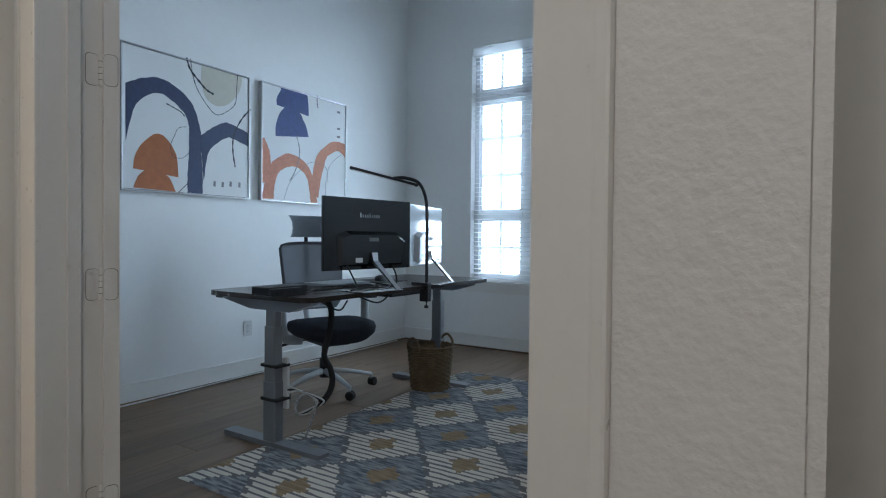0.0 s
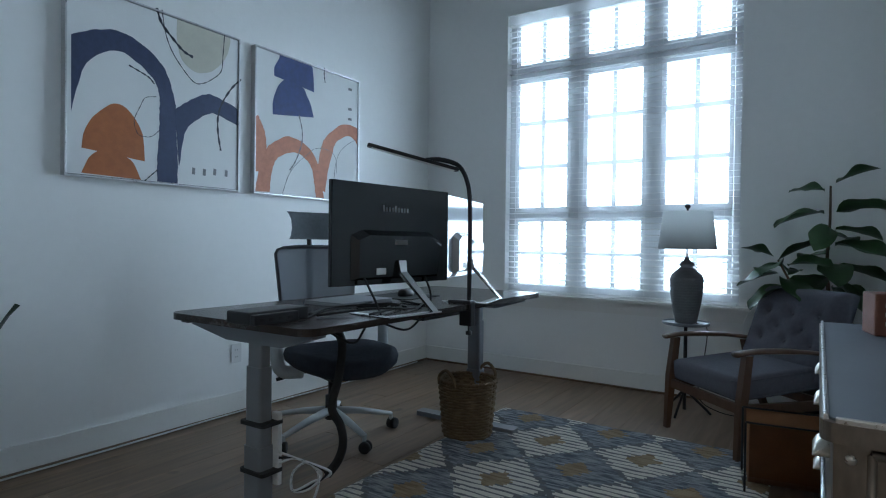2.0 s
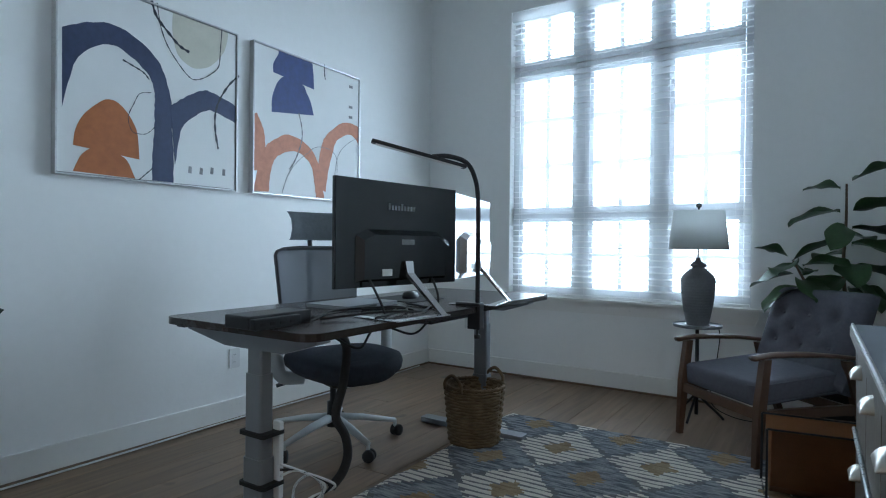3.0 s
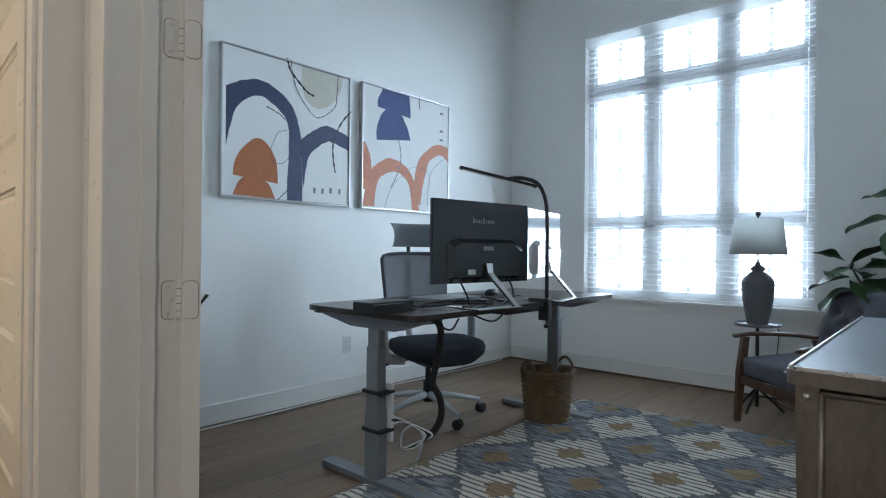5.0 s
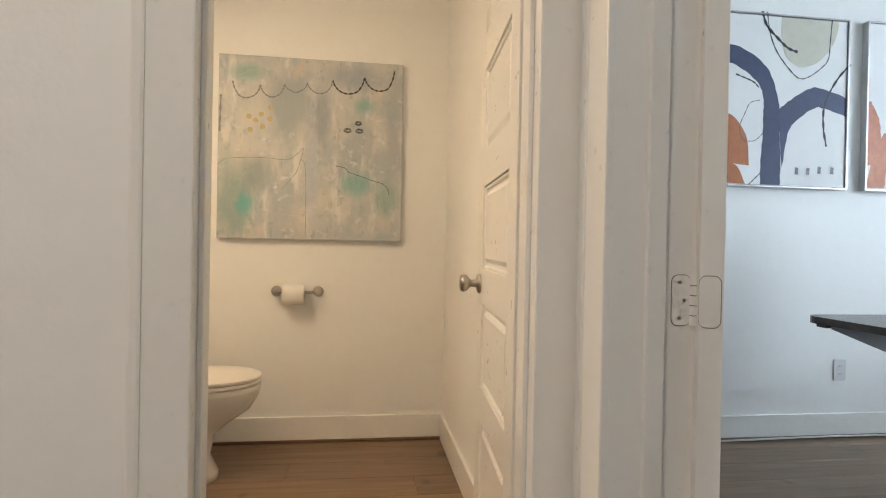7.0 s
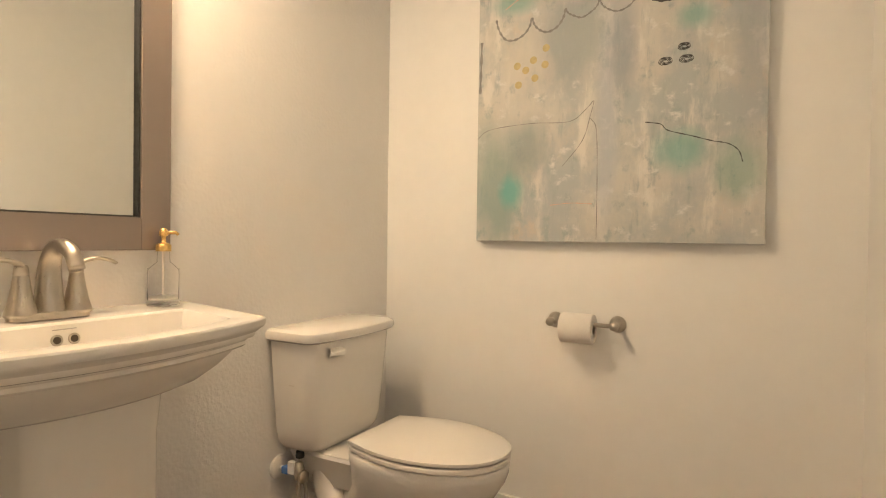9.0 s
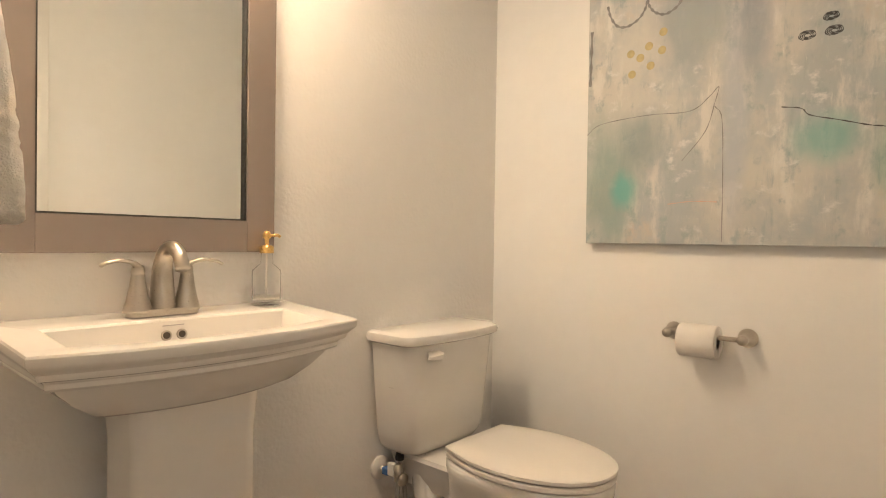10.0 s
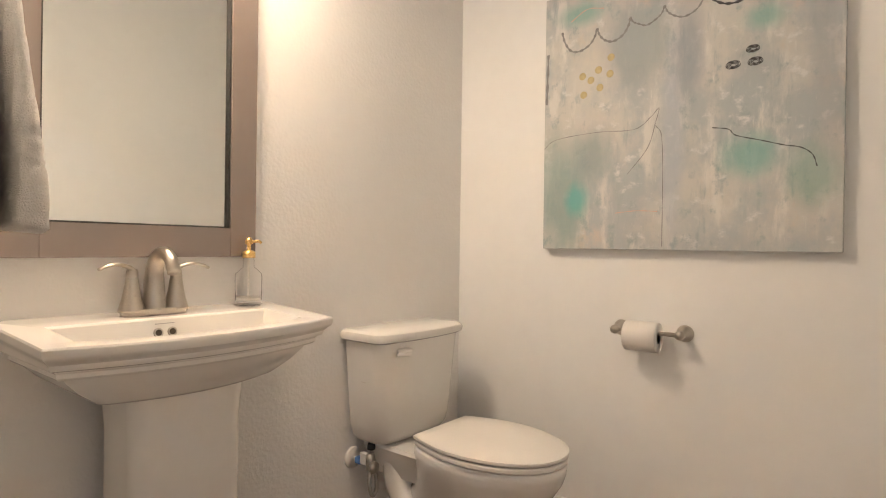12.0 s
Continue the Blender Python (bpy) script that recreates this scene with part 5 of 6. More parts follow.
def monitor(label, ax, ay, bx, by, z0, z1, back, logo):
    """A monitor whose back shows; lower edge from a to b, seen from +x."""
    ang = math.degrees(math.atan2(by - ay, bx - ax))
    wid = math.hypot(bx - ax, by - ay)
    t = thing("monitor", label, "monitor", pose((ax + bx) / 2, (ay + by) / 2, DZ, 0, 0, ang), "monitors on the desk")
    a0, a1 = z0 - DZ, z1 - DZ
    hw_ = wid / 2
    part("housing", B(-hw_, hw_, -0.008, 0.010, a0, a1, bevel=0.003), back, t)
    lv = [[(x, -0.008, z) for x, z in ((-hw_ * 0.72, a0 + 0.02), (hw_ * 0.78, a0 + 0.02), (hw_ * 0.86, a0 + 0.17), (hw_ * 0.6, a0 + 0.21), (-hw_ * 0.55, a0 + 0.21), (-hw_ * 0.72, a0 + 0.19))],
          [(x, -0.035, z) for x, z in ((-hw_ * 0.66, a0 + 0.03), (hw_ * 0.68, a0 + 0.03), (hw_ * 0.76, a0 + 0.15), (hw_ * 0.55, a0 + 0.19), (-hw_ * 0.5, a0 + 0.19), (-hw_ * 0.66, a0 + 0.17))]]
    part("electronics_box", loft(lv), back, t)
    part("screen", B(-hw_ + 0.006, hw_ - 0.006, 0.0102, 0.012, a0 + 0.012, a1 - 0.006), SCREEN, t)
    part("stand_leg", loft([[(-0.02, -0.046, 0.205), (0.022, -0.046, 0.205), (0.022, -0.035, 0.205), (-0.02, -0.035, 0.205)], [(-0.018, -0.056, 0.16), (0.018, -0.056, 0.16), (0.018, -0.044, 0.15), (-0.018, -0.044, 0.15)], [(0.052, -0.17, 0.004), (0.084, -0.17, 0.004), (0.084, -0.158, 0.004), (0.052, -0.158, 0.004)]]), CHROME, t)
    part("stand_base", B(-0.19, 0.10, -0.17, -0.13, 0.0, 0.006, bevel=0.002), CHROME, t)
    part("stand_foot", B(-0.19, -0.16, -0.13, 0.05, 0.0, 0.006, bevel=0.002), CHROME, t)
    part("port_label", B(-0.03, 0.04, -0.0365, -0.0352, a0 + 0.155, a0 + 0.175), GREYLINE, t)
    part("rating_label", B(-0.13, -0.08, -0.0365, -0.0352, a0 + 0.04, a0 + 0.065), WHITEP, t)
    if logo:
        bars = bmesh.new()
        for k in range(9):
            box(bars, -0.075 + k * 0.017, -0.075 + k * 0.017 + 0.010, -0.0092, -0.0081, a0 + 0.285, a0 + 0.285 + (0.026 if k in (0, 4) else 0.018))
        part("logo_bars", bars, STEEL, t, "raised silver maker's mark")


monitor("black flat monitor seen from behind on a silver stand", -1.062, 2.492, -0.982, 3.142, 0.893, 1.283, GLOSSB, True)
monitor("glossy silver-backed monitor angled beside the black one", -1.0, 3.16, -1.13, 3.72, 0.90, 1.275, GLOSSW, False)

# desk lamp
dl = thing("desk_lamp", "black gooseneck desk lamp clamped to the desk edge", "desk lamp", pose(-0.925, 3.25, DZ))
part("clamp", B(-0.04, 0.022, -0.02, 0.02, -0.10, 0.012, bevel=0.005), BLACK, dl)
part("clamp_screw", lathe([(0.014, -0.14), (0.014, -0.125), (0.005, -0.123), (0.005, -0.09)], 14), BLACK, dl, smooth=True)
part("control_puck", B(-0.10, 0.02, -0.025, 0.025, 0.0, 0.016, bevel=0.006), BLACK, dl)
part("gooseneck", tube(spline([(0, 0, 0.01), (0, 0, 0.25), (0, -0.004, 0.46), (-0.008, -0.02, 0.56), (-0.03, -0.06, 0.625), (-0.085, -0.12, 0.648), (-0.14, -0.16, 0.645)], 8), 0.0105, 12), BLACK, dl, smooth=True)
tip, end = Vector((-0.32, -0.347, 0.70)), Vector((-0.03, -0.06, 0.605))
d = (end - tip)
mm = Matrix.Translation((tip + end) / 2) @ d.to_track_quat("X", "Z").to_matrix().to_4x4()
part("light_bar", box(bmesh.new(), -d.length / 2, d.length / 2, -0.024, 0.024, -0.008, 0.008, bevel=0.006, m=mm), BLACK, dl)
part("diffuser", box(bmesh.new(), -d.length / 2 + 0.02, d.length / 2 - 0.02, -0.018, 0.018, -0.0095, -0.0075, m=mm), PLASTIC, dl, "white light diffuser")

# things on the desk
dk = thing("docking_station", "black docking station with ports on the desk", "docking station", pose(-1.19, 2.33, DZ))
part("case", B(-0.06, 0.06, -0.13, 0.13, 0.0, 0.042, bevel=0.006), BLACK, dk)
part("case_step", B(0.061, 0.085, -0.13, 0.06, 0.0, 0.035, bevel=0.004), BLACK, dk)
for k in range(4):
    part("port", B(0.0855, 0.087, -0.11 + k * 0.04, -0.09 + k * 0.04, 0.012, 0.022), DARK, dk)
kb = thing("laptop", "closed dark grey laptop lying on the desk", "laptop", pose(-1.38, 2.95, DZ, 0, 0, 90))
part("laptop_base", prism(rounded(-0.17, 0.17, -0.12, 0.12, 0.015), 0.009), STEEL, kb)
part("laptop_lid", prism(rounded(-0.17, 0.17, -0.12, 0.12, 0.015), 0.006, pose(0, 0, 0.0095)), STEEL, kb)
ms = thing("mouse_mat", "thin black mouse mat on the desk", "mouse mat", pose(-1.38, 3.35, DZ))
part("mat", prism(rounded(-0.14, 0.14, -0.15, 0.15, 0.02), 0.003), RUBBER, ms)
mo = thing("mouse", "black computer mouse on the mat", "mouse", pose(-1.36, 3.35, DZ + 0.003))
part("shell", loft([egg(0.03, 0.05, 0.05, 0.0, 20), egg(0.032, 0.052, 0.052, 0.012, 20), egg(0.024, 0.045, 0.04, 0.030, 20), egg(0.010, 0.02, 0.02, 0.036, 20)]), BLACK, mo, smooth=True)

# ---- office: task chair ----
CHAIRW = material("pale_grey_nylon", (0.50, 0.52, 0.53), 0.45, var=0.04)
FABRIC = material("charcoal_fabric", (0.045, 0.05, 0.065), 0.9, var=0.2, scale=40, bump=0.5, bump_scale=600, spec=0.2)
MESHM = bpy.data.materials.new("grey_mesh_fabric")
MESHM.use_nodes = True
nt = MESHM.node_tree
pb = nt.nodes["Principled BSDF"]
pb.inputs["Base Color"].default_value, pb.inputs["Roughness"].default_value = (0.13, 0.145, 0.17, 1), 0.8
ck = nt.nodes.new("ShaderNodeTexChecker")
ck.inputs["Scale"].default_value = 420
cc = nt.nodes.new("ShaderNodeTexCoord")
nt.links.new(cc.outputs["Object"], ck.inputs[0])
mr = nt.nodes.new("ShaderNodeMapRange")
mr.inputs["To Min"].default_value, mr.inputs["To Max"].default_value = 0.8, 1.0
nt.links.new(ck.outputs["Fac"], mr.inputs[0])
nt.links.new(mr.outputs[0], pb.inputs["Alpha"])


FRAMEG = material("dark_grey_nylon", (0.07, 0.075, 0.085), 0.5, var=0.1)
HEADREST = material("grey_headrest_fabric", (0.24, 0.26, 0.285), 0.85, var=0.12, scale=60, bump=0.4, bump_scale=500, spec=0.2)


def task_chair(x, y, ang):
    t = thing("office_chair", "grey mesh task chair with headrest and charcoal seat", "office chair", pose(x, y, 0, 0, 0, ang))
    for k in range(5):
        a = radians(72 * k + 3)
        c, s = math.cos(a), math.sin(a)
        part("base_arm", tube([(0.03 * c, 0.03 * s, 0.135), (0.16 * c, 0.16 * s, 0.12), (0.34 * c, 0.34 * s, 0.085)], [0.03, 0.025, 0.017], 10, flat=0.7), CHAIRW, t, smooth=True)
        ca = part("caster", lathe([(0.012, -0.024), (0.028, -0.024), (0.030, -0.02), (0.030, -0.004), (0.026, -0.003), (0.026, 0.003), (0.030, 0.004), (0.030, 0.02), (0.028, 0.024), (0.012, 0.024)], 20, pose(0.35 * c, 0.35 * s, 0.031, 90, 0, 72 * k + 41)), RUBBER, t, smooth=True)
        part("caster_stem", tube([(0.34 * c, 0.34 * s, 0.05), (0.34 * c, 0.34 * s, 0.09)], 0.01), CHAIRW, ca)
    part("gas_column", lathe([(0.032, 0.09), (0.032, 0.22), (0.018, 0.225), (0.018, 0.345)], 18), BLACK, t, smooth=True)
    part("tilt_mechanism", B(-0.08, 0.20, -0.10, 0.10, 0.335, 0.384, bevel=0.015), BLACK, t)
    part("tilt_lever", tube(spline([(0.02, -0.09, 0.365), (0.0, -0.20, 0.36), (-0.03, -0.30, 0.335)], 5), [0.009] * 6 + [0.016] * 5, flat=0.6), BLACK, t, smooth=True)
    lv = []
    for sc, z in ((0.66, 0.383), (0.86, 0.396), (0.98, 0.428), (1.0, 0.458), (0.97, 0.482), (0.85, 0.494), (0.5, 0.498)):
        P = []
        for i in range(36):
            a = 2 * math.pi * i / 36
            cx, sy = math.cos(a), math.sin(a)
            P.append((0.11 + 0.27 * sc * math.copysign(abs(cx) ** 0.7, cx), 0.28 * sc * math.copysign(abs(sy) ** 0.7, sy), z - 0.025 * max(0, cx) ** 3 + 0.01 * sy * sy))
        lv.append(P)
    part("seat", loft(lv), FABRIC, t, "charcoal upholstered seat", True)
    part("spine", tube(spline([(-0.04, 0, 0.365), (-0.22, 0, 0.40), (-0.31, 0, 0.55), (-0.295, 0, 0.78), (-0.305, 0, 1.03)], 6), 0.022, 10), CHAIRW, t, smooth=True)
    fr = []
    for z, hw_, dx in ((0.56, 0.17, -0.17), (0.60, 0.205, -0.175), (0.75, 0.222, -0.185), (0.90, 0.232, -0.205), (0.985, 0.236, -0.22), (1.005, 0.225, -0.222), (1.018, 0.19, -0.225), (1.026, 0.10, -0.226)):
        fr.append((z, hw_, dx))
    loop = [(dx, hw_, z) for z, hw_, dx in fr] + [(dx, -hw_, z) for z, hw_, dx in fr[::-1]]
    loop.append(loop[0])
    part("back_frame", tube(loop, 0.011, 8), FRAMEG, t, smooth=True)
    bm_ = bmesh.new()
    prevr = None
    for z, hw_, dx in fr:
        rr_ = [bm_.verts.new((dx - 0.05 * (1 - (k / 6 - 1) ** 2) + 0.02, hw_ * (k / 6 - 1), z)) for k in range(13)]
        if prevr:
            for k in range(12):
                bm_.faces.new((prevr[k], prevr[k + 1], rr_[k + 1], rr_[k]))
        prevr = rr_
    part("back_mesh", bm_, MESHM, t, "translucent grey mesh back", True)
    bm_ = bmesh.new()
    prevr = None
    for z, hw_, dx in ((1.068, 0.155, -0.235), (1.085, 0.147, -0.236), (1.13, 0.138, -0.238), (1.18, 0.140, -0.246), (1.21, 0.150, -0.258), (1.226, 0.158, -0.27)):
        rr_ = [bm_.verts.new((dx - 0.035 * (1 - (k / 5 - 1) ** 2), hw_ * (k / 5 - 1), z)) for k in range(11)]
        if prevr:
            for k in range(10):
                bm_.faces.new((prevr[k], prevr[k + 1], rr_[k + 1], rr_[k]))
        prevr = rr_
    bmesh.ops.solidify(bm_, geom=list(bm_.faces), thickness=0.018)
    part("headrest", bm_, HEADREST, t, "grey mesh headrest", True)
    part("headrest_stem", tube([(-0.305, 0, 1.0), (-0.325, 0, 1.12)], 0.014), BLACK, t)
    for s in (-1, 1):
        part("arm_post", tube(spline([(0.03, s * 0.18, 0.372), (0.02, s * 0.29, 0.39), (0.01, s * 0.315, 0.48), (0.01, s * 0.315, 0.64)], 5), 0.024, 10, flat=1.4), CHAIRW, t, smooth=True)
        part("arm_pad", prism(rounded(-0.10, 0.14, s * 0.315 - 0.04, s * 0.315 + 0.04, 0.03), 0.025, pose(0, 0, 0.64), bevel=0.006), BLACK, t)


task_chair(-1.81, 3.285, -20)

# ---- office: basket ----
WICKER = material("woven_seagrass", (0.17, 0.115, 0.065), 0.75, var=0.35, scale=22, bump=0.6, bump_scale=250, spec=0.2)
bk = thing("wicker_basket", "round woven seagrass waste basket with two handles", "basket", pose(-1.195, 3.705, 0.014))
bm = bmesh.new()
NR = 19
for k in range(NR):
    z = 0.008 + k * 0.0152
    rad = 0.128 + 0.026 * (k / NR)
    pts = [(rad + 0.004 * math.sin(14 * a + (k % 2) * math.pi), a) for a in [2 * math.pi * i / 56 for i in range(57)]]
    tube([(r * math.cos(a), r * math.sin(a), z + 0.0025 * math.sin(7 * a + k)) for r, a in pts], 0.0088, 6, bm)
part("weave", bm, WICKER, bk, smooth=True)
part("lining", lathe([(0.0, 0.004), (0.122, 0.004), (0.146, 0.285), (0.149, 0.285), (0.126, 0.0), (0, 0.0)], 40), WICKER, bk, smooth=True)
bm = bmesh.new()
for s in (0, 1):
    n = 70
    tube([((0.155 + 0.006 * math.cos(24 * a + s * math.pi)) * math.cos(a), (0.155 + 0.006 * math.cos(24 * a + s * math.pi)) * math.sin(a), 0.297 + 0.006 * math.sin(24 * a + s * math.pi)) for a in [2 * math.pi * i / n for i in range(n + 1)]], 0.0075, 6, bm)
part("rim_braid", bm, WICKER, bk, smooth=True)
for a in (75, 255):
    c, s = math.cos(radians(a)), math.sin(radians(a))
    P = spline([(0.155 * c - 0.06 * s, 0.155 * s + 0.06 * c, 0.285), (0.158 * c - 0.055 * s, 0.158 * s + 0.055 * c, 0.33), (0.16 * c, 0.16 * s, 0.365), (0.158 * c + 0.055 * s, 0.158 * s - 0.055 * c, 0.33), (0.155 * c + 0.06 * s, 0.155 * s - 0.06 * c, 0.285)], 6)
    part("handle", tube(P, 0.009, 8), WICKER, bk, smooth=True)

# ---- office: side table and lamp ----
st_ = thing("side_table", "small round metal side table under the window", "side table", pose(-0.285, 4.85, 0))
part("tabletop", lathe([(0, 0.565), (0.135, 0.565), (0.14, 0.57), (0.14, 0.582), (0.134, 0.584), (0.132, 0.576), (0, 0.576)], 40), STEEL, st_)
part("pole", tube([(0, 0, 0.03), (0, 0, 0.566)], 0.011, 12), BLACK, st_, smooth=True)
for k in range(3):
    a = radians(120 * k + 20)
    part("leg", tube(spline([(0, 0, 0.16), (0.06 * math.cos(a), 0.06 * math.sin(a), 0.10), (0.12 * math.cos(a), 0.12 * math.sin(a), 0.045), (0.155 * math.cos(a), 0.155 * math.sin(a), 0.008)], 5), 0.008), BLACK, st_, smooth=True)
GLAZE = material("ribbed_grey_glaze", (0.15, 0.155, 0.165), 0.45, var=0.25, scale=9, bump=0.2, bump_scale=90)
LINEN = material("white_linen", (0.78, 0.79, 0.78), 0.85, var=0.03, scale=20, bump=0.15, bump_scale=500)
nt = LINEN.node_tree
mx, tr_ = nt.nodes.new("ShaderNodeMixShader"), nt.nodes.new("ShaderNodeBsdfTranslucent")
tr_.inputs[0].default_value, mx.inputs[0].default_value = (0.86, 0.87, 0.86, 1), 0.6
nt.links.new(nt.nodes["Principled BSDF"].outputs[0], mx.inputs[1])
nt.links.new(tr_.outputs[0], mx.inputs[2])
nt.links.new(mx.outputs[0], nt.nodes["Material Output"].inputs[0])
tl = thing("table_lamp", "ribbed grey ceramic lamp with white drum shade, unlit", "table lamp", pose(-0.285, 4.85, 0.577))
prof = [(0.058, 0.0), (0.064, 0.004)]
for k in range(60):
    u = k / 59
    r = 0.064 + 0.036 * math.sin(min(1, u * 1.25) * math.pi / 2) if u < 0.8 else 0.10 - 0.055 * ((u - 0.8) / 0.2) ** 1.6
    prof.append((r + 0.0016 * math.sin(k * 2.1), 0.008 + 0.335 * u))
prof += [(0.034, 0.35), (0.048, 0.362), (0.046, 0.37), (0.02, 0.39), (0.012, 0.41)]
part("vase_body", lathe(prof, 40), GLAZE, tl, smooth=True)
part("lamp_stem", tube([(0, 0, 0.40), (0, 0, 0.72)], 0.006), NICKEL, tl)
part("shade", lathe([(0.172, 0.462), (0.145, 0.695), (0.143, 0.695), (0.170, 0.462), (0.172, 0.462)], 48), LINEN, tl, "white fabric drum shade", True)
part("finial", lathe([(0.006, 0.70), (0.006, 0.715), (0.016, 0.722), (0.018, 0.732), (0.012, 0.742), (0, 0.745)], 16), BLACK, tl, smooth=True)
bm = bmesh.new()
for k in range(3):
    a = radians(120 * k)
    tube([(0, 0, 0.70), (0.142 * math.cos(a), 0.142 * math.sin(a), 0.692)], 0.002, 5, bm)
part("shade_spider", bm, NICKEL, tl)
cable("lamp_cord", [(-0.22, 4.83, 0.58), (-0.16, 4.84, 0.55), (-0.18, 4.88, 0.35), (-0.22, 4.95, 0.1), (-0.1, 4.98, 0.012), (0.1, 4.95, 0.008)], 0.003, RUBBER, "thin dark lamp cord falling to the floor", 6)

# ---- office: armchair ----
WALNUT = material("walnut_frame", (0.10, 0.05, 0.028), 0.38, var=0.3, scale=10, aniso=(1, 1, 0.2))
TWEED = material("grey_tweed", (0.125, 0.125, 0.15), 0.92, var=0.14, scale=50, bump=0.5, bump_scale=500, spec=0.15)


def armchair(m):
    t = thing("armchair", "mid-century walnut armchair with tufted grey upholstery", "armchair", m)
    for s in (-1, 1):
        x = s * 0.285
        part("front_leg", loft([[(x - 0.014, -0.012, 0), (x + 0.014, -0.012, 0), (x + 0.014, 0.016, 0), (x - 0.014, 0.016, 0)], [(x - 0.02, 0.0, 0.30), (x + 0.02, 0.0, 0.30), (x + 0.02, 0.045, 0.30), (x - 0.02, 0.045, 0.30)], [(x - 0.018, 0.03, 0.525), (x + 0.018, 0.03, 0.525), (x + 0.018, 0.07, 0.525), (x - 0.018, 0.07, 0.525)]]), WALNUT, t)
        part("rear_leg", loft([[(x - 0.014, 0.70, 0), (x + 0.014, 0.70, 0), (x + 0.014, 0.728, 0), (x - 0.014, 0.728, 0)], [(x - 0.018, 0.56, 0.28), (x + 0.018, 0.56, 0.28), (x + 0.018, 0.61, 0.28), (x - 0.018, 0.61, 0.28)], [(x - 0.016, 0.50, 0.50), (x + 0.016, 0.50, 0.50), (x + 0.016, 0.54, 0.50), (x - 0.016, 0.54, 0.50)]]), WALNUT, t)
        P = spline([(x, -0.02, 0.53), (x, 0.10, 0.543), (x, 0.35, 0.535), (x, 0.62, 0.505)], 6)
        part("armrest", tube(P, [0.030] * 6 + [0.034] * 6 + [0.028] * 7, 10, flat=0.42), WALNUT, t, smooth=True)
        part("side_rail", B(x - 0.014, x + 0.014, 0.03, 0.60, 0.235, 0.285, bevel=0.005), WALNUT, t)
    part("front_rail", B(-0.27, 0.27, 0.01, 0.035, 0.235, 0.285, bevel=0.005), WALNUT, t)
    part("rear_rail", B(-0.27, 0.27, 0.56, 0.585, 0.22, 0.27, bevel=0.005), WALNUT, t)
    mm_ = pose(0, 0.02, 0.285, 5)
    sc = part("seat_cushion", box(bmesh.new(), -0.262, 0.262, 0, 0.55, 0.0, 0.12, bevel=0.035, m=mm_, seg=4), TWEED, t, smooth=True)
    for z in (0.018, 0.105):
        part("piping", tube([mm_ @ Vector((a, b_, z)) for a, b_ in rounded(-0.264, 0.264, -0.002, 0.552, 0.045)], 0.004, 6), TWEED, sc, smooth=True)
    mb = pose(0, 0.52, 0.33, -20)
    bm_ = bmesh.new()
    nx_, nz_ = 36, 32
    buttons = [(bx, bz) for bx in (-0.17, 0.0, 0.17) for bz in (0.20, 0.36)] + [(-0.085, 0.28), (0.085, 0.28)]

    def puff(x, z):
        e = min(1, (0.285 - abs(x)) / 0.05, z / 0.05, (0.52 - z) / 0.05)
        v_ = 0.055 * max(0, e) ** 0.5
        for bx, bz in buttons:
            v_ -= 0.03 * math.exp(-((x - bx) ** 2 + (z - bz) ** 2) / 0.0012)
        return v_
    g1 = [[bm_.verts.new(mb @ Vector((-0.285 + 0.57 * i / nx_, -0.03 - puff(-0.285 + 0.57 * i / nx_, 0.52 * j / nz_), 0.52 * j / nz_))) for i in range(nx_ + 1)] for j in range(nz_ + 1)]
    g2 = [[bm_.verts.new(mb @ Vector((-0.285 + 0.57 * i / nx_, 0.03, 0.52 * j / nz_))) for i in (0, nx_)] for j in (0, nz_)]
    for j in range(nz_):
        for i in range(nx_):
            bm_.faces.new((g1[j][i], g1[j][i + 1], g1[j + 1][i + 1], g1[j + 1][i]))
    bm_.faces.new((g2[0][0], g2[1][0], g2[1][1], g2[0][1]))
    bm_.faces.new([g2[0][0], g2[0][1]] + g1[0][::-1])
    bm_.faces.new([g2[1][1], g2[1][0]] + g1[nz_])
    bm_.faces.new([g2[1][0], g2[0][0]] + [r[0] for r in g1])
    bm_.faces.new([g2[0][1], g2[1][1]] + [r[nx_] for r in g1[::-1]])
    bc = part("back_cushion", bm_, TWEED, t, "button-tufted grey back", True)
    for bx, bz in buttons:
        part("button", lathe([(0.012, 0), (0.01, 0.005), (0, 0.007)], 12, mb @ pose(bx, -0.03 - puff(bx, bz), bz, 90)), TWEED, bc, smooth=True)


armchair(pose(-0.115, 4.315, 0, 0, 0, -44))

# magazine rack beside the chair
LEATHER = material("tan_leather", (0.36, 0.17, 0.075), 0.5, var=0.15, scale=12, bump=0.25, bump_scale=200)
mg = thing("magazine_rack", "tan leather sling magazine rack on black wire frame", "magazine rack", pose(0.33, 3.90, 0, 0, 0, 98))
for y in (-0.19, 0.19):
    loop = [(-0.13, y, 0.31), (-0.13, y, 0.012), (0.13, y, 0.012), (0.13, y, 0.31)]
    part("wire_end", tube(loop, 0.005, 6), BLACK, mg)
for x in (-0.13, 0.13):
    part("top_bar", tube([(x, -0.19, 0.31), (x, 0.19, 0.31)], 0.005, 6), BLACK, mg)
lv = [[(x, y, z) for y in (-0.175, 0.175)] for x, z in ((-0.132, 0.315), (-0.125, 0.18), (-0.10, 0.07), (-0.05, 0.03), (0.05, 0.03), (0.10, 0.07), (0.125, 0.18), (0.132, 0.315))]
bm = bmesh.new()
R_ = [[bm.verts.new(p) for p in r] for r in lv]
for a, b_ in zip(R_, R_[1:]):
    bm.faces.new((a[0], a[1], b_[1], b_[0]))
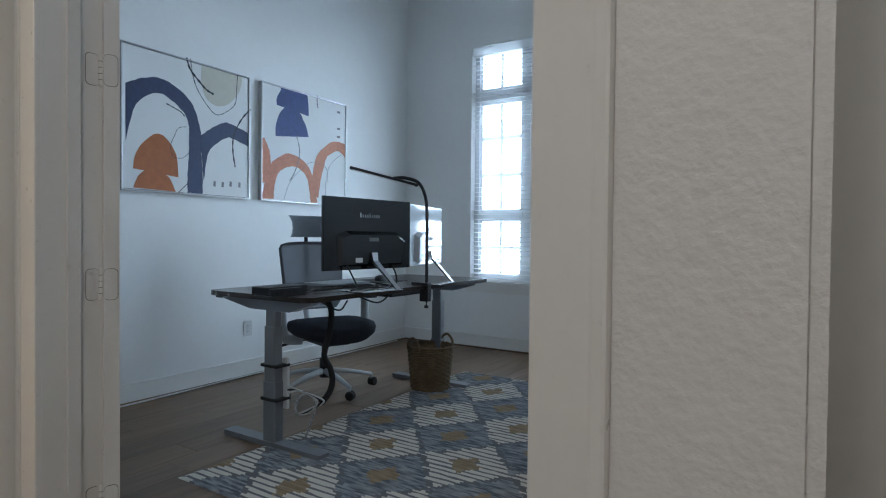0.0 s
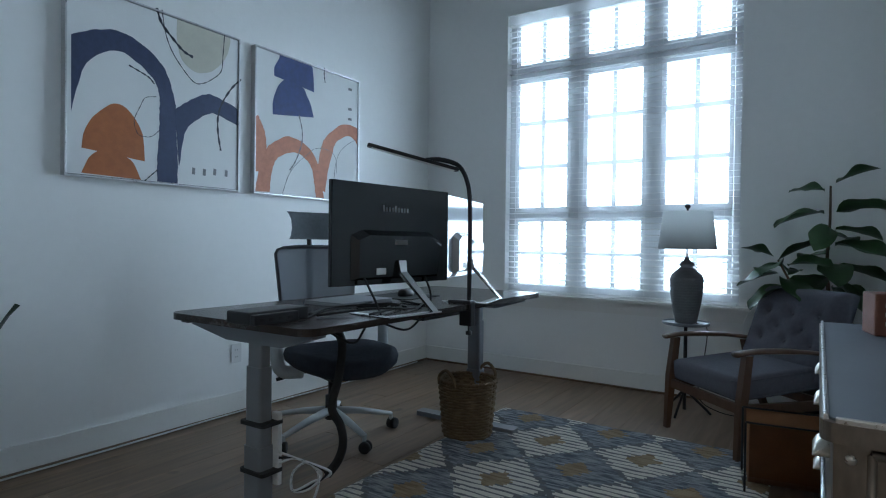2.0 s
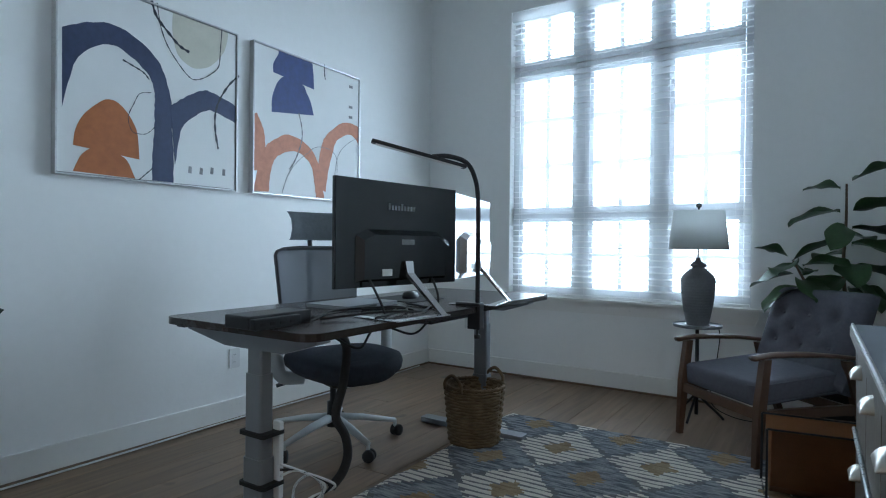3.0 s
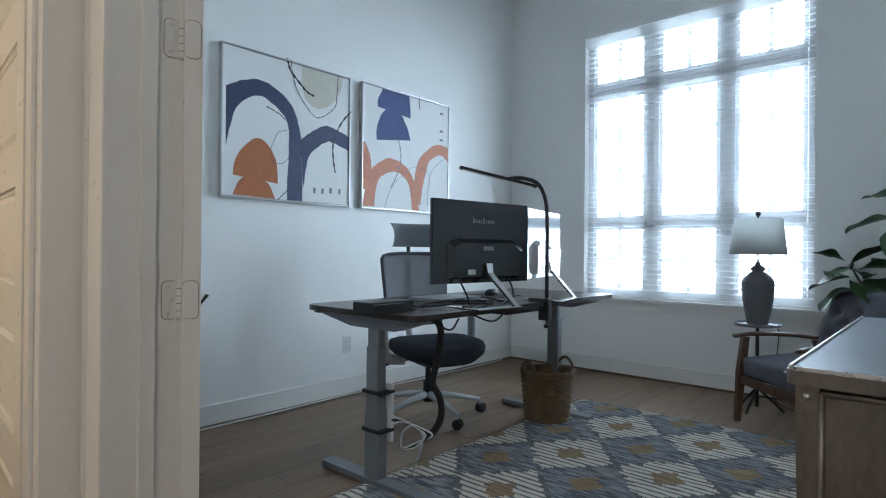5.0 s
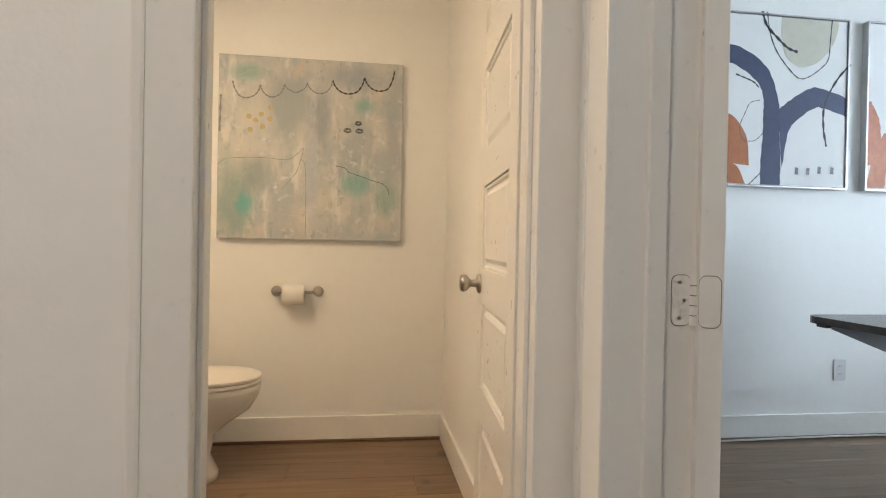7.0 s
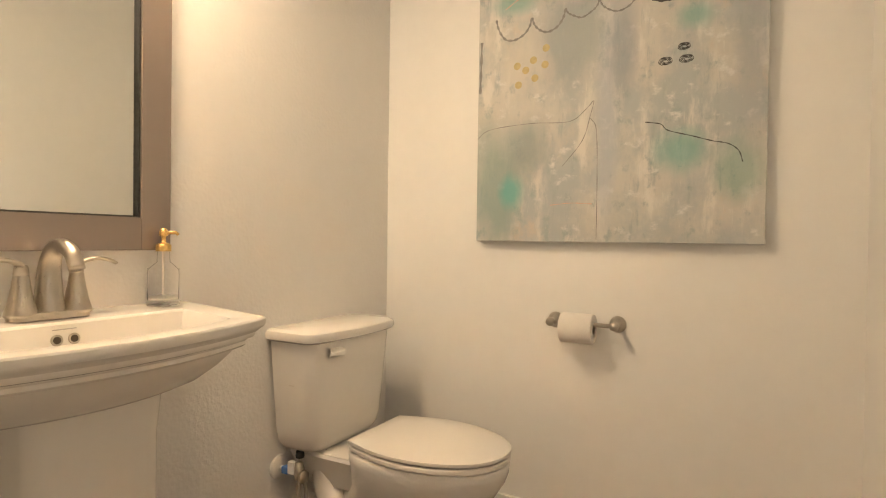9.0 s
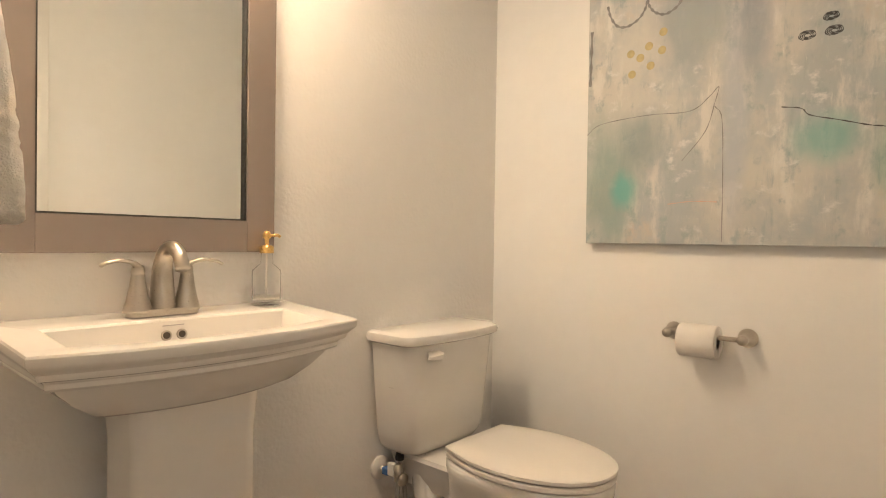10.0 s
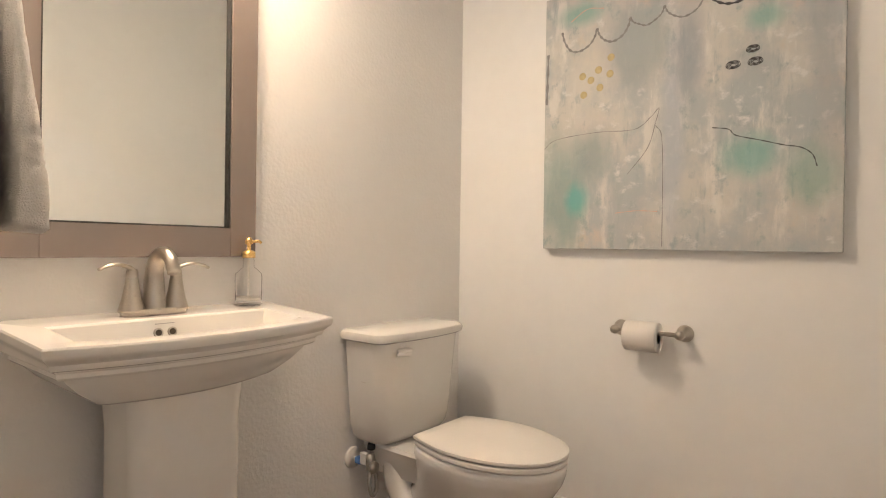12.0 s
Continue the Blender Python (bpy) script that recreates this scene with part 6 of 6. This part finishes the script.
bmesh.ops.solidify(bm, geom=list(bm.faces), thickness=0.004)
part("leather_sling", bm, LEATHER, mg, smooth=True)

# ---- plants ----
LEAF = material("fiddle_leaf", (0.028, 0.07, 0.022), 0.35, var=0.35, scale=8, bump=0.3, bump_scale=40)
SNAKE = material("snake_plant_leaf", (0.02, 0.045, 0.022), 0.4, var=0.5, scale=7, aniso=(1, 1, 5))
BARK = material("plant_stem_bark", (0.11, 0.075, 0.045), 0.8, var=0.2, scale=20)
POT = material("dark_pot", (0.03, 0.03, 0.032), 0.5, var=0.1)
SOIL = material("potting_soil", (0.03, 0.02, 0.013), 0.95, var=0.3, scale=40, bump=0.8, bump_scale=120)


def leaf_mesh(length, width, droop, seed):
    bm_ = bmesh.new()
    prev_ = None
    for i in range(11):
        u = i / 10
        wv = width * (math.sin(math.pi * min(1, u ** 0.8)) ** 0.7) * (0.72 + 0.5 * u) * 0.5 + 0.002
        if i == 10:
            wv = 0.004
        wave = 0.012 * math.sin(u * 9 + seed)
        row_ = [bm_.verts.new((length * u, wv * k, -droop * u * u + 0.35 * abs(k) * wv + wave * k * k * math.copysign(1, k + 0.01))) for k in (-1, -0.5, 0, 0.5, 1)]
        if prev_:
            for k in range(4):
                bm_.faces.new((prev_[k], prev_[k + 1], row_[k + 1], row_[k]))
        prev_ = row_
    return bm_


pl = thing("fiddle_leaf_fig", "tall fiddle leaf fig in a dark pot behind the armchair", "potted plant", pose(0.46, 5.03, 0))
part("pot", lathe([(0, 0), (0.13, 0), (0.16, 0.30), (0.17, 0.30), (0.17, 0.33), (0.155, 0.33), (0.15, 0.27), (0, 0.27)], 32), POT, pl, smooth=True)
part("soil", lathe([(0.15, 0.272), (0.08, 0.282), (0, 0.285)], 24), SOIL, pl)
stems = ([(0, 0, 0.27), (0.01, -0.01, 0.6), (-0.01, 0.0, 0.95), (0.0, 0.01, 1.20), (0.0, 0, 1.42)], [(0, 0, 0.6), (-0.10, -0.06, 0.74), (-0.19, -0.09, 0.86), (-0.25, -0.10, 0.98)])
for sp in stems:
    P = spline(sp, 8)
    part("stem", tube(P, [0.013 * (1 - 0.6 * i / len(P)) for i in range(len(P))], 8), BARK, pl, smooth=True)
rl = random.Random(4)
leaves = [(0, 0, 1.42, 15, 0.20, 30), (0, 0, 1.39, 165, 0.17, 10), (0, 0, 1.27, 195, 0.24, -8), (0, 0, 1.26, 350, 0.24, 12), (0, 0, 1.20, 250, 0.18, -35), (0.0, 0, 1.17, 20, 0.22, -5), (0, 0, 1.13, 60, 0.20, 0), (0, 0, 1.10, 200, 0.24, -15),
          (0, 0, 1.08, 330, 0.26, -5), (0, 0, 1.02, 120, 0.22, 0), (0, 0, 0.98, 280, 0.22, -20), (0, 0, 0.95, 10, 0.25, -8), (0, 0, 0.90, 230, 0.24, -20), (0, 0, 0.88, 310, 0.24, -25), (0, 0, 0.84, 40, 0.22, -20), (0, 0, 0.80, 190, 0.22, -25),
          (-0.25, -0.10, 0.99, 190, 0.16, 25), (-0.24, -0.1, 0.96, 250, 0.20, -5), (-0.23, -0.1, 0.95, 330, 0.22, 10), (-0.22, -0.1, 0.91, 170, 0.22, -12), (-0.2, -0.09, 0.88, 285, 0.22, -15), (-0.18, -0.09, 0.85, 215, 0.24, -22), (-0.16, -0.08, 0.82, 320, 0.22, -20), (-0.14, -0.07, 0.79, 180, 0.22, -25), (-0.20, -0.09, 0.93, 90, 0.18, 0)]
for i, (lx, ly, lz, az, ln_, up) in enumerate(leaves):
    if ly + 5.03 + ln_ * math.sin(radians(az)) > 5.26:
        az = -az
    o = part("leaf", leaf_mesh(ln_ * 1.12, ln_ * 0.80, ln_ * 0.2, i), LEAF, pl, smooth=True)
    o.matrix_basis = pose(lx, ly, lz, 0, 0, az) @ pose(0, 0, 0, rl.uniform(-25, 25), -up, 0) @ pose(0.03, 0, 0)

# ---- office: chest of drawers ----
TINTOP = material("zinc_top", (0.21, 0.235, 0.275), 0.42, metal=0.35, var=0.06, scale=5, rv=0.05)
AGED = material("aged_metal_wood", (0.19, 0.165, 0.14), 0.36, metal=0.55, var=0.30, scale=6, bump=0.15, bump_scale=80, aniso=(1, 1, 0.35))
CX0, CX1, CY0, CY1, CZT = 0.415, 0.80, 2.02, 3.40, 0.80
ch = thing("metal_chest", "aged metal chest of drawers with cup handles", "chest of drawers", pose(0, 0, 0))
part("top", prism(rounded(CX0, CX1, CY0, CY1, 0.03), 0.03, pose(0, 0, CZT - 0.034)), AGED, ch)
part("top_sheet", prism(rounded(CX0 + 0.012, CX1 - 0.012, CY0 + 0.012, CY1 - 0.012, 0.02), 0.004, pose(0, 0, CZT - 0.0039)), TINTOP, ch, "worn zinc sheet top")
bm = bmesh.new()
for a in ((CX0 + 0.004, CX0 + 0.012, CY0 + 0.02, CY1 - 0.02), (CX0 + 0.02, CX1, CY0 + 0.004, CY0 + 0.012)):
    box(bm, *a, CZT - 0.01, CZT + 0.005, bevel=0.003)
part("top_lip", bm, ALFRAME, ch)
part("carcass", B(CX0 + 0.03, CX1 - 0.01, CY0 + 0.03, CY1 - 0.03, 0.16, CZT - 0.034), AGED, ch)
for x in (CX0 + 0.018, CX1 - 0.05):
    for y in (CY0 + 0.018, CY1 - 0.058):
        part("leg", loft([[(x + 0.012, y + 0.012, 0), (x + 0.03, y + 0.012, 0), (x + 0.03, y + 0.03, 0), (x + 0.012, y + 0.03, 0)], [(x, y, 0.7), (x + 0.045, y, 0.7), (x + 0.045, y + 0.045, 0.7), (x, y + 0.045, 0.7)], [(x, y, CZT - 0.035), (x + 0.045, y, CZT - 0.035), (x + 0.045, y + 0.045, CZT - 0.035), (x, y + 0.045, CZT - 0.035)]]), AGED, ch)
        part("rivet", lathe([(0.008, 0), (0.006, 0.004), (0, 0.005)], 12, pose(x + 0.022, y if y < 3 else y + 0.045, CZT - 0.06, 90 if y < 3 else -90)), ALFRAME, ch, smooth=True)
for z0, z1 in ((0.18, 0.45), (0.47, 0.745)):
    part("end_panel", B(CX0 + 0.07, CX1 - 0.07, CY0 + 0.022, CY0 + 0.029, z0, z1, bevel=0.003), AGED, ch)
for xm in (CX0 + 0.066, CX1 - 0.066):
    part("end_moulding", tube([(xm, CY0 + 0.020, 0.17), (xm, CY0 + 0.020, 0.752)], 0.007, 10), AGED, ch, smooth=True)
part("end_moulding", tube([(CX0 + 0.066, CY0 + 0.020, 0.752), (CX1 - 0.066, CY0 + 0.020, 0.752)], 0.007, 10), AGED, ch, smooth=True)
part("end_rail", tube([(CX0 + 0.05, CY0 + 0.018, 0.46), (CX1 - 0.05, CY0 + 0.018, 0.46)], 0.008), AGED, ch, smooth=True)
for k in range(3):
    for z0, z1 in ((0.19, 0.46), (0.48, 0.75)):
        ya, yb = CY0 + 0.075 + k * 0.41, CY0 + 0.075 + (k + 1) * 0.41 - 0.012
        dr = part("drawer_front", B(CX0 + 0.018, CX0 + 0.029, ya, yb, z0, z1, bevel=0.003), AGED, ch)
        P = [(0.034 * math.cos(a), 0.05 * math.sin(a)) for a in [math.pi * i / 12 for i in range(13)]]
        part("cup_handle", loft([[(CX0 + 0.018 - 0.028 * math.sin(b__), (ya + yb) / 2 + 0.05 * math.cos(a), z1 - 0.075 + 0.035 * math.sin(a) * math.cos(b__)) for a in [math.pi * i / 12 for i in range(13)]] for b__ in [math.pi / 2 * j / 5 for j in range(6)]], cap_first=False, cap_last=False), NICKEL, dr, "bright metal cup handle", True)
    part("drawer_rail", tube([(CX0 + 0.014, CY0 + 0.07, 0.47), (CX0 + 0.014, CY1 - 0.07, 0.47)], 0.007), ALFRAME, ch, smooth=True)

TERRA = material("terracotta_block", (0.26, 0.105, 0.07), 0.8, var=0.2, scale=18, bump=0.5, bump_scale=120)
b1_ = thing("brick_block", "terracotta block with pale stamped lettering", "brick", pose(0.635, 3.16, CZT + 0.001, 0, 0, 12))
part("block", B(-0.10, 0.10, -0.06, 0.06, 0, 0.125, bevel=0.006), TERRA, b1_)
bm = bmesh.new()
for k, z in enumerate((0.085, 0.058, 0.031)):
    for q in range(6):
        box(bm, -0.075 + q * 0.025, -0.058 + q * 0.025, -0.0615, -0.0605, z, z + 0.012)
part("lettering_bars", bm, BEIGE, b1_, "pale unreadable lettering")
b2_ = thing("brick_block", "small plain terracotta block on the larger one", "brick", pose(0.69, 3.17, CZT + 0.1265, 0, 0, 4))
part("block", B(-0.06, 0.06, -0.055, 0.055, 0, 0.13, bevel=0.008), TERRA, b2_)
FRAMEB = material("brown_frame_wood", (0.17, 0.075, 0.04), 0.45, var=0.25, scale=12, aniso=(1, 4, 1))
pf = thing("picture_frame", "brown wooden picture frame leaning on the chest", "picture frame", pose(0.62, 2.26, CZT + 0.004, 0, 30, 0))
for b in ((-0.02, 0.02, 0, 0.03, 0, 0.36), (-0.02, 0.02, 0.37, 0.40, 0, 0.36), (-0.02, 0.02, 0.03, 0.37, 0, 0.03), (-0.02, 0.02, 0.03, 0.37, 0.33, 0.36)):
    part("frame_bar", B(*b, bevel=0.003), FRAMEB, pf)
part("backing", B(0.006, 0.014, 0.028, 0.372, 0.028, 0.332), GLOSSB, pf, "dark glazed picture")

# television
tv = thing("television", "large black flat television on a wall bracket", "television", pose(0.691, 2.745, 1.105, 0, 0, 4.2))
part("housing", B(0, 0.045, -0.65, 0.65, 0, 0.735, bevel=0.004), BLACK, tv)
part("screen", B(-0.0015, 0.001, -0.643, 0.643, 0.012, 0.728), SCREEN, tv, "dark glossy screen")
part("wall_bracket", B(0.046, 0.118, -0.2, 0.2, 0.2, 0.50), BLACK, tv)



def outlet(m):
    t = thing("wall_outlet", "white double wall outlet", "outlet", m, "wall outlets", "structure")
    pl_ = part("plate", prism(rounded(-0.036, 0.036, -0.058, 0.058, 0.006), 0.006, bevel=0.002), WHITEP, t)
    for z in (-0.021, 0.021):
        so = part("socket", prism(rounded(-0.017, 0.017, z - 0.015, z + 0.015, 0.008), 0.0015, pose(0, 0, 0.006)), WHITEP, t)
        for x in (-0.006, 0.006):
            part("slot", B(x - 0.001, x + 0.001, z - 0.004, z + 0.004, 0.0075, 0.0082), DARK, so)


outlet(Matrix(((0, 0, 1, WX), (1, 0, 0, 3.245), (0, 1, 0, 0.365), (0, 0, 0, 1))))
outlet(Matrix(((1, 0, 0, -2.16), (0, 0, -1, NY), (0, 1, 0, 0.40), (0, 0, 0, 1))))

# plant stand by the door
ps_ = thing("plant_stand", "black square steel plant stand", "plant stand", pose(-1.78, 1.49, 0))
A_ = 0.155
for x in (-A_, A_):
    for y in (-A_, A_):
        part("post", B(x - 0.0125, x + 0.0125, y - 0.0125, y + 0.0125, 0, 0.935, bevel=0.002), BLACK, ps_)
for z in (0.25, 0.91):
    for a in ((-A_ + 0.0125, A_ - 0.0125, -A_ - 0.0123, -A_ + 0.0123), (-A_ + 0.0125, A_ - 0.0125, A_ - 0.0123, A_ + 0.0123), (-A_ - 0.0123, -A_ + 0.0123, -A_ + 0.0125, A_ - 0.0125), (A_ - 0.0123, A_ + 0.0123, -A_ + 0.0125, A_ - 0.0125)):
        part("rail", B(*a, z, z + 0.024), BLACK, ps_)
part("shelf", B(-A_, A_, -A_, A_, 0.2745, 0.284), BLACK, ps_)
sn = thing("snake_plant", "dark green snake plant in a pot on the stand", "potted plant", pose(-1.78, 1.49, 0.2845))
part("pot", lathe([(0, 0), (0.09, 0), (0.12, 0.16), (0.125, 0.16), (0.115, 0.15), (0, 0.15)], 28), POT, sn, smooth=True)
for i in range(12):
    az, ln_ = rl.uniform(0, 360), rl.uniform(0.25, 0.50)
    o = part("leaf", leaf_mesh(ln_, 0.085, 0.04, i), SNAKE, sn, smooth=True)
    o.matrix_basis = pose(0.05 * math.cos(radians(az)), 0.05 * math.sin(radians(az)), 0.15, 0, 0, az) @ pose(0, 0, 0, 0, -rl.uniform(62, 84), 0)
for az, ln_ in ((62, 0.46), (48, 0.36), (75, 0.24)):
    o = part("leaf", leaf_mesh(ln_, 0.095, 0.03, ln_ * 9), SNAKE, sn, smooth=True)
    o.matrix_basis = pose(0.06, 0.06, 0.16, 0, 0, az) @ pose(0, 0, 0, 20, -66, 0)

# ---- outside ----
LAWN = material("pale_dry_lawn", (0.30, 0.32, 0.20), 0.9, var=0.2, scale=1.5)
tagged(part("ground", B(-400, 400, NY + 0.15, 500, -0.5, -0.35), LAWN), "pale lawn and street outside the window", "ground", kind="structure")
ROOF = material("grey_shingle", (0.22, 0.22, 0.23), 0.85, var=0.2, scale=6)
hs = thing("house", "pale two-storey house across the street", "house", pose(-7, 32, -0.35))
part("wall", B(-8, 8, 0, 8, 0, 5.2), EXT, hs)
part("roof", loft([[(-8.6, -0.6, 5.2), (8.6, -0.6, 5.2), (8.6, 8.6, 5.2), (-8.6, 8.6, 5.2)], [(-5, 4, 8.2), (5, 4, 8.2), (5, 4.1, 8.2), (-5, 4.1, 8.2)]]), ROOF, hs)
for x in (-6, -2, 2, 6):
    for z in (1.0, 3.4):
        wd = part("window", B(x - 0.6, x + 0.6, -0.06, 0.02, z, z + 1.3), VINYL, hs)
        part("pane", B(x - 0.5, x + 0.5, -0.075, -0.061, z + 0.1, z + 1.2), SCREEN, wd)


def tree(name, x, y, z, hgt, spread, n, label, size=0.16):
    t = thing(name, label, "tree" if hgt > 2 else "shrub", pose(x, y, z))
    rt = random.Random(int(x * 10))
    part("trunk", tube(spline([(0, 0, 0), (0.05, 0.02, hgt * 0.3), (-0.03, 0.04, hgt * 0.65), (0.02, 0, hgt * 0.95)], 5), [0.035 * hgt ** 0.6 * (1 - 0.045 * i) for i in range(16)], 8), BARK, t, smooth=True)
    bm_ = bmesh.new()
    for k in range(14):
        a, zz_ = rt.uniform(0, 6.28), hgt * rt.uniform(0.3, 0.8)
        tube([(0, 0, zz_), (spread * 0.4 * math.cos(a), spread * 0.4 * math.sin(a), zz_ + hgt * 0.12), (spread * 0.8 * math.cos(a), spread * 0.8 * math.sin(a), zz_ + hgt * 0.28)], [0.02 * hgt ** 0.5, 0.012 * hgt ** 0.5, 0.004], 5, bm_)
    part("limb", bm_, BARK, t)
    bm_ = bmesh.new()
    for k in range(n):
        a, u, v_ = rt.uniform(0, 6.28), rt.random() ** 0.5, rt.random()
        rr_ = spread * u * (0.5 + 0.6 * math.sin(math.pi * v_))
        p = Vector((rr_ * math.cos(a), rr_ * math.sin(a), hgt * (0.35 + 0.72 * v_)))
        q = Euler((rt.uniform(0, 6), rt.uniform(0, 6), rt.uniform(0, 6))).to_matrix()
        bm_.faces.new([bm_.verts.new(p + q @ Vector(c_) * size) for c_ in ((-0.5, 0, 0), (0, -0.25, 0.04), (0.5, 0, 0), (0, 0.25, 0.04))])
    tagged(part("crown", bm_, LEAF, t), kind="stuff")


tree("street_tree", 1.9, 13.5, -0.35, 5.2, 1.9, 1500, "young leafy tree on the lawn outside")
tree("garden_shrub", -1.95, 6.6, -0.35, 1.35, 0.3, 240, "small shrub close outside the window", 0.07)

# ---- floor planks ----
PW = 0.19
plank_mesh = {}
rp = random.Random(7)
x = -2.82
count = 0
loose = bmesh.new()
while x < 0.97:
    y = -0.62 - rp.uniform(0, 1.2)
    while y < NY:
        ln_ = rp.choice((1.2, 1.6, 2.0))
        y0, y1, x1 = max(y, -0.65), min(y + ln_, NY + 0.01), x + PW
        if y1 - y0 > 0.05 and count < 290:
            key = (round(y1 - y0, 3))
            if key not in plank_mesh:
                bm = box(bmesh.new(), 0.0006, PW - 0.0006, 0.0006, key - 0.0006, -0.005, 0.0, bevel=0.001, seg=1)
                me = bpy.data.meshes.new("plank")
                bm.to_mesh(me)
                bm.free()
                me.materials.append(OAK)
                plank_mesh[key] = me
            o = new("plank", plank_mesh[key])
            o.parent, o.location = floor, (x, y0, 0)
            count += 1
        y += ln_
    x += PW
for k in range(11):
    box(loose, 0.981 + k * 0.16, 1.139 + k * 0.16, -2.2, 2.6, -0.005, 0.0)
for k in range(10):
    box(loose, PR + 0.002 + k * 0.19, PR + 0.188 + k * 0.19, -2.2, -0.652, -0.005, 0.0)
tagged(part("far_planks", loose, OAK, floor), kind="stuff")
